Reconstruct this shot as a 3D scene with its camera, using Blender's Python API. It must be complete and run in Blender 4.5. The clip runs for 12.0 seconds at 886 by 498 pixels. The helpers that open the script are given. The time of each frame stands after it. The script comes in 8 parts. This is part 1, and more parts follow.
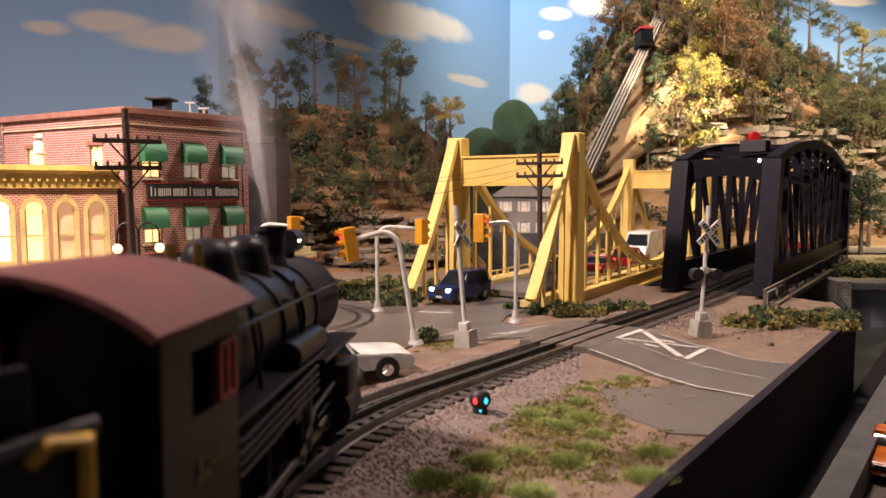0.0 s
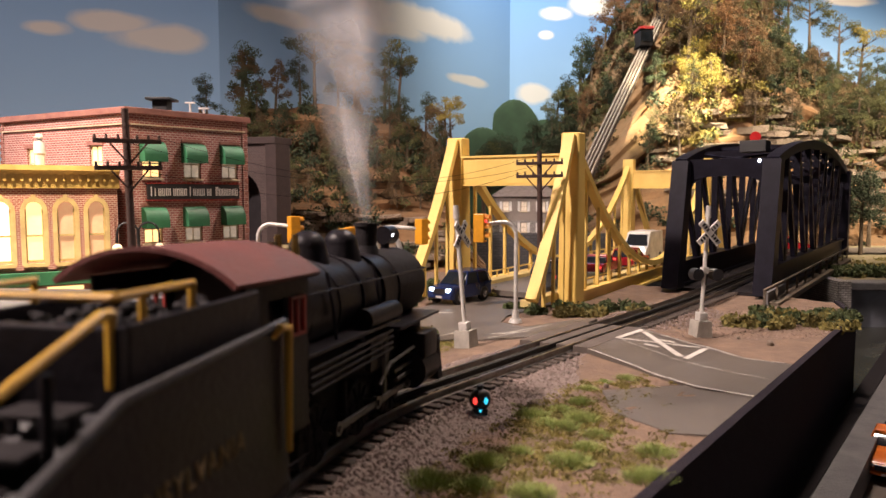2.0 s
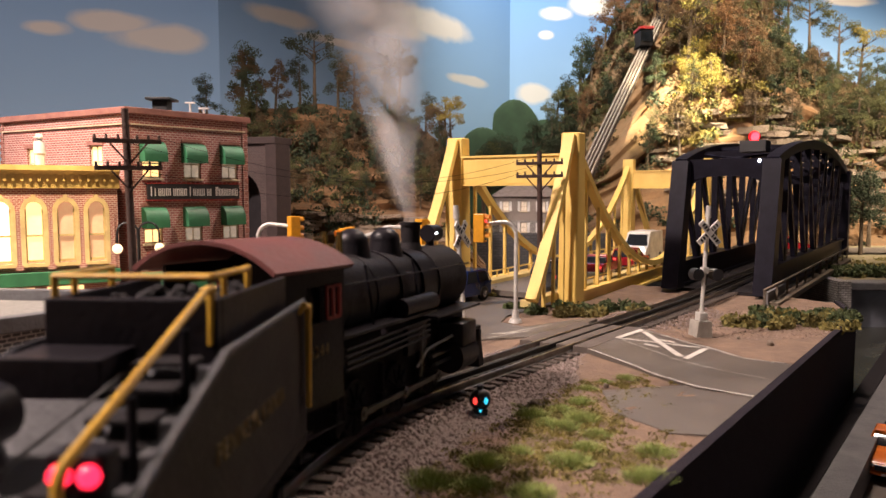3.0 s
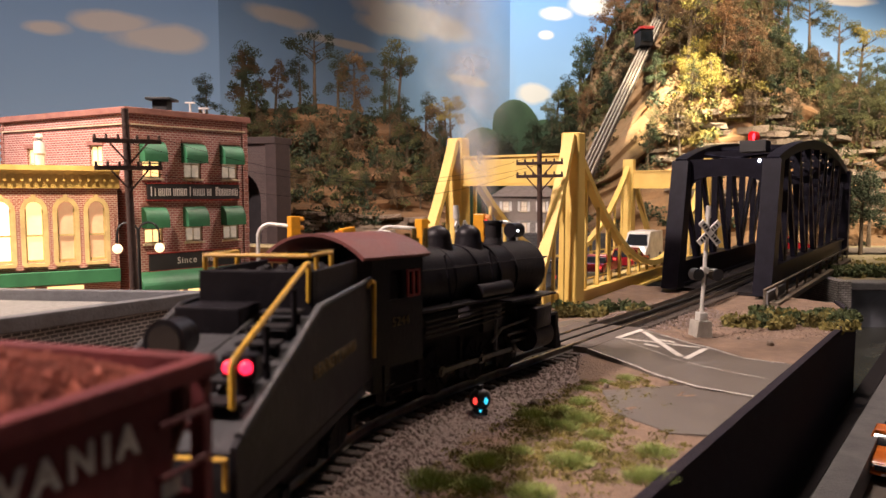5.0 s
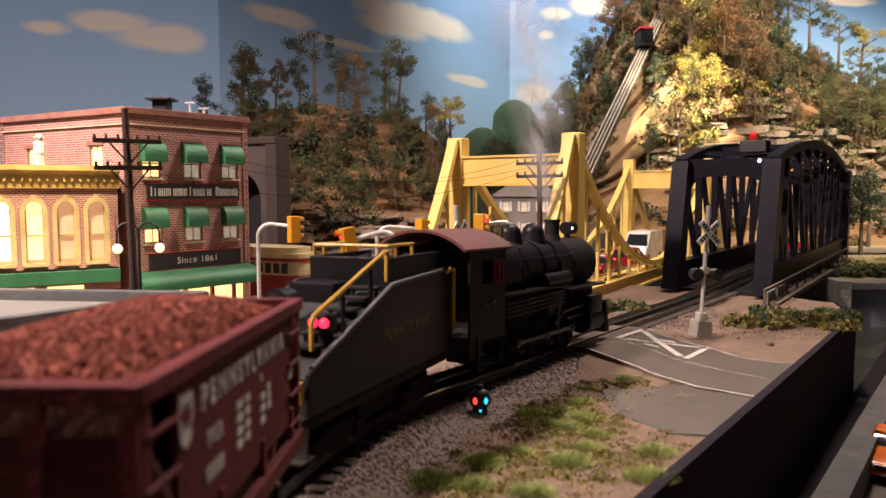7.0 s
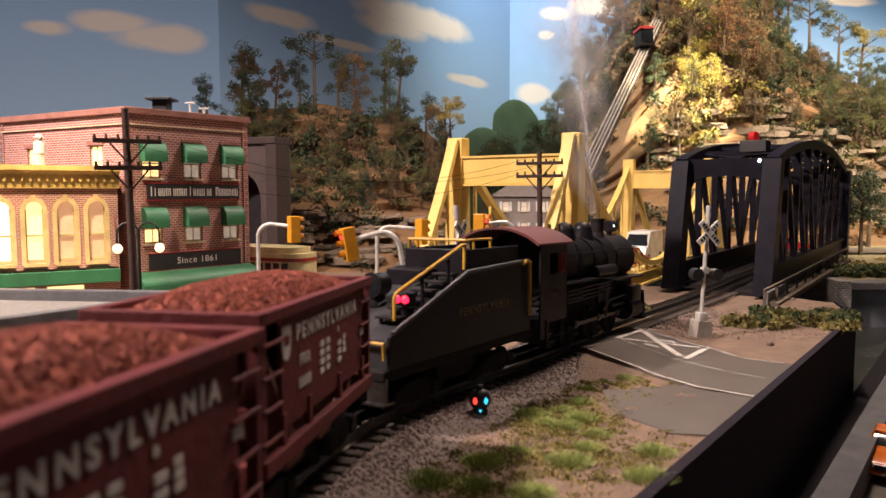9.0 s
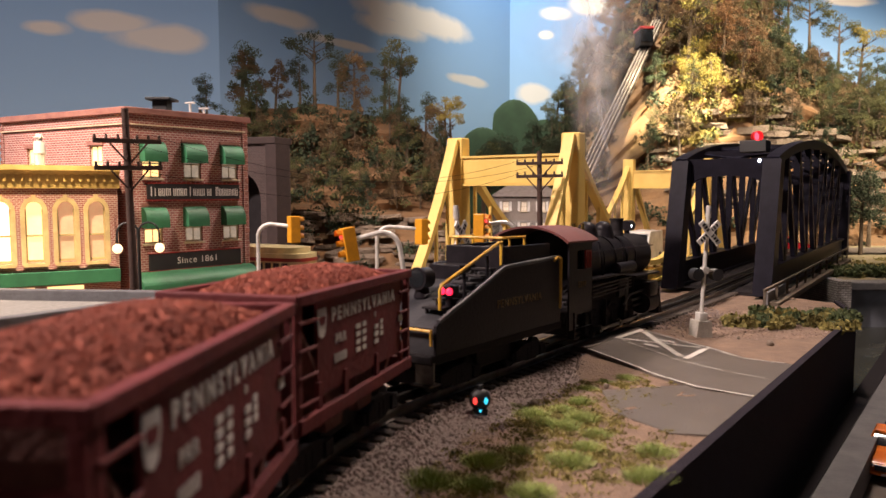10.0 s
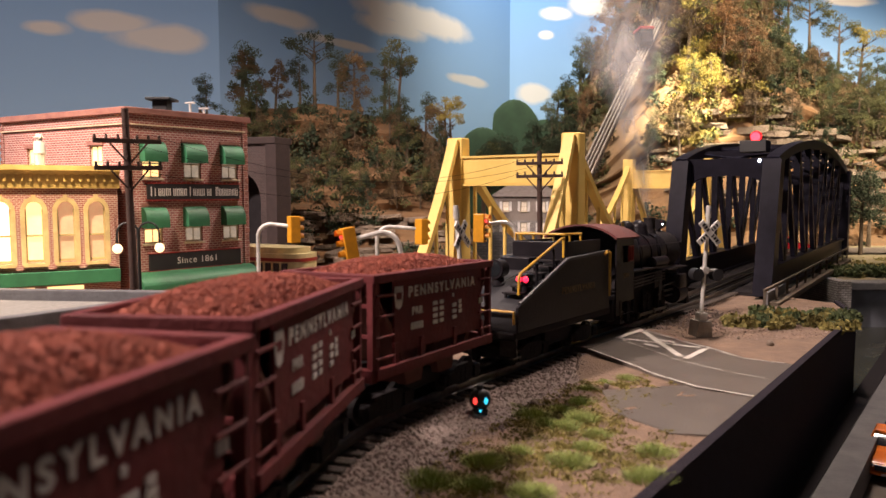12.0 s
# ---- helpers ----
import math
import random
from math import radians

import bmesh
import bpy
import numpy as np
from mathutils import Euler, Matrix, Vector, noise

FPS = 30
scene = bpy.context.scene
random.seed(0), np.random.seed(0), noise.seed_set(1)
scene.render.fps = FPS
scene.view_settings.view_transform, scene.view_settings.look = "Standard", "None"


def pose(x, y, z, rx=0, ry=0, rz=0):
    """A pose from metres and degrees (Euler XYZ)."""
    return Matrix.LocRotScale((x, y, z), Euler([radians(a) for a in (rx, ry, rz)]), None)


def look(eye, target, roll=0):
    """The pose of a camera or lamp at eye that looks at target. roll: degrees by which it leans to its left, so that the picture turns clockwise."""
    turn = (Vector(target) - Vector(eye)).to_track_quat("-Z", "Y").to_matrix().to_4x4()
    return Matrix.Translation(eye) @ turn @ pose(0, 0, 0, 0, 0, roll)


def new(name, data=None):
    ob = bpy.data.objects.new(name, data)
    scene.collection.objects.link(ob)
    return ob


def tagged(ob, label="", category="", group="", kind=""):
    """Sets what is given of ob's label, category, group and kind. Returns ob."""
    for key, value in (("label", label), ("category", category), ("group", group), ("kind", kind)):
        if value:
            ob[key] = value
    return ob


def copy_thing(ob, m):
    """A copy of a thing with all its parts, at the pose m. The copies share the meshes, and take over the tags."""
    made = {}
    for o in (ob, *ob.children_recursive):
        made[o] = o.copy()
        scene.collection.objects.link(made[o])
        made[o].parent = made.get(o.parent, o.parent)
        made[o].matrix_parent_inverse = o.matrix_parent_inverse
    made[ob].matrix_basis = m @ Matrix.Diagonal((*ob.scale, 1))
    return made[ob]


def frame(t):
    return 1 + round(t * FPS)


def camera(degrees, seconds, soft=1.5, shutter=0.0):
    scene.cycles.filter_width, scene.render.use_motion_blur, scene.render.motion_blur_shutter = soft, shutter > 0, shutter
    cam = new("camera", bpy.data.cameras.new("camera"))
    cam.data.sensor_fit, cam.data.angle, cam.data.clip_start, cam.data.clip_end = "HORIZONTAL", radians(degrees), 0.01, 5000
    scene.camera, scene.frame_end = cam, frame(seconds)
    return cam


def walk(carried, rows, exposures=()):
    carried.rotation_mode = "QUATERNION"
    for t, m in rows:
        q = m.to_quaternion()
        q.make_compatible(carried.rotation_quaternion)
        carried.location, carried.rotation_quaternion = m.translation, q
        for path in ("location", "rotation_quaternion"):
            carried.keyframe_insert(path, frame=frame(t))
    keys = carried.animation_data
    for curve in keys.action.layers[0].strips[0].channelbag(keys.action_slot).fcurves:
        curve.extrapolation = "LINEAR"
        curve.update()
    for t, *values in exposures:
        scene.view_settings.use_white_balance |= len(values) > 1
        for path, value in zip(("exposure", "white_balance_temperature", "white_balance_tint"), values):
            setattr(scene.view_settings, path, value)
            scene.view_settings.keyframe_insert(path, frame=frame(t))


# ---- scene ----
# A model railway layout in 1:48, in true model size. The camera stands still, 115 mm over the near rails.
H = 0.115
cam = camera(64.19, 12.0, soft=1.5)
cam.data.dof.use_dof, cam.data.dof.focus_distance, cam.data.dof.aperture_fstop = True, 0.9, 15
EYE = Vector((0, 0, H))
VIEW = pose(0, 0, H, 90 - 4.6, 0, 0)
walk(cam, [(0, VIEW), (12, VIEW)], exposures=[(0, 0.22), (12, 0.22)])

# ---- light ----
world = bpy.data.worlds.new("room")
scene.world = world
world.use_nodes = True
world.node_tree.nodes["Background"].inputs[0].default_value = (0.98, 0.88, 0.98, 1)
world.node_tree.nodes["Background"].inputs[1].default_value = 0.78


def lamp(name, kind, power, colour, m, size=0.1, spot=40, blend=0.4):
    d = bpy.data.lights.new(name, kind)
    d.energy, d.color = power, colour
    if kind == "AREA":
        d.shape, d.size = "DISK", size
    else:
        d.shadow_soft_size = size
    if kind == "SPOT":
        d.spot_size, d.spot_blend = radians(spot), blend
    ob = new(name, d)
    ob.matrix_world = m
    return ob


WARM = (1.0, 0.785, 0.68)
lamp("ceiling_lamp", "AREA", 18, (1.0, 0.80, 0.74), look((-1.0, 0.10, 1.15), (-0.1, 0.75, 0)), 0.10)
lamp("ceiling_spot", "SPOT", 100, (1.0, 0.785, 0.70), look((-0.95, 0.20, 1.15), (-0.05, 0.62, 0)), 0.05, 88, 0.5)
lamp("bridge_spot", "SPOT", 66, WARM, look((0.42, 1.05, 1.20), (0.22, 1.08, 0)), 0.12, 122, 0.9)
lamp("hill_spot", "SPOT", 1350, (1.0, 0.85, 0.55), look((0.70, 1.80, 1.75), (0.750, 2.27, 0.37)), 0.03, 14, 0.6)
lamp("wall_spot", "SPOT", 188, (1.0, 0.91, 0.78), look((0.24, 2.24, 1.70), (0.56, 2.98, 0.55)), 0.03, 98, 1.0)
# added fill from an unseen spot, lifts the mountain's brightness
lamp("mountain_fill_spot", "SPOT", 720, (1.0, 0.82, 0.62), look((1.6, 0.9, 1.9), (1.55, 2.4, 0.22)), 0.05, 60, 0.7)
# unseen spot, added to brighten the shop front
lamp("shop_fill_spot", "SPOT", 37, (1.0, 0.75, 0.53), look((-0.34, 0.42, 0.60), (-0.47, 0.72, 0.07)), 0.03, 40, 0.9)

# ---- the tilted table: rails fall gently away from the eye ----
TILT = Matrix.Translation(EYE) @ pose(0, 0, 0, -1.6) @ Matrix.Translation(-EYE)
RADIUS, TX, TY, BEND = 0.40, -0.0865, 0.232, radians(35.5)
ARC = RADIUS * BEND
NEAR_RADIUS, NEAR_START = 0.30, 0.04


def rail_point(s):
    """Centre line of the main track: x, y and heading at the distance s along it."""
    if s <= 0:
        # a reverse curve on the near side
        w = max(-s - NEAR_START, 0.0)
        q = min(w, 0.18) / NEAR_RADIUS
        e = max(w - 0.18, 0.0)
        return (TX - NEAR_RADIUS * (1 - math.cos(q)) - math.sin(q) * e,
                TY - min(-s, NEAR_START) - NEAR_RADIUS * math.sin(q) - math.cos(q) * e, math.pi / 2 - q)
    if s < ARC:
        a = s / RADIUS
        return TX + RADIUS * (1 - math.cos(a)), TY + RADIUS * math.sin(a), math.pi / 2 - a
    h = math.pi / 2 - BEND
    return (TX + RADIUS * (1 - math.cos(BEND)) + math.cos(h) * (s - ARC),
            TY + RADIUS * math.sin(BEND) + math.sin(h) * (s - ARC), h)


def on_track(s, d=0.0, z=0.0):
    x, y, h = rail_point(s)
    return table(x + math.sin(h) * d, y - math.cos(h) * d, z)


def table(x, y, z=0.0):
    """A point of the tilted table, level beyond the crossing."""
    if y < 0.95:
        return TILT @ Vector((x, y, z))
    p = TILT @ Vector((x, 0.95, z))
    return Vector((p.x, p.y + y - 0.95, p.z))


# ---- materials ----
def mat(name, colour, rough=0.7, metal=0.0, second=None, scale=40.0, mix=0.5, bump=0.0, bscale=400.0, glow=None, power=0.0, island=0.0, spec=0.5):
    m = bpy.data.materials.new(name)
    m.use_nodes = True
    nt = m.node_tree
    b = nt.nodes["Principled BSDF"]
    b.inputs["Roughness"].default_value, b.inputs["Metallic"].default_value = rough, metal
    b.inputs["Specular IOR Level"].default_value = spec
    co = nt.nodes.new("ShaderNodeTexCoord")
    second = second or tuple(c * 0.65 for c in colour)
    n = nt.nodes.new("ShaderNodeTexNoise")
    n.inputs["Scale"].default_value, n.inputs["Detail"].default_value, n.inputs["Roughness"].default_value = scale, 6, 0.65
    nt.links.new(co.outputs["Object"], n.inputs["Vector"])
    r = nt.nodes.new("ShaderNodeValToRGB")
    r.color_ramp.elements[0].position, r.color_ramp.elements[1].position = 0.5 - 0.25 * mix, 0.5 + 0.35 * mix
    r.color_ramp.elements[0].color, r.color_ramp.elements[1].color = (*second, 1), (*colour, 1)
    nt.links.new(n.outputs["Fac"], r.inputs["Fac"])
    out = r.outputs["Color"]
    if island:
        g, o = nt.nodes.new("ShaderNodeNewGeometry"), nt.nodes.new("ShaderNodeObjectInfo")
        a = nt.nodes.new("ShaderNodeMath")
        a.operation = "ADD"
        nt.links.new(g.outputs["Random Per Island"], a.inputs[0])
        nt.links.new(o.outputs["Random"], a.inputs[1])
        k = nt.nodes.new("ShaderNodeMapRange")
        k.inputs["From Max"].default_value, k.inputs["To Min"].default_value, k.inputs["To Max"].default_value = 2, 1 - island, 1 + island
        nt.links.new(a.outputs[0], k.inputs["Value"])
        v = nt.nodes.new("ShaderNodeHueSaturation")
        nt.links.new(k.outputs["Result"], v.inputs["Value"])
        nt.links.new(out, v.inputs["Color"])
        out = v.outputs["Color"]
    nt.links.new(out, b.inputs["Base Color"])
    if bump:
        n2 = nt.nodes.new("ShaderNodeTexNoise")
        n2.inputs["Scale"].default_value, n2.inputs["Detail"].default_value = bscale, 4
        nt.links.new(co.outputs["Object"], n2.inputs["Vector"])
        u = nt.nodes.new("ShaderNodeBump")
        u.inputs["Strength"].default_value, u.inputs["Distance"].default_value = bump, 0.002
        nt.links.new(n2.outputs["Fac"], u.inputs["Height"])
        nt.links.new(u.outputs["Normal"], b.inputs["Normal"])
        # worn sheen: roughness varies with the same grain
        k2 = nt.nodes.new("ShaderNodeMapRange")
        k2.inputs["To Min"].default_value, k2.inputs["To Max"].default_value = max(rough - 0.12, 0.05), min(rough + 0.15, 1)
        nt.links.new(n.outputs["Fac"], k2.inputs["Value"])
        nt.links.new(k2.outputs["Result"], b.inputs["Roughness"])
    if glow:
        b.inputs["Emission Color"].default_value, b.inputs["Emission Strength"].default_value = (*glow, 1), power
    return m


def glass(name, tint=(0.5, 0.55, 0.6)):
    m = mat(name, tint, 0.08, spec=0.6, mix=0.2)
    m.node_tree.nodes["Principled BSDF"].inputs["Transmission Weight"].default_value = 0.6
    return m


BLACK = mat("engine_black", (0.0165, 0.0142, 0.0175), 0.36, second=(0.0105, 0.0092, 0.0115), spec=0.16, scale=60, bump=0.15, bscale=500)
BLACK_DULL = mat("soot_black", (0.022, 0.019, 0.021), 0.7, spec=0.15, scale=90, bump=0.3)
DECK_GREY = mat("tender_deck_grey", (0.032, 0.031, 0.036), 0.5, scale=50, bump=0.2)
ROOF_RED = mat("cab_roof_red", (0.135, 0.03, 0.025), 0.65, second=(0.085, 0.02, 0.018), scale=40, bump=0.3)
RED_PAINT = mat("red_frame_paint", (0.30, 0.03, 0.025), 0.5)
BRASS = mat("polished_brass", (0.60, 0.42, 0.15), 0.25, 1.0)
STEEL = mat("bright_steel", (0.16, 0.155, 0.15), 0.42, 1.0, scale=200)
RAIL_YELLOW = mat("handrail_yellow", (0.62, 0.36, 0.03), 0.45, second=(0.45, 0.25, 0.03), scale=80)
GOLD = mat("gilt_lettering", (0.16, 0.105, 0.04), 0.55)
FREIGHT = mat("freight_red", (0.150, 0.028, 0.030), 0.66, spec=0.25, second=(0.100, 0.020, 0.023), scale=35, bump=0.25, bscale=300)
FREIGHT_IN = mat("freight_red_dusty", (0.15, 0.05, 0.04), 0.8, scale=60, bump=0.4)
WHITE_INK = mat("white_lettering", (0.72, 0.68, 0.64), 0.6)
ORE = mat("iron_ore", (0.27, 0.066, 0.038), 0.95, second=(0.19, 0.043, 0.027), scale=160, bump=0.6, bscale=700, island=0.28)
RAIL_TOP = mat("rail_steel", (0.45, 0.42, 0.38), 0.28, 1.0, second=(0.25, 0.22, 0.19), scale=60)
RAIL_DARK = mat("blackened_rail", (0.05, 0.045, 0.04), 0.45, 0.6)
TIE = mat("tie_wood", (0.075, 0.058, 0.045), 0.85, second=(0.04, 0.03, 0.025), scale=120, bump=0.5, island=0.3)
BALLAST = mat("ballast_stone", (0.27, 0.205, 0.18), 0.95, second=(0.17, 0.135, 0.115), scale=300, mix=0.9, bump=1.0, bscale=500)
PEBBLE = mat("ballast_pebble", (0.28, 0.215, 0.19), 0.95, second=(0.16, 0.125, 0.11), scale=200, island=0.5)
ROAD = mat("road_grey", (0.150, 0.128, 0.108), 0.34, second=(0.088, 0.074, 0.064), scale=16, mix=0.9, bump=0.25, bscale=700)
ROAD_LINE = mat("road_marking", (0.62, 0.59, 0.53), 0.7, second=(0.40, 0.37, 0.33), scale=120, mix=0.8)
CROSSING = mat("crossing_planks", (0.115, 0.09, 0.075), 0.7, second=(0.07, 0.055, 0.045), scale=70, bump=0.4)
GRASS = mat("grass_tuft", (0.34, 0.38, 0.12), 0.9, second=(0.20, 0.26, 0.075), scale=90, island=0.45)
BUSH = mat("bush_leaf", (0.075, 0.095, 0.03), 0.9, second=(0.035, 0.05, 0.018), scale=60, island=0.5)
CONCRETE = mat("concrete", (0.42, 0.39, 0.34), 0.85, scale=50, bump=0.4)
FASCIA = mat("fascia_black", (0.030, 0.025, 0.034), 0.9, spec=0.12, scale=120, bump=0.9, bscale=900)
BRIDGE_YELLOW = mat("bridge_yellow", (0.78, 0.56, 0.16), 0.5, second=(0.66, 0.45, 0.11), scale=14, bump=0.12, bscale=200)
TRUSS_BLACK = mat("truss_black", (0.013, 0.012, 0.020), 0.42, spec=0.06, scale=60)
POLE_WOOD = mat("pole_wood", (0.06, 0.03, 0.022), 0.8, scale=150, bump=0.5)
GALV = mat("galvanised_metal", (0.66, 0.64, 0.60), 0.4, 0.15, scale=80)
SIGNAL_YELLOW = mat("signal_yellow", (0.80, 0.36, 0.02), 0.4)
SIGN_WHITE = mat("sign_white", (0.75, 0.72, 0.68), 0.5)
GREEN_CANVAS = mat("awning_green", (0.03, 0.16, 0.07), 0.55, second=(0.02, 0.11, 0.05), scale=30)
CREAM = mat("cream_trim", (0.70, 0.58, 0.40), 0.6, scale=40)
OCHRE = mat("cornice_ochre", (0.72, 0.50, 0.14), 0.6, scale=30)
SIGN_BLACK = mat("signboard_black", (0.02, 0.02, 0.022), 0.5)
RED_LAMP = mat("red_lamp", (0.5, 0.02, 0.02), 0.3, glow=(1.0, 0.015, 0.05), power=3.5)
RED_DIM = mat("hood_red_glow", (0.35, 0.02, 0.02), 0.25, glow=(1.0, 0.02, 0.02), power=0.18)
BEACON_LAMP = mat("beacon_lamp", (0.6, 0.05, 0.05), 0.3, glow=(1.0, 0.012, 0.020), power=14)
GREEN_LAMP = mat("green_lamp", (0.02, 0.5, 0.1), 0.3, glow=(0.08, 1.0, 0.2), power=1.6)
BLUE_LAMP = mat("blue_green_lamp", (0.02, 0.4, 0.5), 0.3, glow=(0.05, 0.6, 0.9), power=1.2)
WHITE_LAMP = mat("white_lamp", (0.8, 0.8, 0.8), 0.3, glow=(0.85, 0.92, 1.0), power=12)
WARM_LAMP = mat("warm_lamp", (0.8, 0.7, 0.5), 0.3, glow=(1.0, 0.72, 0.42), power=1.6)
WINDOW_GLOW = mat("lit_window_pane", (0.8, 0.6, 0.35), 0.3, glow=(1.0, 0.62, 0.25), power=1.6)
RUBBER = mat("tyre_rubber", (0.02, 0.02, 0.02), 0.8)
CHROME = mat("chrome", (0.75, 0.75, 0.76), 0.15, 1.0)
DARK_GLASS = mat("dark_glass", (0.015, 0.018, 0.022), 0.08, spec=0.8)
TRUNK = mat("tree_bark", (0.13, 0.09, 0.055), 0.9, scale=120, bump=0.6)


def brick_mat(name, colour, second, mortar, sx, tone=0.6):
    m = mat(name, colour, 0.8, bump=0.0)
    nt = m.node_tree
    b = nt.nodes["Principled BSDF"]
    co = nt.nodes.new("ShaderNodeTexCoord")
    t = nt.nodes.new("ShaderNodeTexBrick")
    t.inputs["Scale"].default_value = sx
    t.inputs["Color1"].default_value, t.inputs["Color2"].default_value, t.inputs["Mortar"].default_value = (*colour, 1), (*second, 1), (*mortar, 1)
    t.inputs["Mortar Size"].default_value, t.inputs["Brick Width"].default_value, t.inputs["Row Height"].default_value = 0.04, 0.55, 0.25
    nt.links.new(co.outputs["UV"], t.inputs["Vector"])
    n = nt.nodes.new("ShaderNodeTexNoise")
    n.inputs["Scale"].default_value, n.inputs["Detail"].default_value = 25, 5
    nt.links.new(co.outputs["Object"], n.inputs["Vector"])
    k = nt.nodes.new("ShaderNodeMapRange")
    k.inputs["To Min"].default_value, k.inputs["To Max"].default_value = tone, 1.35
    nt.links.new(n.outputs["Fac"], k.inputs["Value"])
    v = nt.nodes.new("ShaderNodeHueSaturation")
    nt.links.new(k.outputs["Result"], v.inputs["Value"])
    nt.links.new(t.outputs["Color"], v.inputs["Color"])
    nt.links.new(v.outputs["Color"], b.inputs["Base Color"])
    u = nt.nodes.new("ShaderNodeBump")
    u.inputs["Strength"].default_value, u.inputs["Distance"].default_value = 0.5, 0.0006
    u.invert = True
    nt.links.new(t.outputs["Fac"], u.inputs["Height"])
    nt.links.new(u.outputs["Normal"], b.inputs["Normal"])
    return m


BRICK = brick_mat("red_brick", (0.38, 0.125, 0.105), (0.26, 0.080, 0.070), (0.54, 0.40, 0.35), 92)
BRICK_PALE = brick_mat("pale_joint_brick", (0.34, 0.11, 0.08), (0.27, 0.08, 0.06), (0.55, 0.42, 0.34), 120)
BRICK_DARK = brick_mat("dark_brick", (0.075, 0.07, 0.072), (0.05, 0.048, 0.05), (0.30, 0.29, 0.28), 90)
BRICK_GREY = brick_mat("grey_brick", (0.22, 0.18, 0.16), (0.17, 0.14, 0.12), (0.28, 0.25, 0.22), 90)
STONE_GREY = brick_mat("rubble_stone", (0.36, 0.34, 0.32), (0.22, 0.21, 0.20), (0.12, 0.11, 0.10), 60)


# ---- mesh helpers ----
def box(bm, x0, x1, y0, y1, z0, z1, m=None, bevel=0.0):
    r = bmesh.ops.create_cube(bm, size=1)
    mm = Matrix.Translation(((x0 + x1) / 2, (y0 + y1) / 2, (z0 + z1) / 2)) @ Matrix.Diagonal((x1 - x0, y1 - y0, z1 - z0, 1))
    bmesh.ops.transform(bm, matrix=mm, verts=r["verts"])
    vs = r["verts"]
    if bevel:
        es = list({e for v in vs for e in v.link_edges})
        g = bmesh.ops.bevel(bm, geom=es, offset=bevel, segments=2, affect="EDGES", profile=0.5)
        vs = list({v for f in g["faces"] for v in f.verts} | {v for v in vs if v.is_valid})
    if m is not None:
        bmesh.ops.transform(bm, matrix=m, verts=vs)
    return vs


def cyl(bm, p0, p1, r, r2=None, n=12, caps=True):
    p0, p1 = Vector(p0), Vector(p1)
    d = p1 - p0
    g = bmesh.ops.create_cone(bm, cap_ends=caps, cap_tris=False, segments=n, radius1=r, radius2=r if r2 is None else r2, depth=d.length)
    bmesh.ops.transform(bm, matrix=Matrix.Translation((p0 + p1) / 2) @ d.to_track_quat("Z", "Y").to_matrix().to_4x4(), verts=g["verts"])
    return g["verts"]


def tube(bm, pts, r, n=8):
    """One bent round bar through the points."""
    ps = [Vector(p) for p in pts]
    ways = [(b - a).normalized() for a, b in zip(ps[:-1], ps[1:])]
    side = ways[0].orthogonal().normalized()
    rings = []
    for i, p in enumerate(ps):
        w = (ways[max(i - 1, 0)] + ways[min(i, len(ways) - 1)])
        w = w.normalized() if w.length > 0.01 else ways[min(i, len(ways) - 1)]
        side = (side - w * side.dot(w)).normalized()
        up = w.cross(side)
        c = w.dot(ways[min(i, len(ways) - 1)])
        k = r * min(1 / max(c, 0.5), 1.3)
        rings.append([bm.verts.new(p + (side * math.cos(a) + up * math.sin(a)) * k) for a in [math.tau * j / n for j in range(n)]])
    for a, b in zip(rings[:-1], rings[1:]):
        for j in range(n):
            bm.faces.new((a[j], a[(j + 1) % n], b[(j + 1) % n], b[j]))
    bm.faces.new(rings[0][::-1])
    bm.faces.new(rings[-1])


def ball(bm, p, r, u=10, v=7, squash=(1, 1, 1)):
    g = bmesh.ops.create_uvsphere(bm, u_segments=u, v_segments=v, radius=r)
    bmesh.ops.transform(bm, matrix=Matrix.Translation(p) @ Matrix.Diagonal((*squash, 1)), verts=g["verts"])
    return g["verts"]


def prism(bm, poly, axis, a, b):
    """Extrude a polygon of two-number points along axis ('x', 'y' or 'z') from a to b."""
    def p(u, v, w):
        return {"x": (w, u, v), "y": (u, w, v), "z": (u, v, w)}[axis]
    lo = [bm.verts.new(p(u, v, a)) for u, v in poly]
    hi = [bm.verts.new(p(u, v, b)) for u, v in poly]
    fs = [bm.faces.new(lo), bm.faces.new(hi[::-1])]
    k = len(poly)
    for i in range(k):
        fs.append(bm.faces.new((lo[i], hi[i], hi[(i + 1) % k], lo[(i + 1) % k])))
    bmesh.ops.recalc_face_normals(bm, faces=fs)
    return lo + hi


def part(name, bm, material, parent=None, label="", smooth=False):
    me = bpy.data.meshes.new(name)
    bm.to_mesh(me)
    bm.free()
    me.materials.append(material)
    if smooth:
        for p in me.polygons:
            p.use_smooth = True
        me.set_sharp_from_angle(angle=radians(35))
    ob = new(name, me)
    if parent:
        ob.parent = parent
    if label:
        ob["label"] = label
    return ob


def thing(name, label, category, group="", m=None):
    ob = new(name)
    ob.empty_display_size = 0.01
    if m is not None:
        ob.matrix_world = m
    return tagged(ob, label, category, group)


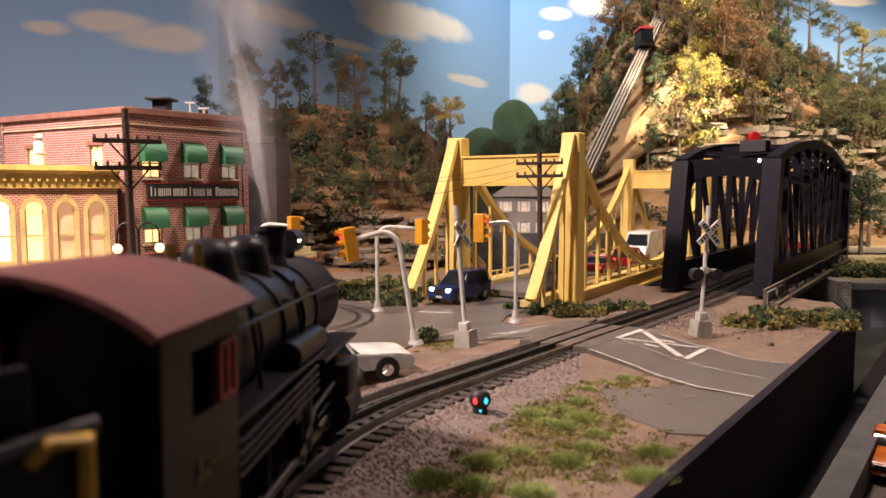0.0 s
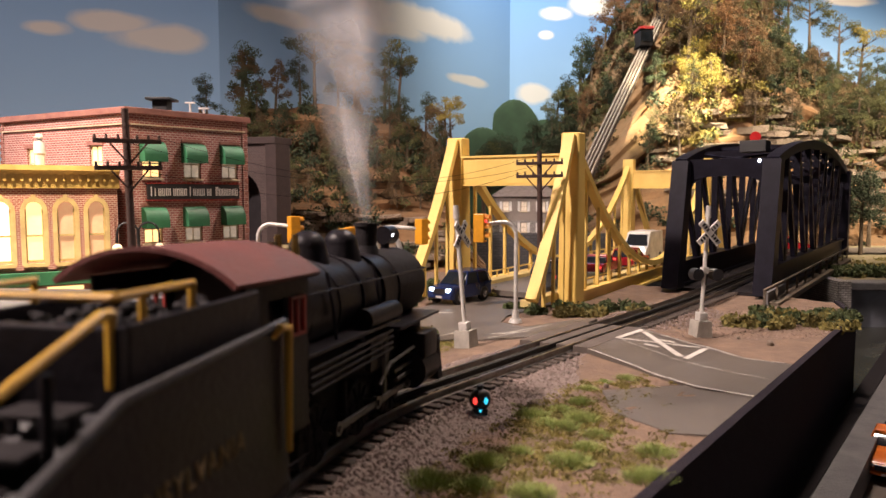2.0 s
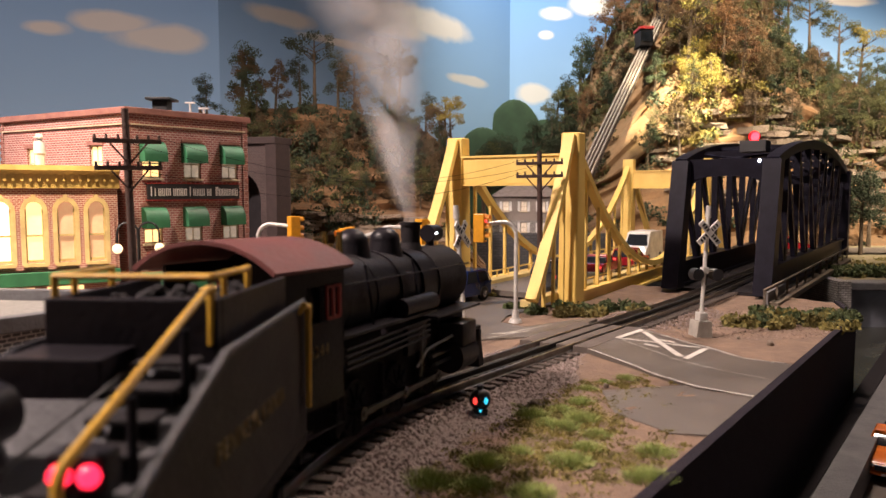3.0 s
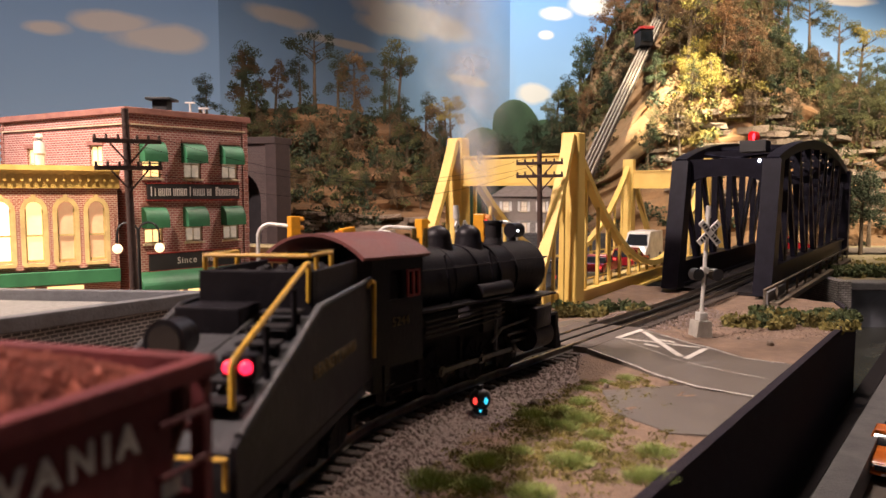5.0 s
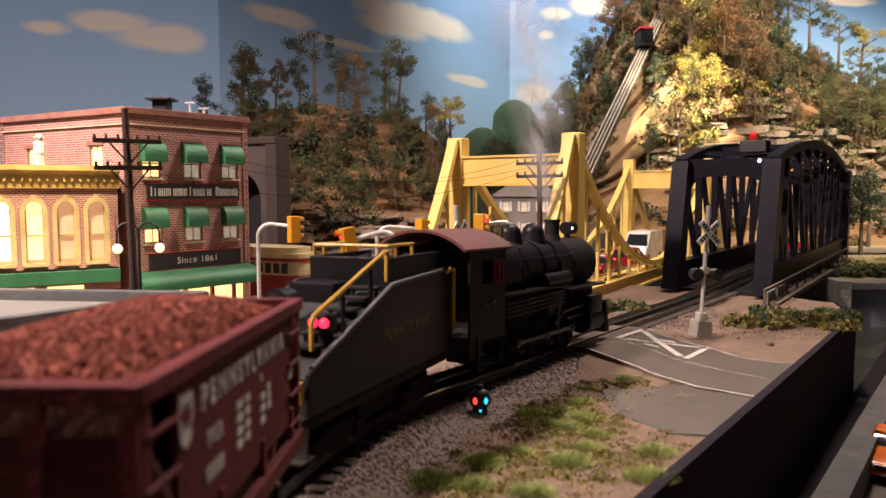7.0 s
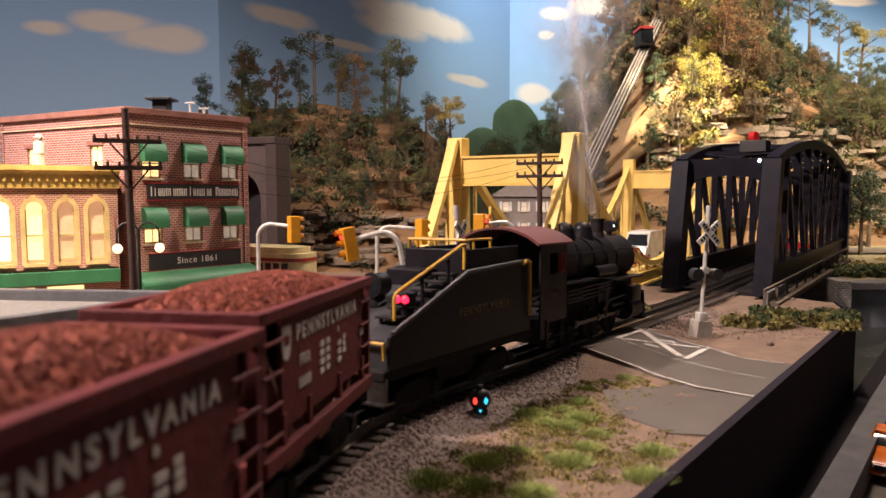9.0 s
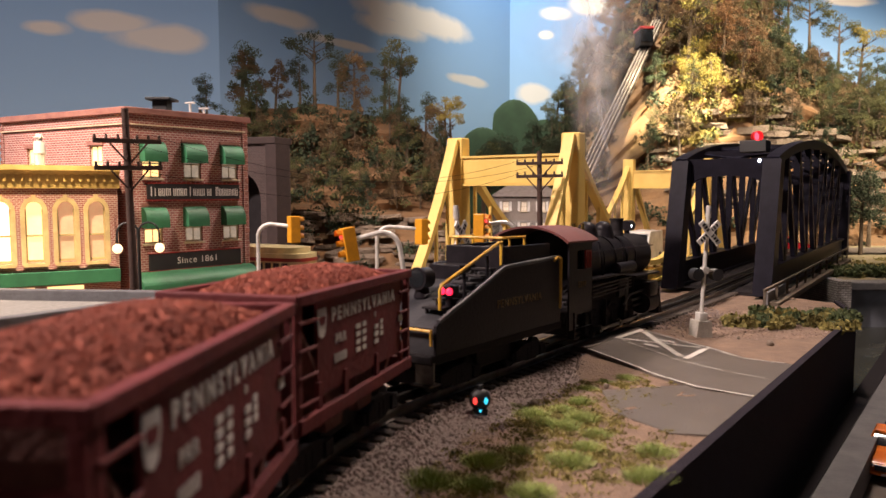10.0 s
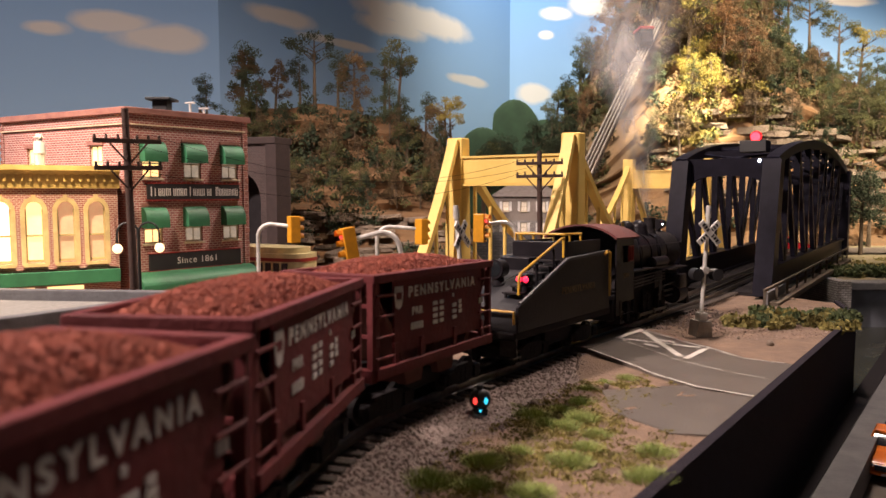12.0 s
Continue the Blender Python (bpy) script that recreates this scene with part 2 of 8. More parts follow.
def uv_box(ob):
    """Box-projected UVs in metres, for brickwork."""
    me = ob.data
    uv = me.uv_layers.new(name="uv")
    for p in me.polygons:
        n = p.normal
        t = Vector((-n.y, n.x, 0))
        t = t.normalized() if t.length > 0.3 else Vector((1, 0, 0))
        w = n.cross(t) if n.length else Vector((0, 0, 1))
        for li in p.loop_indices:
            c = me.vertices[me.loops[li].vertex_index].co
            uv.data[li].uv = (c.dot(t), c.dot(w) if abs(n.z) > 0.5 else c.z)
    return ob


def lettering(name, text, size, m, material, parent, label="", spacing=1.0, depth=0.0002, stretch=1.0, bold=0.0):
    c = bpy.data.curves.new(name, "FONT")
    c.body, c.size, c.extrude, c.align_x, c.align_y, c.space_character = text, size, depth, "CENTER", "CENTER", spacing
    c.offset = bold
    tmp = bpy.data.objects.new("tmp", c)
    scene.collection.objects.link(tmp)
    bpy.context.view_layer.update()
    me = bpy.data.meshes.new_from_object(tmp)
    bpy.data.objects.remove(tmp)
    me.transform(m @ Matrix.Diagonal((stretch, 1, 1, 1)))
    me.materials.append(material)
    ob = new(name, me)
    ob.parent = parent
    if label:
        ob["label"] = label
    return ob


def sheet(name, material, quads, label="", kind="structure"):
    bm = bmesh.new()
    for q in quads:
        bm.faces.new([bm.verts.new(p) for p in q])
    ob = part(name, bm, material)
    return tagged(ob, label, "", "", kind)


def face_pose(a, b, z=0.0):
    return Matrix.Translation((a[0], a[1], z)) @ pose(0, 0, 0, 0, 0, math.degrees(math.atan2(b[1] - a[1], b[0] - a[0])))


def wall_bm(length, z0, z1, holes, thick=0.008, u0=0.0):
    """A wall along local x with rectangular openings right through it; outside is towards -y."""
    bm = bmesh.new()
    us = sorted({u0, length, *[h[0] for h in holes], *[h[1] for h in holes]})
    zs = sorted({z0, z1, *[h[2] for h in holes], *[h[3] for h in holes]})
    for ua, ub in zip(us[:-1], us[1:]):
        run = None
        for za, zb in zip(zs[:-1], zs[1:]):
            cu, cz = (ua + ub) / 2, (za + zb) / 2
            if any(h[0] < cu < h[1] and h[2] < cz < h[3] for h in holes):
                if run:
                    box(bm, ua, ub, 0, thick, *run)
                run = None
            else:
                run = (run[0], zb) if run else (za, zb)
        if run:
            box(bm, ua, ub, 0, thick, *run)
    bmesh.ops.remove_doubles(bm, verts=bm.verts, dist=1e-6)
    return bm


# ---- the setting ----
EDGE = [(-0.035, -0.4), (-0.035, 0.08), (0.0, 0.19), (0.091, 0.312), (0.433, 0.767), (0.50, 0.86), (0.545, 0.98)]
BANK = [(0.545, 0.98), (0.40, 1.13), (0.16, 1.24), (0.02, 1.33), (0.02, 3.6)]


def lip(y):
    """How far the table reaches to the right at the depth y."""
    pts = EDGE + BANK[1:]
    for (x0, y0), (x1, y1) in zip(pts[:-1], pts[1:]):
        if y0 <= y <= y1:
            return x0 + (x1 - x0) * (y - y0) / max(y1 - y0, 1e-6)
    return pts[-1][0]


def ground_z(x, y):
    """The earth is banked up to the road where it meets the rails."""
    z = -0.012 + 0.0016 * noise.noise((x * 30, y * 30, 0))
    x0, y0, h = rail_point(ARC)
    along = (x - x0) * math.cos(h) + (y - y0) * math.sin(h) + ARC
    gap = abs((x - x0) * math.sin(h) - (y - y0) * math.cos(h))
    if gap > 0.030:
        k = max(0.0, min(1.0, 1.30 - abs(along - 0.50) / 0.13))
        z = max(z, z + k * (-0.0030 - 0.0090 * min(1.0, max(0.0, (gap - 0.036) / 0.06)) - z))
    return z


def build_ground():
    bm = bmesh.new()
    ys = [-0.4 + 0.01 * i for i in range(0, 201)] + [1.8, 2.2, 2.8, 3.4]
    rows = []
    for y in ys:
        r = lip(y)
        xs = [-3.0, -2.0, -1.2] + [-0.8 + (r + 0.8) * i / 110 for i in range(111)]
        rows.append([bm.verts.new(table(x, y, ground_z(x, y))) for x in xs])
    for a, b in zip(rows[:-1], rows[1:]):
        for i in range(len(a) - 1):
            bm.faces.new((a[i], a[i + 1], b[i + 1], b[i]))
    m = mat("scenic_earth", (0.25, 0.165, 0.11), 0.95, second=(0.12, 0.080, 0.058), scale=48, mix=0.8, bump=1.0, bscale=420)
    tagged(part("ground", bm, m), "brown scenic earth with scattered fine gravel", "ground", "", "structure")
    # black fascia board down from the table's edge
    bm = bmesh.new()
    top = [table(x, y, -0.009) for x, y in EDGE]
    rows = []
    for i, p in enumerate(top):
        d = (top[min(i + 1, len(top) - 1)] - top[max(i - 1, 0)]).normalized()
        n = Vector((d.y, -d.x, 0)) * 0.006
        rows.append([bm.verts.new(q) for q in ((p.x, p.y, -0.45), p, p + n, ((p + n).x, (p + n).y, -0.45))])
    for r, t in zip(rows[:-1], rows[1:]):
        for i in range(3):
            bm.faces.new((r[i], r[i + 1], t[i + 1], t[i]))
    tagged(part("fascia", bm, FASCIA), "black cloth-covered fascia along the layout edge", "fascia", "", "structure")
    # river bank wall under the bridges
    bm = bmesh.new()
    top = [table(x, y, -0.014) for x, y in BANK]
    for a, b in zip(top[:-1], top[1:]):
        v = [bm.verts.new(p) for p in (a, b, (b.x, b.y, -0.16), (a.x, a.y, -0.16))]
        bm.faces.new(v)
    tagged(part("embankment", bm, mat("bank_rock", (0.10, 0.09, 0.08), 0.9, scale=40, bump=0.8, bscale=90)), "dark rocky river embankment under the bridges", "embankment", "", "structure")
    # low river level and the far bank
    water = mat("river_water", (0.055, 0.055, 0.045), 0.25, second=(0.03, 0.032, 0.028), scale=12, bump=0.5, bscale=60)
    sheet("water", water, [[(-1, -1, -0.136), (5, -1, -0.136), (5, 2.2, -0.136), (-1, 2.2, -0.136)]], "dark rippled river surface below the layout")
    earth = mat("far_bank_earth", (0.26, 0.20, 0.12), 0.95, second=(0.16, 0.14, 0.07), scale=14, mix=0.9, bump=0.9, bscale=120)
    sheet("far_bank", earth, [[(0.6, 1.32, -0.052), (5, 1.32, -0.052), (5, 3.6, -0.03), (0.25, 3.6, -0.03), (0.25, 1.75, -0.035)]], "far river bank, earth and moss")


build_ground()


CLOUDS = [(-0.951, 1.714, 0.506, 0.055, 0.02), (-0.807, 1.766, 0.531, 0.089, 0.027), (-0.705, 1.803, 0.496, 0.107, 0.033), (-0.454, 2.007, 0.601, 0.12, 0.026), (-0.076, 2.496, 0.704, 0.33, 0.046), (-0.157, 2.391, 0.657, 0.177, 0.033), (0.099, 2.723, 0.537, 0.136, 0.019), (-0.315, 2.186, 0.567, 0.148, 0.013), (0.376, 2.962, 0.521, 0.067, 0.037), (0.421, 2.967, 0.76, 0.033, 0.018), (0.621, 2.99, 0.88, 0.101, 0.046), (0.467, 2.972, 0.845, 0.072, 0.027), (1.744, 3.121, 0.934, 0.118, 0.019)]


def build_backdrop():
    m = bpy.data.materials.new("painted_sky")
    m.use_nodes = True
    nt = m.node_tree
    b = nt.nodes["Principled BSDF"]
    b.inputs["Roughness"].default_value = 0.8
    g = nt.nodes.new("ShaderNodeNewGeometry")
    s = nt.nodes.new("ShaderNodeSeparateXYZ")
    nt.links.new(g.outputs["Position"], s.inputs[0])
    r = nt.nodes.new("ShaderNodeMapRange")
    r.inputs["From Min"].default_value, r.inputs["From Max"].default_value = 0.1, 1.0
    nt.links.new(s.outputs["Z"], r.inputs["Value"])
    ramp = nt.nodes.new("ShaderNodeValToRGB")
    ramp.color_ramp.elements[0].color, ramp.color_ramp.elements[1].color = (0.38, 0.58, 0.79, 1), (0.070, 0.18, 0.40, 1)
    nt.links.new(r.outputs["Result"], ramp.inputs["Fac"])
    # soft-edged clouds, each an ellipse on the wall frayed by noise
    n = nt.nodes.new("ShaderNodeTexNoise")
    n.inputs["Scale"].default_value, n.inputs["Detail"].default_value = 7.0, 8
    nt.links.new(g.outputs["Position"], n.inputs["Vector"])
    near = None
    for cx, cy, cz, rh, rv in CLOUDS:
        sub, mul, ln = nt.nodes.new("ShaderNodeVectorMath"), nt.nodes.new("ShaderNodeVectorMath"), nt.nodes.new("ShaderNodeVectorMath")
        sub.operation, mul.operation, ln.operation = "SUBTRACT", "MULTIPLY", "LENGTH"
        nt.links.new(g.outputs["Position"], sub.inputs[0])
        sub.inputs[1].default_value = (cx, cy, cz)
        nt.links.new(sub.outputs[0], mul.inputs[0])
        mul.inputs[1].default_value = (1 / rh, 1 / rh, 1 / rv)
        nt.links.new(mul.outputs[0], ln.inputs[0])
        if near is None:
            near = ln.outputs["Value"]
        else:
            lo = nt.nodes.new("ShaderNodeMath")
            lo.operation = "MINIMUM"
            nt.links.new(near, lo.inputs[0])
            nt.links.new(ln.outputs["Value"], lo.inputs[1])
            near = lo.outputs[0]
    add = nt.nodes.new("ShaderNodeMath")
    add.operation = "MULTIPLY_ADD"
    nt.links.new(n.outputs["Fac"], add.inputs[0])
    add.inputs[1].default_value = 1.3
    nt.links.new(near, add.inputs[2])
    k = nt.nodes.new("ShaderNodeValToRGB")
    k.color_ramp.elements[0].position, k.color_ramp.elements[1].position = 0.44, 0.60
    k.color_ramp.elements[0].color, k.color_ramp.elements[1].color = (0.72, 0.72, 0.72, 1), (0, 0, 0, 1)
    half = nt.nodes.new("ShaderNodeMath")
    half.operation = "MULTIPLY"
    half.inputs[1].default_value = 0.33
    nt.links.new(add.outputs[0], half.inputs[0])
    nt.links.new(half.outputs[0], k.inputs["Fac"])
    mx = nt.nodes.new("ShaderNodeMix")
    mx.data_type = "RGBA"
    nt.links.new(k.outputs["Color"], mx.inputs["Factor"])
    nt.links.new(ramp.outputs["Color"], mx.inputs["A"])
    mx.inputs["B"].default_value = (0.70, 0.62, 0.50, 1)
    nt.links.new(mx.outputs["Result"], b.inputs["Base Color"])
    pts = [(-3.2, -1.2), (-3.2, 0.9), (-0.575, 1.85), (0.274, 2.95), (5.0, 3.5), (5.0, -1.2)]
    for i, ((x0, y0), (x1, y1)) in enumerate(zip(pts[:-1], pts[1:])):
        sheet("backdrop", m, [[(x0, y0, -0.2), (x1, y1, -0.2), (x1, y1, 2.4), (x0, y0, 2.4)]], "sky-blue painted backdrop with cream clouds")
    # unseen room shell, painted pale to bounce more light onto the layout
    room = mat("pale_bounce_paint", (0.62, 0.57, 0.53), 0.9)
    sheet("ceiling", room, [[(-3.2, -1.2, 2.4), (5, -1.2, 2.4), (5, 3.5, 2.4), (-3.2, 3.5, 2.4)]], "plain room ceiling")
    sheet("wall_back", room, [[(-3.2, -1.2, -0.9), (5, -1.2, -0.9), (5, -1.2, 2.4), (-3.2, -1.2, 2.4)]], "plain room wall behind the aisle")
    sheet("floor", room, [[(-3.2, -1.2, -0.9), (5, -1.2, -0.9), (5, 3.6, -0.9), (-3.2, 3.6, -0.9)]], "pale room floor, out of view")


build_backdrop()


def build_track():
    # ballast bed
    bm = bmesh.new()
    rows = []
    ss = [-0.6 + 0.01 * i for i in range(0, 121)]
    prof = [(-0.062, -0.0125), (-0.036, -0.0068), (0.036, -0.0068), (0.048, -0.009), (0.066, -0.0125)]
    for s in ss:
        rows.append([bm.verts.new(on_track(s, d + 0.004 * noise.noise((s * 40, d * 90, 3)) * (abs(d) > 0.04), z)) for d, z in prof])
    for a, b in zip(rows[:-1], rows[1:]):
        for i in range(len(prof) - 1):
            bm.faces.new((a[i], a[i + 1], b[i + 1], b[i]))
    tagged(part("ballast_bed", bm, BALLAST), "grey-brown crushed stone ballast under the rails", "ballast", "", "stuff")
    track = thing("railway_track", "three-rail track with steel rails on dark wooden ties", "track")
    for name, d, m in (("rail", -0.0159, RAIL_TOP), ("rail", 0.0159, RAIL_TOP), ("centre_rail", 0.0, RAIL_DARK)):
        bm = bmesh.new()
        rows = []
        for s in [-0.6 + 0.0125 * i for i in range(0, 193)]:
            w = 0.0013
            rows.append([bm.verts.new(on_track(s, d + e, z)) for e, z in ((-w, -0.0006), (-w * 0.7, 0.0), (w * 0.7, 0.0), (w, -0.0006), (w, -0.0018), (w * 0.5, -0.0022), (w * 0.5, -0.0042), (w * 1.8, -0.0048), (-w * 1.8, -0.0048), (-w * 0.5, -0.0042), (-w * 0.5, -0.0022), (-w, -0.0018))])
        for a, b in zip(rows[:-1], rows[1:]):
            for i in range(12):
                j = (i + 1) % 12
                bm.faces.new((a[i], a[j], b[j], b[i]))
        bmesh.ops.recalc_face_normals(bm, faces=bm.faces[:])
        part(name, bm, m, track)
    bm = bmesh.new()
    box(bm, -0.0032, 0.0032, -0.029, 0.029, -0.0078, -0.0048, bevel=0.0004)
    first = part("tie", bm, TIE, track)
    rnd = random.Random(4)
    s = -0.25
    while s < 1.0:
        if not 0.435 < s < 0.568:
            x, y, h = rail_point(s)
            m = TILT @ pose(x, y, 0, 0, 0, math.degrees(h) + rnd.uniform(-2, 2))
            if first.matrix_basis == Matrix.Identity(4):
                first.matrix_basis = m
            else:
                t = new("tie", first.data)
                t.parent, t.matrix_basis = track, m
        s += 0.0125


build_track()


# ---- the train ----
def truck(parent, x, name="truck", axle=0.017):
    t = part(name, truck_frame(axle), BLACK_DULL, parent)
    t.location = (x, 0, 0)
    for ax in (-axle, axle):
        for d in (-0.0159, 0.0159):
            bm = bmesh.new()
            cyl(bm, (0, d - 0.0018, 0), (0, d + 0.0018, 0), 0.0085, n=20)
            cyl(bm, (0, d - 0.003, 0), (0, d + 0.003, 0), 0.003, n=10)
            w = part("wheel", bm, BLACK_DULL, t, smooth=True)
            w.location = (ax, 0, 0.0085)
    return t


def truck_frame(axle):
    bm = bmesh.new()
    for d in (-0.022, 0.022):
        prism(bm, [(-axle - 0.007, 0.006), (-axle - 0.007, 0.011), (-0.008, 0.0155), (0.008, 0.0155), (axle + 0.007, 0.011), (axle + 0.007, 0.006), (axle - 0.004, 0.006), (0.006, 0.003), (-0.006, 0.003), (-axle + 0.004, 0.006)], "y", d - 0.0018, d + 0.0018)
        for ax in (-axle, axle):
            box(bm, ax - 0.004, ax + 0.004, d - 0.0032, d + 0.0032, 0.005, 0.0125)
        for k in (-0.003, 0.003):
            cyl(bm, (k, d, 0.004), (k, d, 0.013), 0.0022, n=8)
    box(bm, -0.004, 0.004, -0.022, 0.022, 0.008, 0.014)
    # dark infill between the wheels, added to stop light showing through
    box(bm, -axle - 0.003, axle + 0.003, -0.0135, 0.0135, 0.004, 0.013)
    return bm


def build_hopper():
    car = thing("ore_hopper_car", "oxide-red ore hopper car with white lettering, heaped with red ore", "train car", "ore cars of the train")
    L, W, ZT, ZS, ZB = 0.066, 0.0305, 0.0825, 0.042, 0.027
    for sgn in (-1, 1):
        bm = bmesh.new()
        prism(bm, [(-L + 0.019, ZT - 0.003), (L - 0.012, ZT - 0.003), (L - 0.012, ZS - 0.004), (-L + 0.019, ZS - 0.004)], "y", sgn * (W - 0.0015), sgn * W)
        part("side_sheet", bm, FREIGHT, car)
        bm = bmesh.new()
        box(bm, -L, L, sgn * W - 0.0022, sgn * W + 0.0022, ZT - 0.0045, ZT, bevel=0.0006)
        part("top_rim", bm, FREIGHT, car)
        bm = bmesh.new()
        box(bm, -L, L, sgn * W - 0.0025, sgn * W + 0.001, ZB, ZB + 0.006, bevel=0.0005)
        part("side_sill", bm, FREIGHT, car)
        for x in (-L + 0.002, -L + 0.02, -0.02, 0.018, L - 0.012):
            bm = bmesh.new()
            box(bm, x - 0.0018, x + 0.0018, sgn * W - 0.001, sgn * W + 0.0014, ZB + 0.006, ZT - 0.0045 if abs(x) > 0.062 else ZS + 0.002)
            part("post", bm, FREIGHT, car)
        for end in (-1, 1):
            for k in range(4):
                z = ZB + 0.011 + 0.0110 * k
                x0 = end * (L - 0.001)
                x1 = end * (L - 0.017)
                bm = bmesh.new()
                cyl(bm, (x0, sgn * (W + 0.001), z), (x1, sgn * (W + 0.001), z), 0.0008, n=6)
                part("rung", bm, FREIGHT, car)
    for end in (-1, 1):
        bm = bmesh.new()
        box(bm, end * L - 0.002, end * L + 0.002, -W - 0.002, W + 0.002, ZT - 0.0045, ZT, bevel=0.0006)
        part("end_rim", bm, FREIGHT, car)
        bm = bmesh.new()
        prism(bm, [(end * (L - 0.004), ZT - 0.012), (end * (L - 0.004), ZT - 0.004), (end * (L - 0.006), ZT - 0.004), (end * (L - 0.006), ZT - 0.013), (end * 0.03, ZB + 0.003), (end * 0.034, ZB + 0.001)], "y", -W + 0.001, W - 0.001)
        part("slope_sheet", bm, FREIGHT_IN, car)
        for y in (-W + 0.001, -0.011, 0.011, W - 0.001):
            bm = bmesh.new()
            box(bm, end * L - 0.002, end * L + 0.001, y - 0.0018, y + 0.0018, ZB, ZT - 0.004)
            part("end_post", bm, FREIGHT, car)
        bm = bmesh.new()
        box(bm, end * L - 0.003, end * L + 0.002, -W - 0.001, W + 0.001, ZB - 0.001, ZB + 0.006, bevel=0.0005)
        for z in (ZB + 0.022, ZB + 0.038):
            box(bm, end * L - 0.001, end * L + 0.0008, -W, W, z, z + 0.0018)
        part("end_sill", bm, FREIGHT, car)
        bm = bmesh.new()
        box(bm, end * (L + 0.001), end * (L + 0.014), -0.003, 0.003, 0.0165, 0.0225, bevel=0.001)
        box(bm, end * (L + 0.012), end * (L + 0.0178), -0.0045, 0.0045, 0.0155, 0.0235, bevel=0.001)
        part("coupler", bm, BLACK_DULL, car)
        truck(car, end * 0.042)
    bm = bmesh.new()
    box(bm, -L, L, -0.005, 0.005, ZB - 0.006, ZB + 0.002)
    part("centre_sill", bm, BLACK_DULL, car)
    # added dark block that closes the lit gap under the car
    bm = bmesh.new()
    box(bm, -0.022, 0.022, -0.019, 0.019, 0.009, 0.020, bevel=0.001)
    part("gap_fill_block", bm, BLACK_DULL, car)
    for x in (-0.018, 0.018):
        bm = bmesh.new()
        prism(bm, [(x - 0.017, ZS + 0.004), (x + 0.017, ZS + 0.004), (x + 0.008, 0.016), (x - 0.008, 0.016)], "y", -0.024, 0.024)
        part("discharge_chute", bm, FREIGHT_IN, car)
    # heaped load
    rnd = random.Random(8)
    bm = bmesh.new()
    nx, ny = 62, 26
    rows = []
    for i in range(nx + 1):
        u = -1 + 2 * i / nx
        row = []
        for j in range(ny + 1):
            v = -1 + 2 * j / ny
            crown = (1 - abs(u) ** 4) * (1 - abs(v) ** 3)
            z = ZT - 0.0048 + 0.0100 * crown + (0.0020 * noise.noise((u * 22, v * 9, 1)) + 0.0016 * noise.noise((u * 50, v * 20, 2))) * (crown > 0.0)
            row.append(bm.verts.new((u * (L - 0.004), v * (W - 0.002), z)))
        rows.append(row)
    for a, b in zip(rows[:-1], rows[1:]):
        for i in range(ny):
            bm.faces.new((a[i], a[i + 1], b[i + 1], b[i]))
    part("ore_load", bm, ORE, car, "heap of red iron ore")
    bm = bmesh.new()
    verts, faces = [], []
    for _ in range(6500):
        u, v = rnd.uniform(-0.97, 0.97), rnd.uniform(-0.95, 0.95)
        crown = (1 - abs(u) ** 4) * (1 - abs(v) ** 3)
        c = Vector((u * (L - 0.004), v * (W - 0.002), ZT - 0.0044 + 0.0100 * crown))
        r = rnd.uniform(0.0004, 0.0010)
        k = len(verts)
        q = Euler([rnd.uniform(0, 6) for _ in range(3)]).to_matrix()
        for p in ((1, 0, 0), (-1, 0, 0), (0, 1, 0), (0, -1, 0), (0, 0, 1), (0, 0, -1)):
            verts.append(c + q @ (Vector(p) * r * rnd.uniform(0.7, 1.2)))
        for f in ((0, 2, 4), (2, 1, 4), (1, 3, 4), (3, 0, 4), (2, 0, 5), (1, 2, 5), (3, 1, 5), (0, 3, 5)):
            faces.append(tuple(k + i for i in f))
    bm.free()
    me = bpy.data.meshes.new("loose_ore")
    me.from_pydata(verts, [], faces)
    me.materials.append(ORE)
    lumps = new("loose_ore", me)
    lumps.parent = car
    tagged(lumps, "loose ore lumps", kind="stuff")
    # lettering on both sides
    for sgn in (-1, 1):
        face = pose(0, sgn * (W + 0.0003), 0, 90, 0, 0 if sgn < 0 else 180)
        lettering("lettering", "PENNSYLVANIA", 0.0084, face @ Matrix.Translation((0.005, ZT - 0.0122, 0)), WHITE_INK, car, "white block lettering", 1.42, stretch=0.98, bold=0.00022)
        lettering("reporting_mark", "PRR", 0.0058, face @ Matrix.Translation((-0.0245, ZT - 0.0232, 0)), WHITE_INK, car, spacing=1.2, bold=0.00015)
        turn = pose(0, sgn * (W + 0.0003), 0, 0, 0, 0 if sgn < 0 else 180)
        bars = [(-0.0310 + 0.0026 * k, -0.0292 + 0.0026 * k, ZT - 0.0335, ZT - 0.0296) for k in range(5)]
        for c, rows in ((0, (0, 1, 2, 3)), (1, (0, 1, 2, 3)), (3, (-0.7, 1, 2, 3)), (4, (0.6, 1.4, 2.2))):
            for k in rows:
                w = 0.0050 - 0.0006 * ((k * 3 + c) % 3) if k >= 0 else 0.0018
                x0 = -0.0075 + 0.0076 * c
                bars.append((x0, x0 + w, ZT - 0.0222 - 0.0037 * k, ZT - 0.0200 - 0.0037 * k))
        bars += [(0.0505, 0.0528, ZT - 0.0275, ZT - 0.0240), (0.0532, 0.0562, ZT - 0.0275, ZT - 0.0240)]
        for x0, x1, z0, z1 in bars:
            bm = bmesh.new()
            box(bm, x0, x1, -0.0002, 0.0002, z0, z1)
            bmesh.ops.transform(bm, matrix=turn, verts=bm.verts)
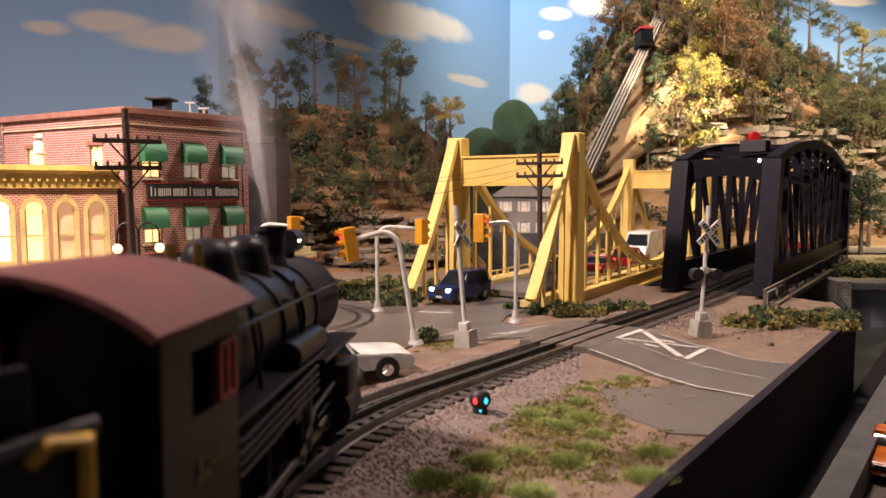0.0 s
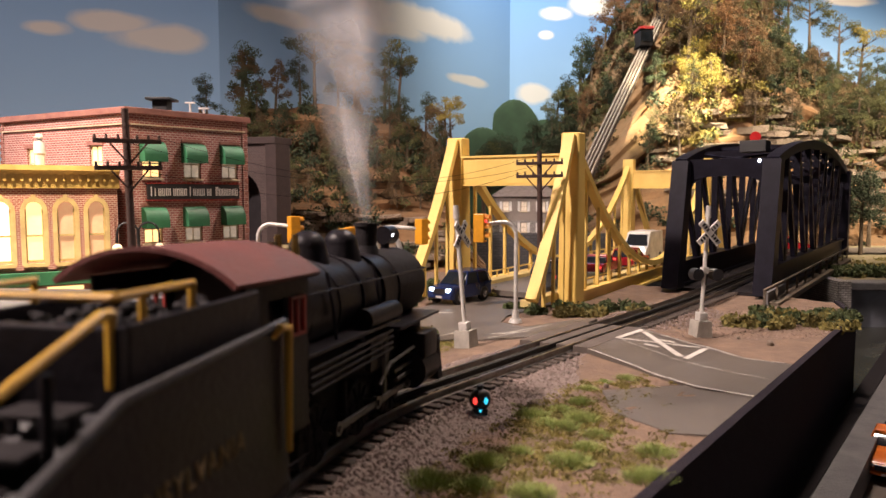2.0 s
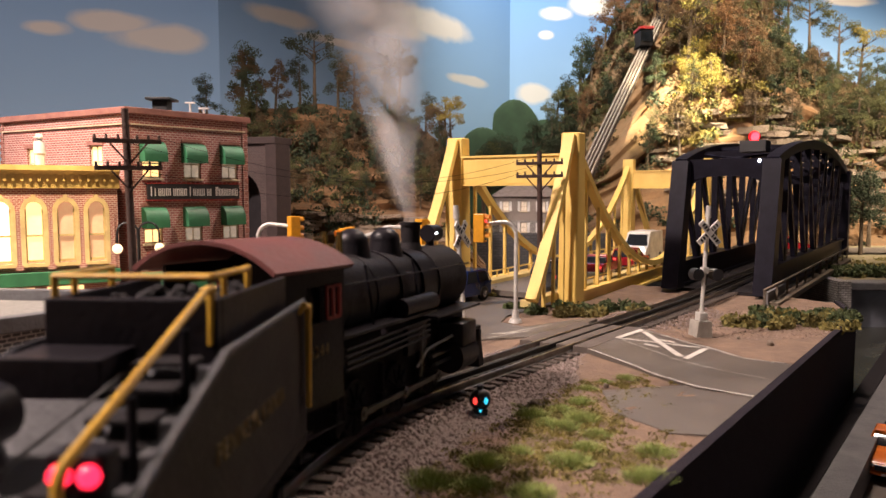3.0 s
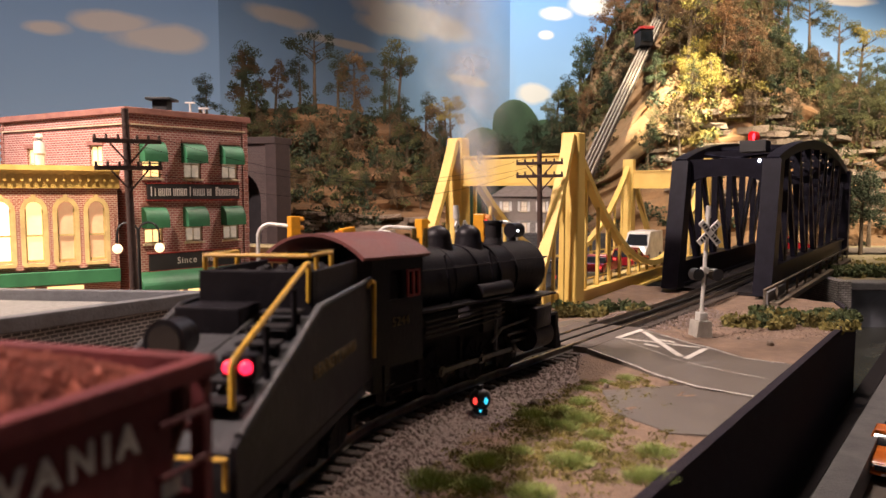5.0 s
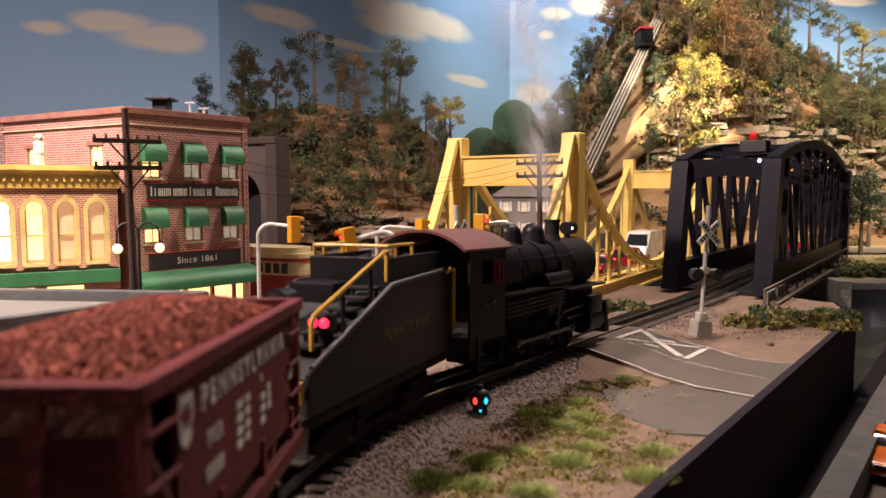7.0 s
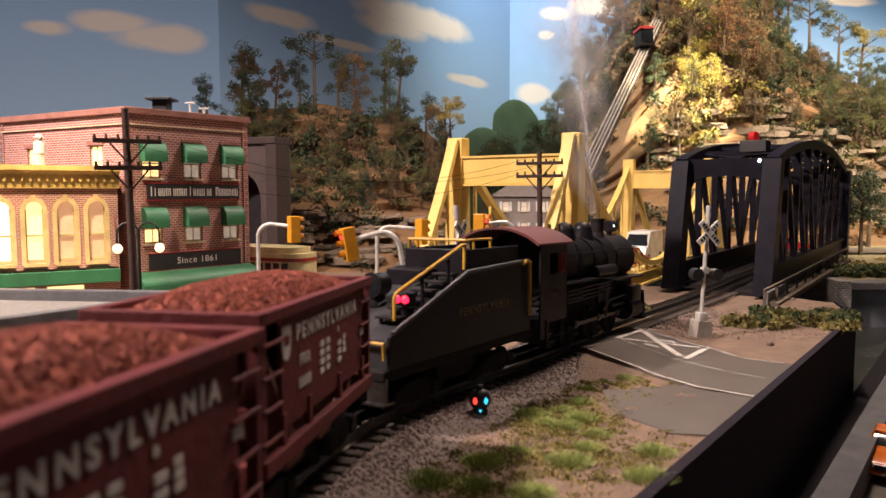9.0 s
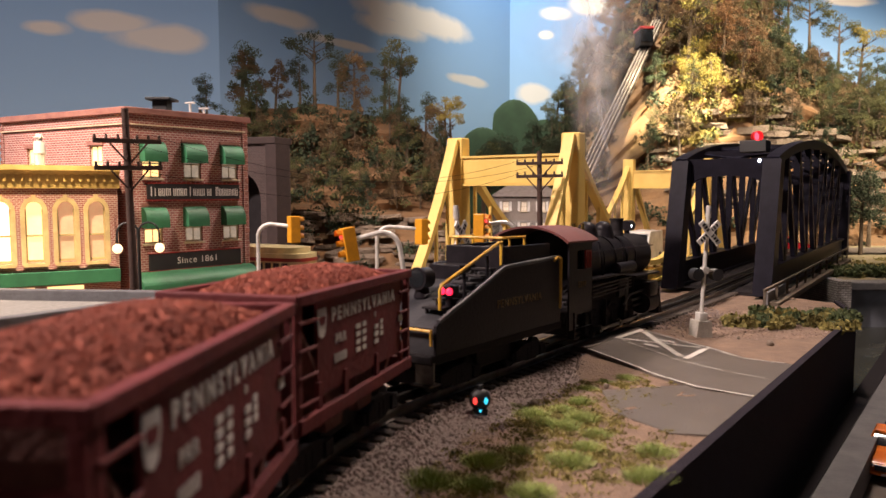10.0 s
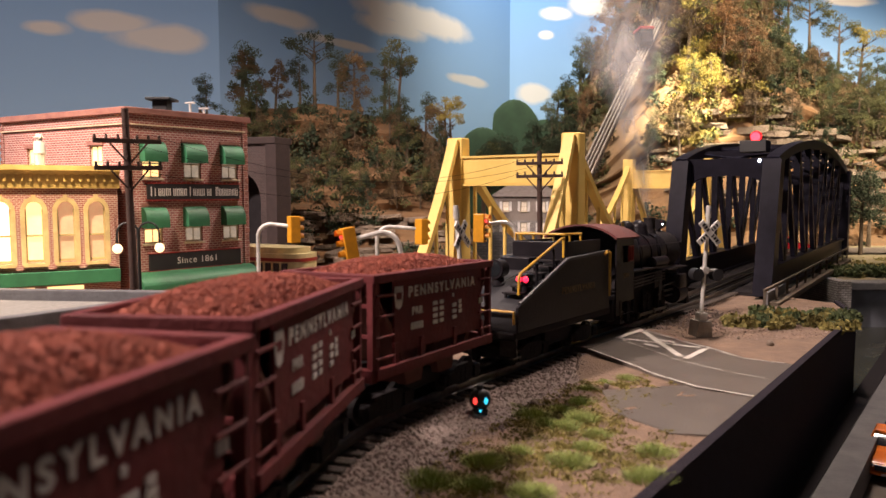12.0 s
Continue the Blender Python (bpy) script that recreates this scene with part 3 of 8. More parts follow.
            part("data_line", bm, WHITE_INK, car)
        bm = bmesh.new()
        prism(bm, [(-0.0470, ZT - 0.0080), (-0.0395, ZT - 0.0080), (-0.0390, ZT - 0.0120), (-0.0405, ZT - 0.0190), (-0.0432, ZT - 0.0205), (-0.0460, ZT - 0.0190), (-0.0475, ZT - 0.0120)], "y", -0.0002, 0.0002)
        for z0, z1 in ((ZT - 0.0108, ZT - 0.0102), (ZT - 0.0162, ZT - 0.0155)):
            box(bm, -0.0470, -0.0395, -0.0002, 0.0002, z0, z1)
        bmesh.ops.transform(bm, matrix=pose(0, sgn * (W + 0.0003), 0, 0, 0, 0 if sgn < 0 else 180), verts=bm.verts)
        shield = part("shield_emblem", bm, WHITE_INK, car, "white keystone emblem")
        bm = bmesh.new()
        prism(bm, [(-0.0460, ZT - 0.0112), (-0.0405, ZT - 0.0112), (-0.0403, ZT - 0.0125), (-0.0410, ZT - 0.0150), (-0.0455, ZT - 0.0150), (-0.0462, ZT - 0.0125)], "y", -0.0003, 0.0003)
        bmesh.ops.transform(bm, matrix=turn, verts=bm.verts)
        part("emblem_field", bm, FREIGHT, shield, "oxide-red emblem field")
    return car


def build_tender():
    t = thing("steam_tender", "black slope-backed coal tender with yellow handrails and red marker lamps", "tender")
    F, R, W = 0.088, -0.080, 0.0305
    ZB, ZT, ZD = 0.028, 0.0765, 0.048
    for sgn in (-1, 1):
        bm = bmesh.new()
        prism(bm, [(R, ZB), (F, ZB), (F, ZT + 0.003), (0.002, ZT), (R + 0.004, ZD), (R, ZD - 0.002)], "y", sgn * (W - 0.002), sgn * W)
        part("side_sheet", bm, BLACK, t)
        bm = bmesh.new()
        tube(bm, [(F, sgn * (W - 0.001), ZT + 0.003), (0.002, sgn * (W - 0.001), ZT), (R + 0.004, sgn * (W - 0.001), ZD)], 0.0016, 8)
        part("edge_bead", bm, DECK_GREY, t, smooth=True)
    bm = bmesh.new()
    prism(bm, [(R + 0.001, ZB), (0.07, ZB), (0.07, ZT - 0.005), (0.002, ZT - 0.0045), (R + 0.004, ZD - 0.0035), (R + 0.001, ZD - 0.004)], "y", -W + 0.0019, W - 0.0019)
    part("tank", bm, DECK_GREY, t, "grey sloping tank deck")
    # coal bunker boards
    for b in ((0.012, 0.080, -0.025, -0.023, ZT - 0.012, 0.0905), (0.012, 0.080, 0.023, 0.025, ZT - 0.012, 0.0905), (0.008, 0.012, -0.025, 0.025, ZT - 0.012, 0.0905), (-0.012, 0.0075, -0.002, 0.0255, ZT - 0.014, ZT + 0.0010)):
        bm = bmesh.new()
        box(bm, *b, bevel=0.0006)
        part("bunker_board", bm, BLACK, t)
    rnd = random.Random(3)
    bm = bmesh.new()
    for _ in range(240):
        g = bmesh.ops.create_icosphere(bm, subdivisions=1, radius=rnd.uniform(0.0014, 0.003))
        bmesh.ops.transform(bm, matrix=pose(rnd.uniform(0.014, 0.078), rnd.uniform(-0.021, 0.021), rnd.uniform(0.079, 0.087), rnd.uniform(0, 90), rnd.uniform(0, 90)), verts=g["verts"])
    part("coal", bm, BLACK_DULL, t, "heap of black coal")
    # slope steps, hatch
    slope = math.atan2(ZT - ZD, 0.002 - R - 0.004)
    for k in range(6):
        x = R + 0.020 + 0.0115 * k
        z = ZD - 0.004 + math.tan(slope) * (x - R - 0.004)
        bm = bmesh.new()
        box(bm, x - 0.0045, x + 0.0045, -0.0235, -0.0075, z + 0.0035, z + 0.0050, bevel=0.0004)
        for y in (-0.0225, -0.0085):
            box(bm, x - 0.001, x + 0.001, y - 0.0007, y + 0.0007, z - 0.001, z + 0.0036)
        part("step", bm, BLACK_DULL, t)
    # rear lamp on its stand, with a thin conduit down the deck
    xb = R + 0.041
    zc = ZD - 0.004 + math.tan(slope) * (xb - R - 0.004)
    bm = bmesh.new()
    cyl(bm, (xb, 0.011, zc - 0.001), (xb, 0.011, zc + 0.006), 0.0062, 0.0048, n=18)
    cyl(bm, (xb - 0.0055, 0.011, zc + 0.0125), (xb + 0.0055, 0.011, zc + 0.0125), 0.0072, n=24)
    cyl(bm, (xb - 0.0064, 0.011, zc + 0.0125), (xb - 0.0055, 0.011, zc + 0.0125), 0.0078, n=24)
    part("rear_lamp", bm, BLACK, t, "black round rear lamp", True)
    bm = bmesh.new()
    cyl(bm, (xb - 0.0067, 0.011, zc + 0.0125), (xb - 0.0062, 0.011, zc + 0.0125), 0.0060, n=24)
    part("rear_lens", bm, DARK_GLASS, t)
    bm = bmesh.new()
    tube(bm, [(xb - 0.008, 0.004, zc + 0.001), (xb + 0.016, -0.003, zc + 0.0105), (0.0, -0.004, ZT - 0.0035)], 0.0005, 6)
    part("conduit", bm, DECK_GREY, t)
    # yellow handrails
    bm = bmesh.new()
    tube(bm, [(F - 0.004, -W - 0.002, 0.039), (F - 0.004, -W - 0.002, 0.0785), (F - 0.010, -W - 0.002, 0.0795), (F - 0.012, -W, 0.0765)], 0.0011)
    part("handrail", bm, RAIL_YELLOW, t, "yellow hooked handrail", True)
    bm = bmesh.new()
    tube(bm, [(F - 0.004, W + 0.002, 0.039), (F - 0.004, W + 0.002, 0.0785), (F - 0.010, W + 0.002, 0.0795), (F - 0.012, W, 0.0765)], 0.0011)
    part("handrail", bm, RAIL_YELLOW, t, "yellow hooked handrail", True)
    for y in (-0.022, 0.024):
        bm = bmesh.new()
        zr = 0.0965
        tube(bm, [(0.044, y, 0.090), (0.044, y, zr), (0.012, y, zr)], 0.0010)
        tube(bm, [(0.022, y, 0.078), (0.022, y, zr)], 0.0010)
        if y < 0:
            tube(bm, [(0.0085, y - 0.001, 0.0775), (0.0085, y - 0.001, zr - 0.0030), (0.0055, y - 0.001, zr - 0.0030), (-0.0640, y - 0.001, 0.0690), (-0.0660, y - 0.001, 0.0660), (-0.0660, y - 0.001, 0.0535)], 0.0011)
        part("handrail", bm, RAIL_YELLOW, t, "yellow pipe handrail", True)
    bm = bmesh.new()
    tube(bm, [(0.012, -0.022, 0.0965), (0.012, 0.024, 0.0965), (0.012, 0.024, 0.088)], 0.0010)
    part("handrail", bm, RAIL_YELLOW, t, "yellow pipe handrail", True)
    for x, z in ((-0.012, 0.0705), (-0.040, 0.0605)):
        bm = bmesh.new()
        cyl(bm, (x, -0.0240, z - 0.004), (x, -0.0240, 0.0915 + (x - 0.0055) * 0.3525), 0.0012, n=8)
        part("stanchion", bm, BLACK, t)
    bm = bmesh.new()
    tube(bm, [(R - 0.002, 0.026, 0.043), (R - 0.002, -0.028, 0.043), (R - 0.002, -0.028, 0.034)], 0.0009)
    part("handrail", bm, RAIL_YELLOW, t, "yellow rear grab rail", True)
    # marker lamps
    bm = bmesh.new()
    xl = -0.056
    box(bm, xl, xl + 0.007, -0.0265, -0.0145, 0.0605, 0.0685, bevel=0.001)
    cyl(bm, (xl + 0.004, -0.0205, 0.050), (xl + 0.004, -0.0205, 0.0615), 0.0025, n=10)
    part("lamp_housing", bm, BLACK, t)
    for y in (-0.0236, -0.0178):
        bm = bmesh.new()
        ball(bm, (xl - 0.0005, y, 0.0645), 0.0023, 12, 8)
        part("marker_lamp", bm, RED_LAMP, t, "glowing red marker lamp", True)
    lettering("lettering", "PENNSYLVANIA", 0.0082, pose(0.023, -W - 0.0003, 0.0515, 90, 0, 0), GOLD, t, "gilt lettering", 1.15)
    lettering("lettering", "PENNSYLVANIA", 0.0082, pose(0.023, W + 0.0003, 0.0515, 90, 0, 180), GOLD, t, "gilt lettering", 1.15)
    bm = bmesh.new()
    box(bm, R - 0.004, F + 0.004, -0.030, 0.030, 0.022, ZB, bevel=0.001)
    part("frame", bm, BLACK_DULL, t)
    for y in (-0.024, 0.024):
        bm = bmesh.new()
        box(bm, R - 0.008, R + 0.004, y - 0.007, y + 0.007, 0.0095, 0.0105)
        box(bm, R - 0.003, R - 0.002, y - 0.007, y + 0.007, 0.0095, 0.024)
        part("rear_step", bm, STEEL, t)
    bm = bmesh.new()
    box(bm, R - 0.016, R - 0.002, -0.0035, 0.0035, 0.0165, 0.0225, bevel=0.001)
    part("coupler", bm, BLACK_DULL, t)
    # dark block added to shut out the light under the tender
    bm = bmesh.new()
    box(bm, -0.020, 0.026, -0.021, 0.021, 0.008, 0.0225, bevel=0.001)
    part("gap_fill_block", bm, BLACK_DULL, t)
    truck(t, -0.045, axle=0.019)
    truck(t, 0.050, axle=0.019)
    return t


def build_engine():
    e = thing("steam_engine", "black steam switching engine with a red cab roof", "locomotive")
    ZC, RB = 0.0700, 0.0215
    bm = bmesh.new()
    cyl(bm, (-0.095, 0, ZC + 0.001), (0.01, 0, ZC), RB + 0.002, RB, n=40)
    cyl(bm, (0.01, 0, ZC), (0.085, 0, ZC), RB, RB - 0.0005, n=40)
    part("boiler", bm, BLACK, e, smooth=True)
    bm = bmesh.new()
    cyl(bm, (0.0555, 0, ZC), (0.103, 0, ZC), RB + 0.0006, n=40)
    cyl(bm, (0.103, 0, ZC), (0.107, 0, ZC), RB - 0.001, RB - 0.004, n=40)
    cyl(bm, (0.107, 0, ZC), (0.110, 0, ZC), 0.013, 0.010, n=24)
    part("smokebox", bm, BLACK_DULL, e, smooth=True)
    for x in (-0.06, -0.03, 0.0, 0.03):
        bm = bmesh.new()
        cyl(bm, (x - 0.0011, 0, ZC), (x + 0.0011, 0, ZC), RB + 0.0014, n=40)
        part("boiler_band", bm, BLACK, e, smooth=True)
    bm = bmesh.new()
    cyl(bm, (0.057, 0, ZC + RB - 0.003), (0.057, 0, ZC + RB + 0.004), 0.0085, 0.0062, n=24)
    cyl(bm, (0.057, 0, ZC + RB + 0.004), (0.057, 0, 0.1085), 0.0062, 0.0066, n=24)
    cyl(bm, (0.057, 0, 0.1065), (0.057, 0, 0.1085), 0.0076, n=24)
    part("chimney", bm, BLACK_DULL, e, smooth=True)
    for x in (-0.020, 0.020):
        bm = bmesh.new()
        cyl(bm, (x, 0, ZC + RB - 0.004), (x, 0, ZC + RB + 0.006), 0.0115, 0.0094, n=28)
        ball(bm, (x, 0, ZC + RB + 0.006), 0.0094, 28, 14, (1, 1, 0.9))
        part("dome", bm, BLACK, e, smooth=True)
    for y in (-0.0045, 0.0045):
        bm = bmesh.new()
        cyl(bm, (-0.041, y, ZC + RB), (-0.041, y, ZC + RB + 0.013), 0.0022, 0.0016, n=12)
        part("safety_valve", bm, BRASS, e, smooth=True)
    bm = bmesh.new()
    cyl(bm, (-0.055, 0, ZC + RB), (-0.055, 0, ZC + RB + 0.010), 0.0022, n=10)
    box(bm, -0.060, -0.050, -0.006, 0.006, ZC + RB + 0.004, ZC + RB + 0.007)
    part("whistle", bm, BRASS, e, smooth=True)
    bm = bmesh.new()
    cyl(bm, (0.088, 0, ZC + RB), (0.088, 0, ZC + RB + 0.006), 0.003, n=10)
    cyl(bm, (0.084, 0, ZC + RB + 0.009), (0.099, 0, ZC + RB + 0.009), 0.0058, n=18)
    part("headlight_housing", bm, BLACK, e, smooth=True)
    bm = bmesh.new()
    cyl(bm, (0.0985, 0, ZC + RB + 0.009), (0.1000, 0, ZC + RB + 0.009), 0.0048, n=16)
    ball(bm, (0.086, -0.0058, ZC + RB + 0.009), 0.0008, 8, 6)
    part("headlight", bm, WHITE_LAMP, e)
    for sgn in (-1, 1):
        bm = bmesh.new()
        tube(bm, [(-0.08, sgn * (RB + 0.003), ZC + 0.010), (0.10, sgn * (RB + 0.003), ZC + 0.010)], 0.0006, 6)
        for x in (-0.07, -0.03, 0.01, 0.05, 0.095):
            cyl(bm, (x, sgn * (RB - 0.003), ZC + 0.010), (x, sgn * (RB + 0.0035), ZC + 0.010), 0.0006, n=6)
        part("boiler_handrail", bm, BLACK, e)
        bm = bmesh.new()
        box(bm, -0.083, 0.030, sgn * 0.0225 - 0.0085, sgn * 0.0225 + 0.0085, 0.0555, 0.0572, bevel=0.0004)
        box(bm, 0.030, 0.105, sgn * 0.0225 - 0.0085, sgn * 0.0225 + 0.0085, 0.0505, 0.0522, bevel=0.0004)
        part("running_board", bm, BLACK, e)
        bm = bmesh.new()
        cyl(bm, (-0.012, sgn * 0.026, 0.0615), (0.032, sgn * 0.026, 0.0615), 0.0055, n=16)
        part("air_tank", bm, BLACK, e, smooth=True)
        bm = bmesh.new()
        for k in range(4):
            tube(bm, [(-0.078, sgn * 0.030, 0.050 - 0.0032 * k), (0.020, sgn * 0.030, 0.052 - 0.0032 * k)], 0.0008, 6)
        part("piping", bm, BLACK, e)
        # cylinders, drivers and rods
        bm = bmesh.new()
        cyl(bm, (0.060, sgn * 0.0255, 0.0215), (0.090, sgn * 0.0255, 0.0215), 0.0105, n=24)
        box(bm, 0.062, 0.088, sgn * 0.026 - 0.009, sgn * 0.026 + 0.009, 0.028, 0.044, bevel=0.002)
        part("cylinder", bm, BLACK, e, smooth=True)
        bm = bmesh.new()
        cyl(bm, (0.035, sgn * 0.0265, 0.0215), (0.060, sgn * 0.0265, 0.0215), 0.0012, n=8)
        box(bm, 0.030, 0.062, sgn * 0.0265 - 0.001, sgn * 0.0265 + 0.001, 0.0265, 0.0285)
        part("crosshead_guide", bm, STEEL, e)
    bm = bmesh.new()
    box(bm, -0.095, 0.105, -0.011, 0.011, 0.018, 0.036)
    box(bm, -0.090, -0.030, -0.020, 0.020, 0.036, 0.056)
    box(bm, 0.060, 0.105, -0.018, 0.018, 0.036, 0.052)
    part("frame", bm, BLACK_DULL, e)
    bm = bmesh.new()
    box(bm, 0.108, 0.114, -0.029, 0.029, 0.020, 0.033, bevel=0.0008)
    box(bm, 0.100, 0.112, -0.029, 0.029, 0.0335, 0.0355)
    for sgn in (-1, 1):
        prism(bm, [(0.109, 0.006), (0.119, 0.006), (0.112, 0.030), (0.108, 0.030)], "y", sgn * 0.018, sgn * 0.029)
    part("pilot", bm, BLACK_DULL, e)
    bm = bmesh.new()
    box(bm, 0.114, 0.126, -0.0035, 0.0035, 0.0165, 0.0225, bevel=0.001)
    part("coupler", bm, BLACK_DULL, e)
    # firebox and ash pan blocks, added dark to keep light from showing underneath
    bm = bmesh.new()
    box(bm, -0.092, 0.060, -0.0125, 0.0125, 0.007, 0.037, bevel=0.001)
    box(bm, -0.092, -0.030, -0.0245, 0.0245, 0.038, 0.0535, bevel=0.002)
    part("firebox_infill", bm, BLACK_DULL, e)
    for sgn in (-1, 1):
        for x in (-0.073, -0.025, 0.024):
            bm = bmesh.new()
            box(bm, x - 0.0012, x + 0.0012, sgn * 0.021 - 0.0015, sgn * 0.021 + 0.0015, 0.006, 0.034)
            box(bm, x - 0.003, x + 0.003, sgn * 0.021 - 0.002, sgn * 0.021 + 0.002, 0.008, 0.018)
            part("brake_hanger", bm, BLACK_DULL, e)
        bm = bmesh.new()
        tube(bm, [(0.060, sgn * 0.0285, 0.036), (0.020, sgn * 0.0285, 0.034), (0.004, sgn * 0.0285, 0.026)], 0.0010, 6)
        tube(bm, [(0.012, sgn * 0.0285, 0.048), (0.010, sgn * 0.0285, 0.020)], 0.0012, 6)
        part("valve_gear", bm, STEEL, e)
        bm = bmesh.new()
        box(bm, -0.004, 0.022, sgn * 0.0255 - 0.0015, sgn * 0.0255 + 0.0015, 0.034, 0.050)
        part("gear_bracket", bm, BLACK, e)
        for x in (-0.045, 0.012):
            bm = bmesh.new()
            tube(bm, [(x, sgn * 0.022, 0.088), (x + 0.002, sgn * 0.0245, 0.070), (x + 0.002, sgn * 0.026, 0.055)], 0.0008, 6)
            part("sand_pipe", bm, BLACK, e)
        bm = bmesh.new()
        for z in (0.010, 0.020):
            box(bm, -0.119, -0.110, sgn * 0.030 - 0.003, sgn * 0.030 + 0.003, z, z + 0.0012)
        box(bm, -0.1195, -0.1185, sgn * 0.030 - 0.003, sgn * 0.030 + 0.003, 0.010, 0.032)
        part("cab_step", bm, BLACK, e)
    # cab
    XR, XF, CW, ZE = -0.128, -0.083, 0.0320, 0.0920
    for sgn in (-1, 1):
        bm = wall_bm(XF, 0.018, ZE, [(-0.113, -0.1005, 0.067, 0.083), (-0.0985, -0.087, 0.067, 0.083), (-0.1135, XF - 0.0001, 0.0181, 0.030)], 0.0015, XR)
        bmesh.ops.transform(bm, matrix=Matrix.Translation((0, sgn * (CW - 0.00075) - 0.00075, 0)), verts=bm.verts)
        part("cab_side", bm, BLACK, e)
        bm = bmesh.new()
        yy = sgn * (CW + 0.0004)
        x0, x1, z0, z1 = -0.0985, -0.0868, 0.0675, 0.0828
        for b in ((x0, x1, z0, z0 + 0.0012), (x0, x1, z1 - 0.0012, z1), (x0, x0 + 0.0014, z0, z1), (x1 - 0.0014, x1, z0, z1), ((x0 + x1) / 2 - 0.0007, (x0 + x1) / 2 + 0.0007, z0, z1)):
            box(bm, b[0], b[1], yy - 0.0007, yy + 0.0007, b[2], b[3])
        part("window_frame", bm, RED_PAINT, e, "red sash window frame")
        lettering("number", "5244", 0.0072, pose(-0.104, sgn * (CW + 0.0004), 0.0545, 90, 0, 0 if sgn < 0 else 180), GOLD, e, "gilt number", 1.1)
    bm = bmesh.new()
    box(bm, XF - 0.0015, XF, -CW, CW, 0.036, ZE + 0.001)
    part("cab_front", bm, BLACK, e)
    bm = bmesh.new()
    box(bm, XR - 0.004, XF, -CW + 0.002, CW - 0.002, 0.030, 0.0335)
    part("cab_floor", bm, BLACK_DULL, e)
    bm = bmesh.new()
    arc = [(math.sin(a) * 0.0372 / math.sin(0.85), ZE - 0.0005 + 0.0120 * (math.cos(a) - math.cos(0.85)) / (1 - math.cos(0.85))) for a in [-0.85 + 1.7 * i / 20 for i in range(21)]]
    prism(bm, arc + [(y * 0.96, z - 0.0016) for y, z in arc[::-1]], "x", XR - 0.012, XF + 0.001)
    part("cab_roof", bm, ROOF_RED, e, "red arched cab roof", True)
    bm = bmesh.new()
    prism(bm, [(y * 0.965, z - 0.0018) for y, z in arc] + [(0.0325, ZE - 0.003), (-0.0325, ZE - 0.003)], "x", XF - 0.002, XF - 0.0005)
    part("cab_gable", bm, BLACK, e)
    bm = bmesh.new()
    cyl(bm, (XF - 0.010, 0, 0.058), (XF - 0.002, 0, 0.058), 0.017, n=24)
    for y in (-0.008, 0.004, 0.010):
        cyl(bm, (XF - 0.013, y, 0.062), (XF - 0.009, y, 0.062), 0.0028, n=12)
    part("backhead", bm, BLACK_DULL, e)
    for o in e.children:
        for v in o.data.vertices:
            if v.co.x > -0.08:
                v.co.x = -0.08 + (v.co.x + 0.08) * 0.955
    return e


WHEEL_XS = (-0.050, -0.003, 0.042)


def build_drivers(engine):
    out = []
    for x in WHEEL_XS:
        bm = bmesh.new()
        r = 0.0145
        rings = []
        for y, q in ((-0.0179, 0.002), (-0.0179, r), (-0.0139, r), (-0.0139, 0.002), (0.0139, 0.002), (0.0139, r), (0.0179, r), (0.0179, 0.002)):
            rings.append([bm.verts.new((q * math.cos(a), y, q * math.sin(a))) for a in [math.tau * k / 28 for k in range(28)]])
        for p, q in zip(rings[:-1], rings[1:]):
            for k in range(28):
                bm.faces.new((p[k], q[k], q[(k + 1) % 28], p[(k + 1) % 28]))
        bm.faces.new(rings[0])
        bm.faces.new(rings[-1][::-1])
        w = part("driving_wheel", bm, BLACK_DULL, engine)
        for d in (-0.0159, 0.0159):
            s = 1 if d > 0 else -1
            bm = bmesh.new()
            cyl(bm, (0, d + s * 0.0005, 0), (0, d + s * 0.0032, 0), 0.004, n=14)
            part("hub", bm, BLACK_DULL, w)
            for k in range(10):
                a = k * math.tau / 10
                bm = bmesh.new()
                cyl(bm, (0.003 * math.cos(a), d + s * 0.0023, 0.003 * math.sin(a)), (0.0125 * math.cos(a), d + s * 0.0023, 0.0125 * math.sin(a)), 0.0008, n=5)
                part("spoke", bm, BLACK_DULL, w)
            bm = bmesh.new()
            cyl(bm, (0.006, d + s * 0.002, 0), (0.006, d + s * 0.012, 0), 0.0018, n=10)
            part("crank_pin", bm, STEEL, w)
            bm = bmesh.new()
            box(bm, -0.011, -0.005, min(d, d + s * 0.003), max(d, d + s * 0.003), -0.005, 0.005, bevel=0.0005)
            part("counterweight", bm, BLACK_DULL, w)
        w.location = (x, 0, r)
        out.append((w, x, r))
    rods = []
    for s in (-1, 1):
        bm = bmesh.new()
        box(bm, WHEEL_XS[0] - 0.003, WHEEL_XS[2] + 0.003, s * 0.0255 - 0.0009, s * 0.0255 + 0.0009, -0.0016, 0.0016, bevel=0.0004)
        for x in WHEEL_XS:
            cyl(bm, (x, s * 0.0255 - 0.0013, 0), (x, s * 0.0255 + 0.0013, 0), 0.0034, n=14)
        rods.append(part("side_rod", bm, STEEL, engine))
    return out, rods


engine = build_engine()
drivers, rods = build_drivers(engine)
tender = build_tender()
hopper = build_hopper()
hoppers = [hopper, copy_thing(hopper, Matrix.Identity(4)), copy_thing(hopper, Matrix.Identity(4))]


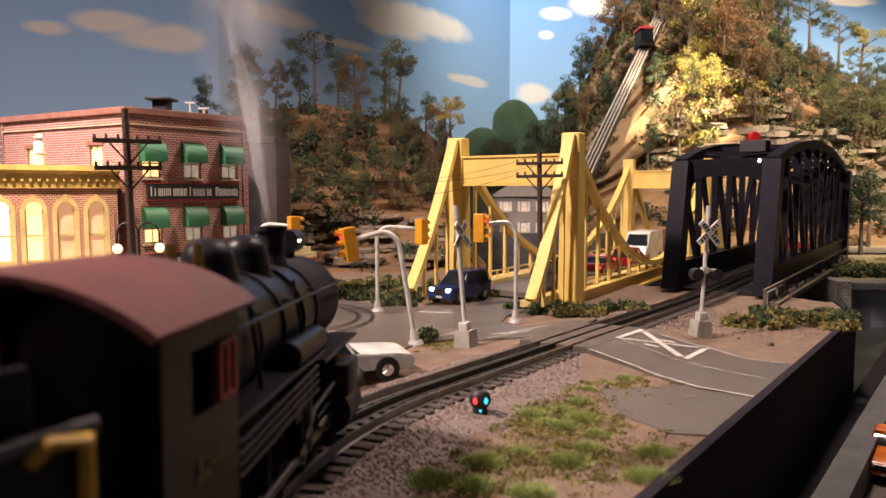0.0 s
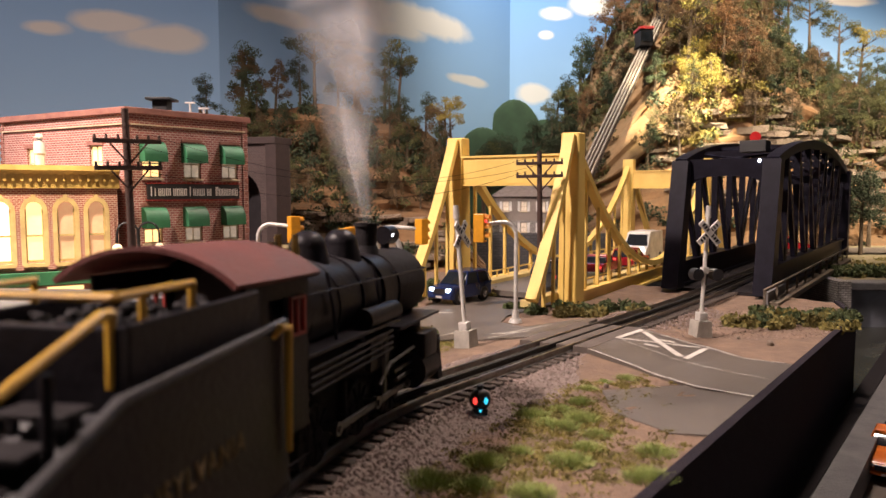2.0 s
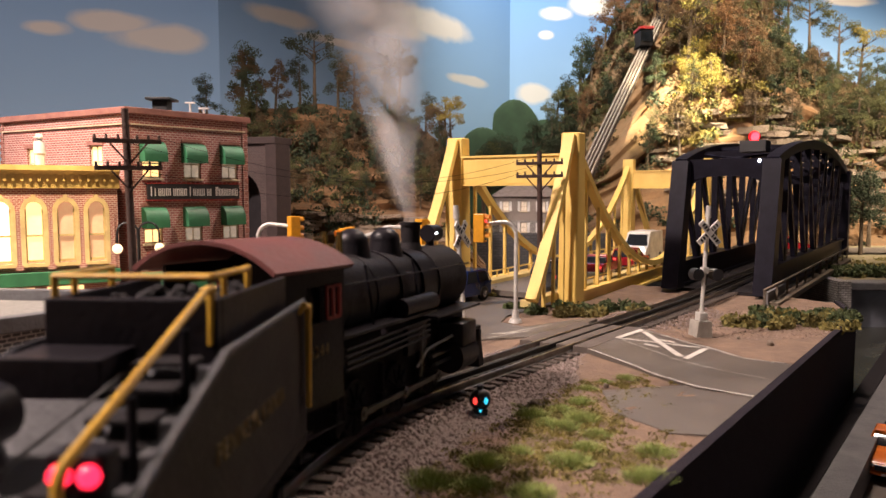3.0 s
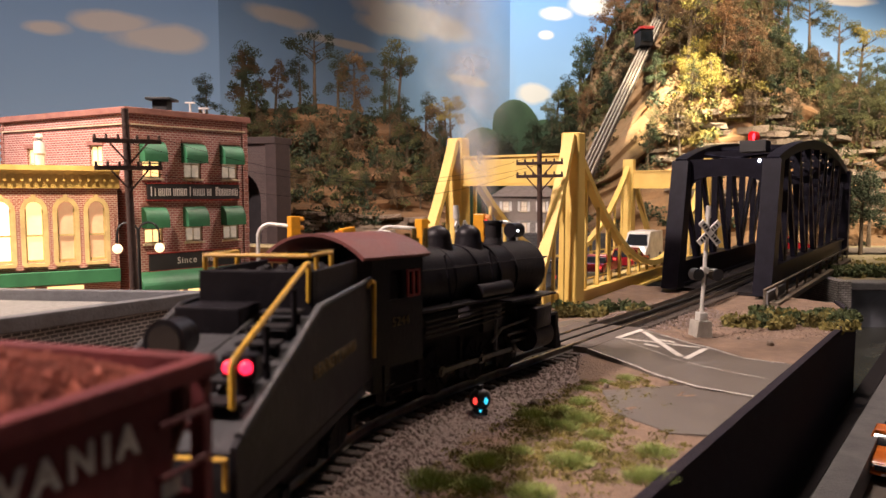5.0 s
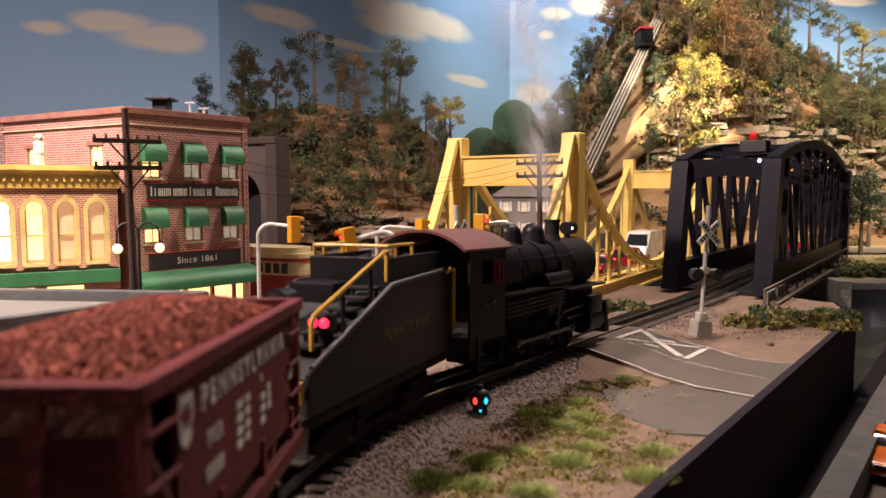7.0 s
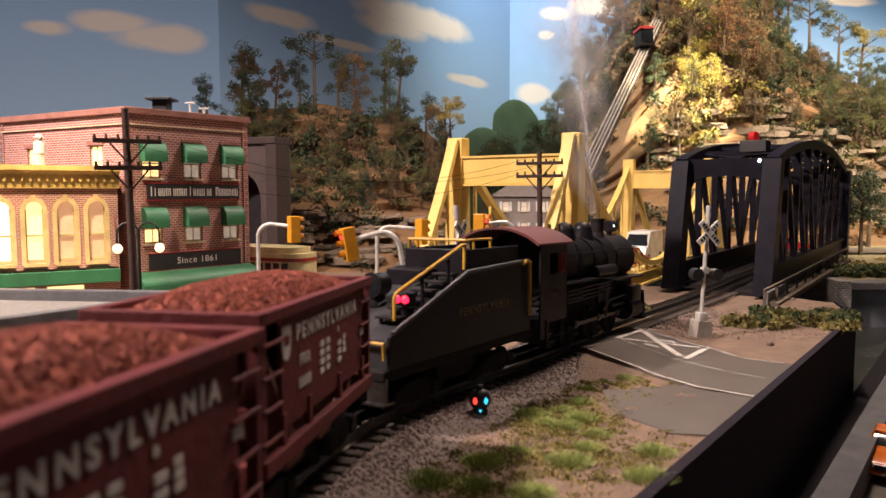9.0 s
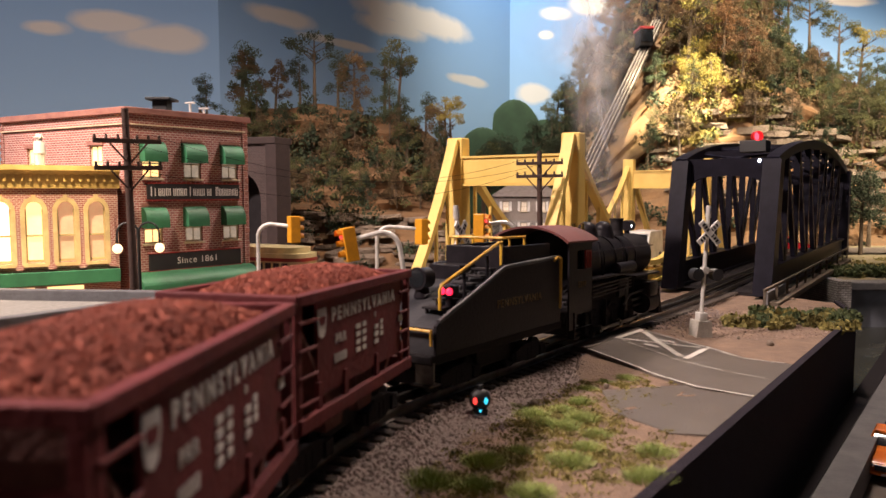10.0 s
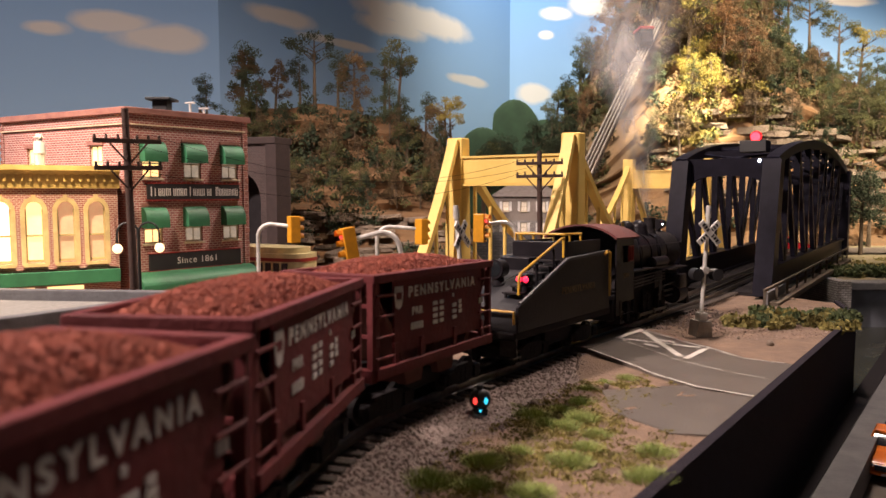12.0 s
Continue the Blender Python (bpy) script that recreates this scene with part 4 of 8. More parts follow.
# ---- buildings ----
def sash(parent, m, u0, u1, z0, z1, glow=False, name="window"):
    """A sash window in an opening: frame, glazing bars and panes."""
    w = 0.0018
    um, zm = (u0 + u1) / 2, (z0 + z1) / 2
    bm = wall_bm(u1, z0, z1, [(a, b, c, d) for a, b in ((u0 + w, um - 0.0005), (um + 0.0005, u1 - w)) for c, d in ((z0 + w, zm - w / 2), (zm + w / 2, z1 - w))], 0.002, u0)
    bmesh.ops.translate(bm, vec=(0, 0.002, 0), verts=bm.verts)
    bmesh.ops.transform(bm, matrix=m, verts=bm.verts)
    fr = part(name, bm, CREAM, parent)
    for k in (0, 1):
        bm = bmesh.new()
        za, zb = (z0, (z0 + z1) / 2) if k == 0 else ((z0 + z1) / 2, z1)
        box(bm, u0 + w, u1 - w, 0.0028, 0.0034, za + w / 2, zb - w / 2)
        bmesh.ops.transform(bm, matrix=m, verts=bm.verts)
        part("pane", bm, WINDOW_GLOW if glow else PALE_GLOW_PANE, fr)
    bm = bmesh.new()
    box(bm, u0 - 0.002, u1 + 0.002, -0.003, 0.002, z0 - 0.0025, z0, bevel=0.0004)
    bmesh.ops.transform(bm, matrix=m, verts=bm.verts)
    part("sill", bm, CREAM, fr)
    return fr


# pale curtained panes, with a slight glow put in to brighten them
PALE_GLOW_PANE = mat("curtained_glow_pane", (0.72, 0.66, 0.55), 0.25, second=(0.50, 0.45, 0.38), scale=120, glow=(1.0, 0.80, 0.62), power=0.22)
DIM_GLOW = mat("lamplit_pane", (0.7, 0.5, 0.35), 0.3, glow=(1.0, 0.5, 0.25), power=0.45)


def awning(parent, m, u0, u1, ztop, zbot, out):
    bm = bmesh.new()
    poly = [(0.0, ztop)] + [(-out * math.sin(a), zbot + (ztop - zbot) * (0.25 + 0.75 * math.cos(a))) for a in [math.pi / 2 * k / 9 for k in range(1, 10)]] + [(-out, zbot), (0.0, zbot)]
    prism(bm, poly, "x", u0, u1)
    bmesh.ops.transform(bm, matrix=m, verts=bm.verts)
    return part("awning", bm, GREEN_CANVAS, parent, "green canvas awning")


def build_brewery():
    A, B, C = (-0.346, 0.780), (-0.246, 0.896), (-0.556, 0.896)
    t = thing("brewery_building", "three-storey red brick brewery with green awnings and black signboards", "building")
    mr, ml = face_pose(A, B), face_pose(C, A)
    z0, z1 = -0.040, 0.204
    cols = (0.027, 0.077, 0.127)
    holes = [(c - 0.011, c + 0.011, z, z + 0.033) for c in cols for z in (0.057, 0.131)] + [(0.01, 0.145, -0.036, 0.006)]
    bm = wall_bm(0.153, z0, z1, holes)
    bmesh.ops.transform(bm, matrix=mr, verts=bm.verts)
    uv_box(part("brick_wall", bm, BRICK, t))
    lh = [(0.155 + 0.02, 0.155 + 0.042, 0.131, 0.168), (0.055, 0.077, 0.131, 0.168)]
    bm = wall_bm(0.2395, z0, z1, lh)
    bmesh.ops.transform(bm, matrix=ml, verts=bm.verts)
    uv_box(part("brick_wall", bm, BRICK, t))
    for c in cols:
        for z, lit in ((0.057, c < 0.05), (0.131, c < 0.05)):
            sash(t, mr, c - 0.011, c + 0.011, z, z + 0.033, lit)
            awning(t, mr, c - 0.0135, c + 0.0135, z + 0.041, z + 0.018, 0.013)
            bm = bmesh.new()
            box(bm, c - 0.013, c + 0.013, -0.0012, 0.001, z + 0.042, z + 0.0455)
            bmesh.ops.transform(bm, matrix=mr, verts=bm.verts)
            part("lintel", bm, BRICK_TRIM, t)
    for h in lh:
        sash(t, ml, *h, True)
        bm = bmesh.new()
        box(bm, h[0] - 0.003, h[1] + 0.003, -0.0015, 0.001, h[3], h[3] + 0.004)
        bmesh.ops.transform(bm, matrix=ml, verts=bm.verts)
        part("lintel", bm, BRICK_TRIM, t)
    for m, w in ((mr, 0.153), (ml, 0.2395)):
        bm = bmesh.new()
        box(bm, -0.003, w + 0.003, -0.004, 0.009, z1 - 0.003, z1 + 0.004, bevel=0.0006)
        bmesh.ops.transform(bm, matrix=m, verts=bm.verts)
        part("coping", bm, BRICK_TRIM, t)
        bm = bmesh.new()
        box(bm, 0.004, w - 0.004, -0.0022, 0.001, 0.1890, 0.1905)
        bmesh.ops.transform(bm, matrix=m, verts=bm.verts)
        part("trim_line", bm, CREAM, t)
        n = 24
        for k in range(n):
            for u in (0.0005, w - 0.0055):
                bm = bmesh.new()
                box(bm, u, u + (0.005 if k % 2 else 0.0035), -0.0016, 0.002, 0.01 + k * 0.0078, 0.0142 + k * 0.0078)
                bmesh.ops.transform(bm, matrix=m, verts=bm.verts)
                part("quoin", bm, BRICK_TRIM, t)
    # signboards
    for za, zb, name in ((0.1065, 0.1245, "upper"), (0.0260, 0.0450, "lower")):
        bm = bmesh.new()
        box(bm, 0.020, 0.138, -0.0035, -0.0002, za, zb, bevel=0.0004)
        bmesh.ops.transform(bm, matrix=mr, verts=bm.verts)
        s = part("signboard", bm, SIGN_BLACK, t, "black signboard with cream letters")
        bm = bmesh.new()
        for b in ((0.019, 0.139, za - 0.001, za), (0.019, 0.139, zb, zb + 0.001)):
            box(bm, b[0], b[1], -0.004, 0, b[2], b[3])
        bmesh.ops.transform(bm, matrix=mr, verts=bm.verts)
        part("sign_moulding", bm, RED_PAINT, s)
        if name == "lower":
            lettering("lettering", "Since 1861", 0.0105, mr @ pose(0.079, -0.0038, (za + zb) / 2, 90, 0, 0), WHITE_INK, s, spacing=1.15)
        else:
            # the firm's name as plain letter-sized strokes
            rnd = random.Random(2)
            u = 0.0235
            for word in (10, 7, 7):
                for k in range(word):
                    bm = bmesh.new()
                    hgt = 0.0105 if k == 0 else 0.0085
                    zz = (za + zb) / 2 - 0.0048
                    box(bm, u, u + 0.0012, -0.0041, -0.0034, zz, zz + hgt)
                    if rnd.random() < 0.8:
                        box(bm, u + 0.0024, u + 0.0033, -0.0041, -0.0034, zz, zz + hgt)
                        zq = zz + hgt * rnd.choice((0.0, 0.45, 0.86))
                        box(bm, u + 0.0012, u + 0.0024, -0.0041, -0.0034, zq, zq + 0.0012)
                    bmesh.ops.transform(bm, matrix=mr, verts=bm.verts)
                    part("letter_stroke", bm, WHITE_INK, s)
                    u += 0.00445
                u += 0.0028
    awning(t, mr, 0.002, 0.151, 0.0255, 0.004, 0.024)
    bm = bmesh.new()
    box(bm, 0.010, 0.145, 0.004, 0.006, -0.036, 0.006)
    bmesh.ops.transform(bm, matrix=mr, verts=bm.verts)
    part("shopfront", bm, WINDOW_GLOW, t, "lit shopfront glazing")
    for u in (0.035, 0.065, 0.10, 0.13):
        bm = bmesh.new()
        box(bm, u - 0.002, u + 0.002, 0.0, 0.0038, -0.036, 0.006)
        bmesh.ops.transform(bm, matrix=mr, verts=bm.verts)
        part("shopfront_post", bm, RED_PAINT, t)
    bm = bmesh.new()
    d = Vector((B[0] - A[0], B[1] - A[1], 0)) + Vector((C[0] - A[0], C[1] - A[1], 0))
    bm.faces.new([bm.verts.new((p[0], p[1], 0.197)) for p in (A, B, (A[0] + d.x, A[1] + d.y), C)])
    part("roof", bm, ROOF_TAR, t)
    # back walls
    D = (A[0] + d.x, A[1] + d.y)
    for a, b in ((B, D), (D, C)):
        bm = wall_bm((Vector(b) - Vector(a)).length, z0, z1, [])
        bmesh.ops.transform(bm, matrix=face_pose(a, b), verts=bm.verts)
        uv_box(part("brick_wall", bm, BRICK, t))
    bm = bmesh.new()
    box(bm, -0.352, -0.334, 0.865, 0.883, 0.197, 0.226, bevel=0.001)
    box(bm, -0.358, -0.328, 0.859, 0.889, 0.226, 0.229, bevel=0.0006)
    part("chimney", bm, SIGN_BLACK, t)
    for x, y, z in ((-0.318, 0.90, 0.226), (-0.301, 0.90, 0.219)):
        bm = bmesh.new()
        cyl(bm, (x, y, 0.197), (x, y, z), 0.0016, n=8)
        box(bm, x - 0.006, x + 0.006, y - 0.002, y + 0.002, z, z + 0.002)
        part("vent_pipe", bm, SIGN_WHITE, t)


BRICK_TRIM = mat("brick_trim", (0.36, 0.17, 0.13), 0.8, second=(0.26, 0.11, 0.09), scale=80, bump=0.4)
ROOF_TAR = mat("roof_tar", (0.06, 0.06, 0.06), 0.9, bump=0.5)
build_brewery()


def build_arcade():
    """The low shop with the ochre cornice and lit round-headed windows."""
    D, E = (-0.488, 0.669), (-0.347, 0.755)
    t = thing("shop_building", "red brick shop with ochre cornice and lit arched windows", "building")
    m = face_pose(D, E)
    W = 0.165
    cs = [0.060 + 0.0284 * k + 0.0273 - 0.0284 for k in range(-1, 4)]
    cs = [c for c in cs if 0.0 < c < W]
    holes = [(c - 0.0085, c + 0.0085, 0.044, 0.108) for c in cs] + [(0.006 + 0.045 * k, 0.040 + 0.045 * k, -0.034, 0.018) for k in range(3)]
    bm = wall_bm(W, -0.04, 0.142, holes)
    bmesh.ops.transform(bm, matrix=m, verts=bm.verts)
    uv_box(part("brick_wall", bm, BRICK_PALE, t))
    for i, c in enumerate(cs):
        w = part("window", arch_ring(c, 0.0080, 0.0122, 0.043, 0.095, -0.0035, 0.003, m), OCHRE_PALE, t, "arched window with cream surround")
        bm = bmesh.new()
        box(bm, c - 0.0085, c + 0.0085, 0.0042, 0.005, 0.044, 0.108)
        bmesh.ops.transform(bm, matrix=m, verts=bm.verts)
        part("pane", bm, (WINDOW_HOT, WINDOW_HOT, WINDOW_GLOW, DIM_GLOW, DIM_GLOW)[min(i, 4)], w)
        bm = bmesh.new()
        for b in ((c - 0.0085, c + 0.0085, 0.070, 0.0718), (c - 0.0085, c - 0.0068, 0.044, 0.098), (c + 0.0068, c + 0.0085, 0.044, 0.098), (c - 0.0085, c + 0.0085, 0.044, 0.0462)):
            box(bm, b[0], b[1], 0.001, 0.004, b[2], b[3])
        bmesh.ops.transform(bm, matrix=m, verts=bm.verts)
        part("sash", bm, OCHRE_PALE, w)
        bm = bmesh.new()
        box(bm, c - 0.002, c + 0.002, -0.0045, 0.0, 0.1055, 0.1125)
        bmesh.ops.transform(bm, matrix=m, verts=bm.verts)
        part("keystone", bm, OCHRE_PALE, w)
        bm = bmesh.new()
        box(bm, c - 0.012, c + 0.012, -0.004, 0.001, 0.0395, 0.043)
        bmesh.ops.transform(bm, matrix=m, verts=bm.verts)
        part("sill", bm, OCHRE_PALE, w)
    for c in [x + 0.0142 for x in cs] + [cs[0] - 0.0142]:
        if 0.003 < c < W - 0.003:
            bm = bmesh.new()
            box(bm, c - 0.0026, c + 0.0026, -0.003, 0.001, 0.041, 0.094)
            box(bm, c - 0.0034, c + 0.0034, -0.0042, 0.001, 0.0365, 0.041)
            bmesh.ops.transform(bm, matrix=m, verts=bm.verts)
            uv_box(part("pilaster", bm, BRICK_PALE, t))
    bm = bmesh.new()
    prism(bm, [(0.0, 0.119), (-0.004, 0.119), (-0.006, 0.133), (-0.013, 0.137), (-0.013, 0.142), (0.010, 0.142), (0.010, 0.119)], "x", -0.002, W + 0.002)
    bmesh.ops.transform(bm, matrix=m, verts=bm.verts)
    part("cornice", bm, OCHRE, t, "ochre bracketed cornice")
    for k in range(22):
        bm = bmesh.new()
        u = 0.003 + k * 0.0074
        box(bm, u, u + 0.0024, -0.0078, -0.004, 0.126, 0.136)
        bmesh.ops.transform(bm, matrix=m, verts=bm.verts)
        part("bracket", bm, OCHRE, t)
    bm = bmesh.new()
    box(bm, 0.0, W, -0.006, -0.001, 0.020, 0.034, bevel=0.0006)
    bmesh.ops.transform(bm, matrix=m, verts=bm.verts)
    part("fascia_band", bm, GREEN_CANVAS, t, "dark green shop fascia")
    for k in range(3):
        bm = bmesh.new()
        box(bm, 0.006 + 0.045 * k, 0.040 + 0.045 * k, 0.003, 0.004, -0.034, 0.018)
        bmesh.ops.transform(bm, matrix=m, verts=bm.verts)
        part("shop_window", bm, WINDOW_GLOW, t, "lit shop window")
    bm = bmesh.new()
    box(bm, 0.0, W, 0.008, 0.11, 0.134, 0.138)
    bmesh.ops.transform(bm, matrix=m, verts=bm.verts)
    part("roof", bm, ROOF_TAR, t)
    for u in (0.0, W - 0.008):
        bm = bmesh.new()
        box(bm, u, u + 0.008, 0.008, 0.112, -0.04, 0.141)
        bmesh.ops.transform(bm, matrix=m, verts=bm.verts)
        uv_box(part("side_wall", bm, BRICK_PALE, t))
    bm = bmesh.new()
    p = m @ Vector((0.095, 0.004, 0.142))
    cyl(bm, p, p + Vector((0, 0, 0.012)), 0.0042, 0.0050, n=12)
    cyl(bm, p + Vector((0, 0, 0.012)), p + Vector((0, 0, 0.024)), 0.0058, 0.0050, n=12)
    cyl(bm, p + Vector((0, 0, 0.024)), p + Vector((0, 0, 0.028)), 0.0028, n=10)
    cyl(bm, p + Vector((0, 0, 0.028)), p + Vector((0, 0, 0.0285)), 0.0052, n=12)
    cyl(bm, p + Vector((0, 0, 0.0285)), p + Vector((0, 0, 0.032)), 0.003, n=10)
    tagged(part("figurine", bm, SIGN_WHITE, None, "", True), "small pale painted figurine standing on the cornice roof", "figurine")


OCHRE_PALE = mat("window_trim_cream", (0.74, 0.56, 0.25), 0.6, scale=50)
WINDOW_HOT = mat("bright_window_pane", (0.9, 0.75, 0.5), 0.3, glow=(1.0, 0.72, 0.38), power=2.4)


def arch_ring(c, r0, r1, z0, zs, y0, y1, m):
    """A round-headed surround with the spring line at zs."""
    bm = bmesh.new()
    n = 10
    inner = [(c + r0, z0), (c + r0, zs)] + [(c + r0 * math.cos(a), zs + 1.3 * r0 * math.sin(a)) for a in [math.pi * k / n for k in range(1, n)]] + [(c - r0, zs), (c - r0, z0)]
    outer = [(c + r1, z0), (c + r1, zs)] + [(c + r1 * math.cos(a), zs + 1.25 * r1 * math.sin(a)) for a in [math.pi * k / n for k in range(1, n)]] + [(c - r1, zs), (c - r1, z0)]
    vs = [[bm.verts.new((u, y, z)) for u, z in ring] for y in (y0, y1) for ring in (inner, outer)]
    fi, fo, bi, bo = vs
    for i in range(len(inner) - 1):
        bm.faces.new((fi[i], fi[i + 1], fo[i + 1], fo[i]))
        bm.faces.new((bi[i], bo[i], bo[i + 1], bi[i + 1]))
        bm.faces.new((fi[i], bi[i], bi[i + 1], fi[i + 1]))
        bm.faces.new((fo[i], fo[i + 1], bo[i + 1], bo[i]))
    # spandrels close the square head
    hi = [bm.verts.new((c + r1, y1, 0.109)), bm.verts.new((c - r1, y1, 0.109))]
    bm.faces.new([hi[0], hi[1]] + bo[::-1][1:-1])
    bmesh.ops.transform(bm, matrix=m, verts=bm.verts)
    return bm


build_arcade()


def build_parapet():
    """The flat gravel roof behind its dark brick parapet."""
    P = [(-0.33, 0.33), (-0.200, 0.575), (-0.43, 0.600), (-0.52, 0.36)]
    t = thing("low_brick_building", "low dark brick building with grey coping and gravel roof", "building")
    for i in range(4):
        a, b = P[i], P[(i + 1) % 4]
        ln = (Vector(b) - Vector(a)).length
        m = TILT @ face_pose(b, a)
        bm = wall_bm(ln, -0.012, 0.040, [], 0.006)
        bmesh.ops.transform(bm, matrix=m, verts=bm.verts)
        uv_box(part("brick_wall", bm, BRICK_DARK, t))
        bm = bmesh.new()
        box(bm, -0.004, ln + 0.004, -0.003, 0.008, 0.040, 0.050, bevel=0.0008)
        bmesh.ops.transform(bm, matrix=m, verts=bm.verts)
        part("coping", bm, COPING, t)
    bm = bmesh.new()
    bm.faces.new([bm.verts.new(TILT @ Vector((x, y, 0.041))) for x, y in P])
    part("gravel_roof", bm, mat("roof_gravel", (0.34, 0.33, 0.30), 0.95, second=(0.22, 0.21, 0.19), scale=300, bump=1, bscale=700), t)


COPING = mat("coping_grey", (0.13, 0.13, 0.14), 0.6, scale=60, bump=0.3)
build_parapet()


def build_house():
    t = thing("grey_house", "two-storey grey brick house with stone base and hipped roof", "house")
    m = Matrix.Translation((0.20, 1.75, 0)) @ pose(0, 0, 0, 0, 0, -14)
    holes = [(c - 0.008, c + 0.008, z, z + 0.024) for c in (-0.045, 0.0, 0.045) for z in (0.016, 0.068)]
    bm = wall_bm(0.078, -0.05, 0.045, [h for h in holes if h[2] < 0.05], u0=-0.078)
    bmesh.ops.transform(bm, matrix=m, verts=bm.verts)
    uv_box(part("stone_wall", bm, STONE_GREY, t))
    bm = wall_bm(0.078, 0.045, 0.106, [h for h in holes if h[2] > 0.05], u0=-0.078)
    bmesh.ops.transform(bm, matrix=m, verts=bm.verts)
    uv_box(part("brick_wall", bm, BRICK_GREY, t))
    for sx in (-1, 1):
        bm = bmesh.new()
        box(bm, sx * 0.078 - 0.004, sx * 0.078 + 0.004, 0.008, 0.10, -0.05, 0.106)
        bmesh.ops.transform(bm, matrix=m, verts=bm.verts)
        uv_box(part("side_wall", bm, BRICK_GREY, t))
    for h in holes:
        w = sash(t, m, *h)
        for u in (h[0] - 0.004, h[1] + 0.004):
            bm = bmesh.new()
            box(bm, u - 0.003, u + 0.003, -0.002, 0.0005, h[2], h[3])
            bmesh.ops.transform(bm, matrix=m, verts=bm.verts)
            part("shutter", bm, SIGN_WHITE, w)
    bm = bmesh.new()
    q = [(-0.086, -0.008), (0.086, -0.008), (0.086, 0.108), (-0.086, 0.108)]
    lo = [bm.verts.new((x, y, 0.104)) for x, y in q]
    r = [bm.verts.new((-0.045, 0.05, 0.135)), bm.verts.new((0.045, 0.05, 0.135))]
    for f in ((lo[0], lo[1], r[1], r[0]), (lo[2], lo[3], r[0], r[1]), (lo[1], lo[2], r[1]), (lo[3], lo[0], r[0]), lo[::-1]):
        bm.faces.new(f)
    bmesh.ops.transform(bm, matrix=m, verts=bm.verts)
    part("roof", bm, mat("slate_roof", (0.20, 0.17, 0.15), 0.8, scale=90, bump=0.5), t)
    bm = bmesh.new()
    box(bm, 0.030, 0.046, 0.03, 0.045, 0.10, 0.152)
    bmesh.ops.transform(bm, matrix=m, verts=bm.verts)
    uv_box(part("chimney", bm, BRICK_GREY, t))


build_house()


def build_tunnel():
    t = thing("tunnel_portal", "dark brick tunnel portal with arched mouth", "tunnel")
    m = face_pose((-0.44, 1.30), (-0.293, 1.25))
    bm = bmesh.new()
    pts = [(0.03 + 0.10 * 0.5 + 0.042 * math.cos(a), 0.10 + 0.05 * math.sin(a)) for a in [math.pi * k / 14 for k in range(15)]]
    prism(bm, [(0, -0.05), (0, 0.20), (0.153, 0.20), (0.153, -0.05), (0.122, -0.05)] + pts + [(0.038, -0.05)], "y", 0, 0.05)
    bmesh.ops.transform(bm, matrix=m, verts=bm.verts)
    uv_box(part("portal_wall", bm, BRICK_TUNNEL, t))
    bm = bmesh.new()
    box(bm, -0.004, 0.157, -0.006, 0.05, 0.20, 0.212, bevel=0.001)
    box(bm, 0.136, 0.157, -0.004, 0.04, -0.05, 0.20)
    bmesh.ops.transform(bm, matrix=m, verts=bm.verts)
    part("portal_coping", bm, BRICK_TRIM_DARK, t)
    # black panel closes the mouth, in place of the shade of a bore
    bm = bmesh.new()
    box(bm, 0.02, 0.13, 0.05, 0.06, -0.05, 0.18)
    bmesh.ops.transform(bm, matrix=m, verts=bm.verts)
    part("bore_shade_panel", bm, BLACK_DULL, t)


BRICK_TUNNEL = brick_mat("tunnel_brick", (0.07, 0.042, 0.040), (0.05, 0.030, 0.028), (0.07, 0.055, 0.052), 90)
BRICK_TRIM_DARK = mat("tunnel_trim", (0.05, 0.032, 0.03), 0.85, scale=60, bump=0.4)
build_tunnel()


# ---- the bridges ----
def strip(pts, w, th, m):
    """A bar of section w across (local y) by th along a line of points in the local xz plane."""
    bm = bmesh.new()
    rows = []
    for i, (x, z) in enumerate(pts):
        x0, z0 = pts[max(i - 1, 0)]
        x1, z1 = pts[min(i + 1, len(pts) - 1)]
        n = Vector((-(z1 - z0), 0, x1 - x0)).normalized() * th / 2
        c = Vector((x, 0, z))
        rows.append([bm.verts.new(c + s * n + Vector((0, q * w / 2, 0))) for s, q in ((1, -1), (1, 1), (-1, 1), (-1, -1))])
    for a, b in zip(rows[:-1], rows[1:]):
        for i in range(4):
            bm.faces.new((a[i], b[i], b[(i + 1) % 4], a[(i + 1) % 4]))
    bm.faces.new(rows[0])
    bm.faces.new(rows[-1][::-1])
    bmesh.ops.recalc_face_normals(bm, faces=bm.faces[:])
    bmesh.ops.transform(bm, matrix=m, verts=bm.verts)
    return bm


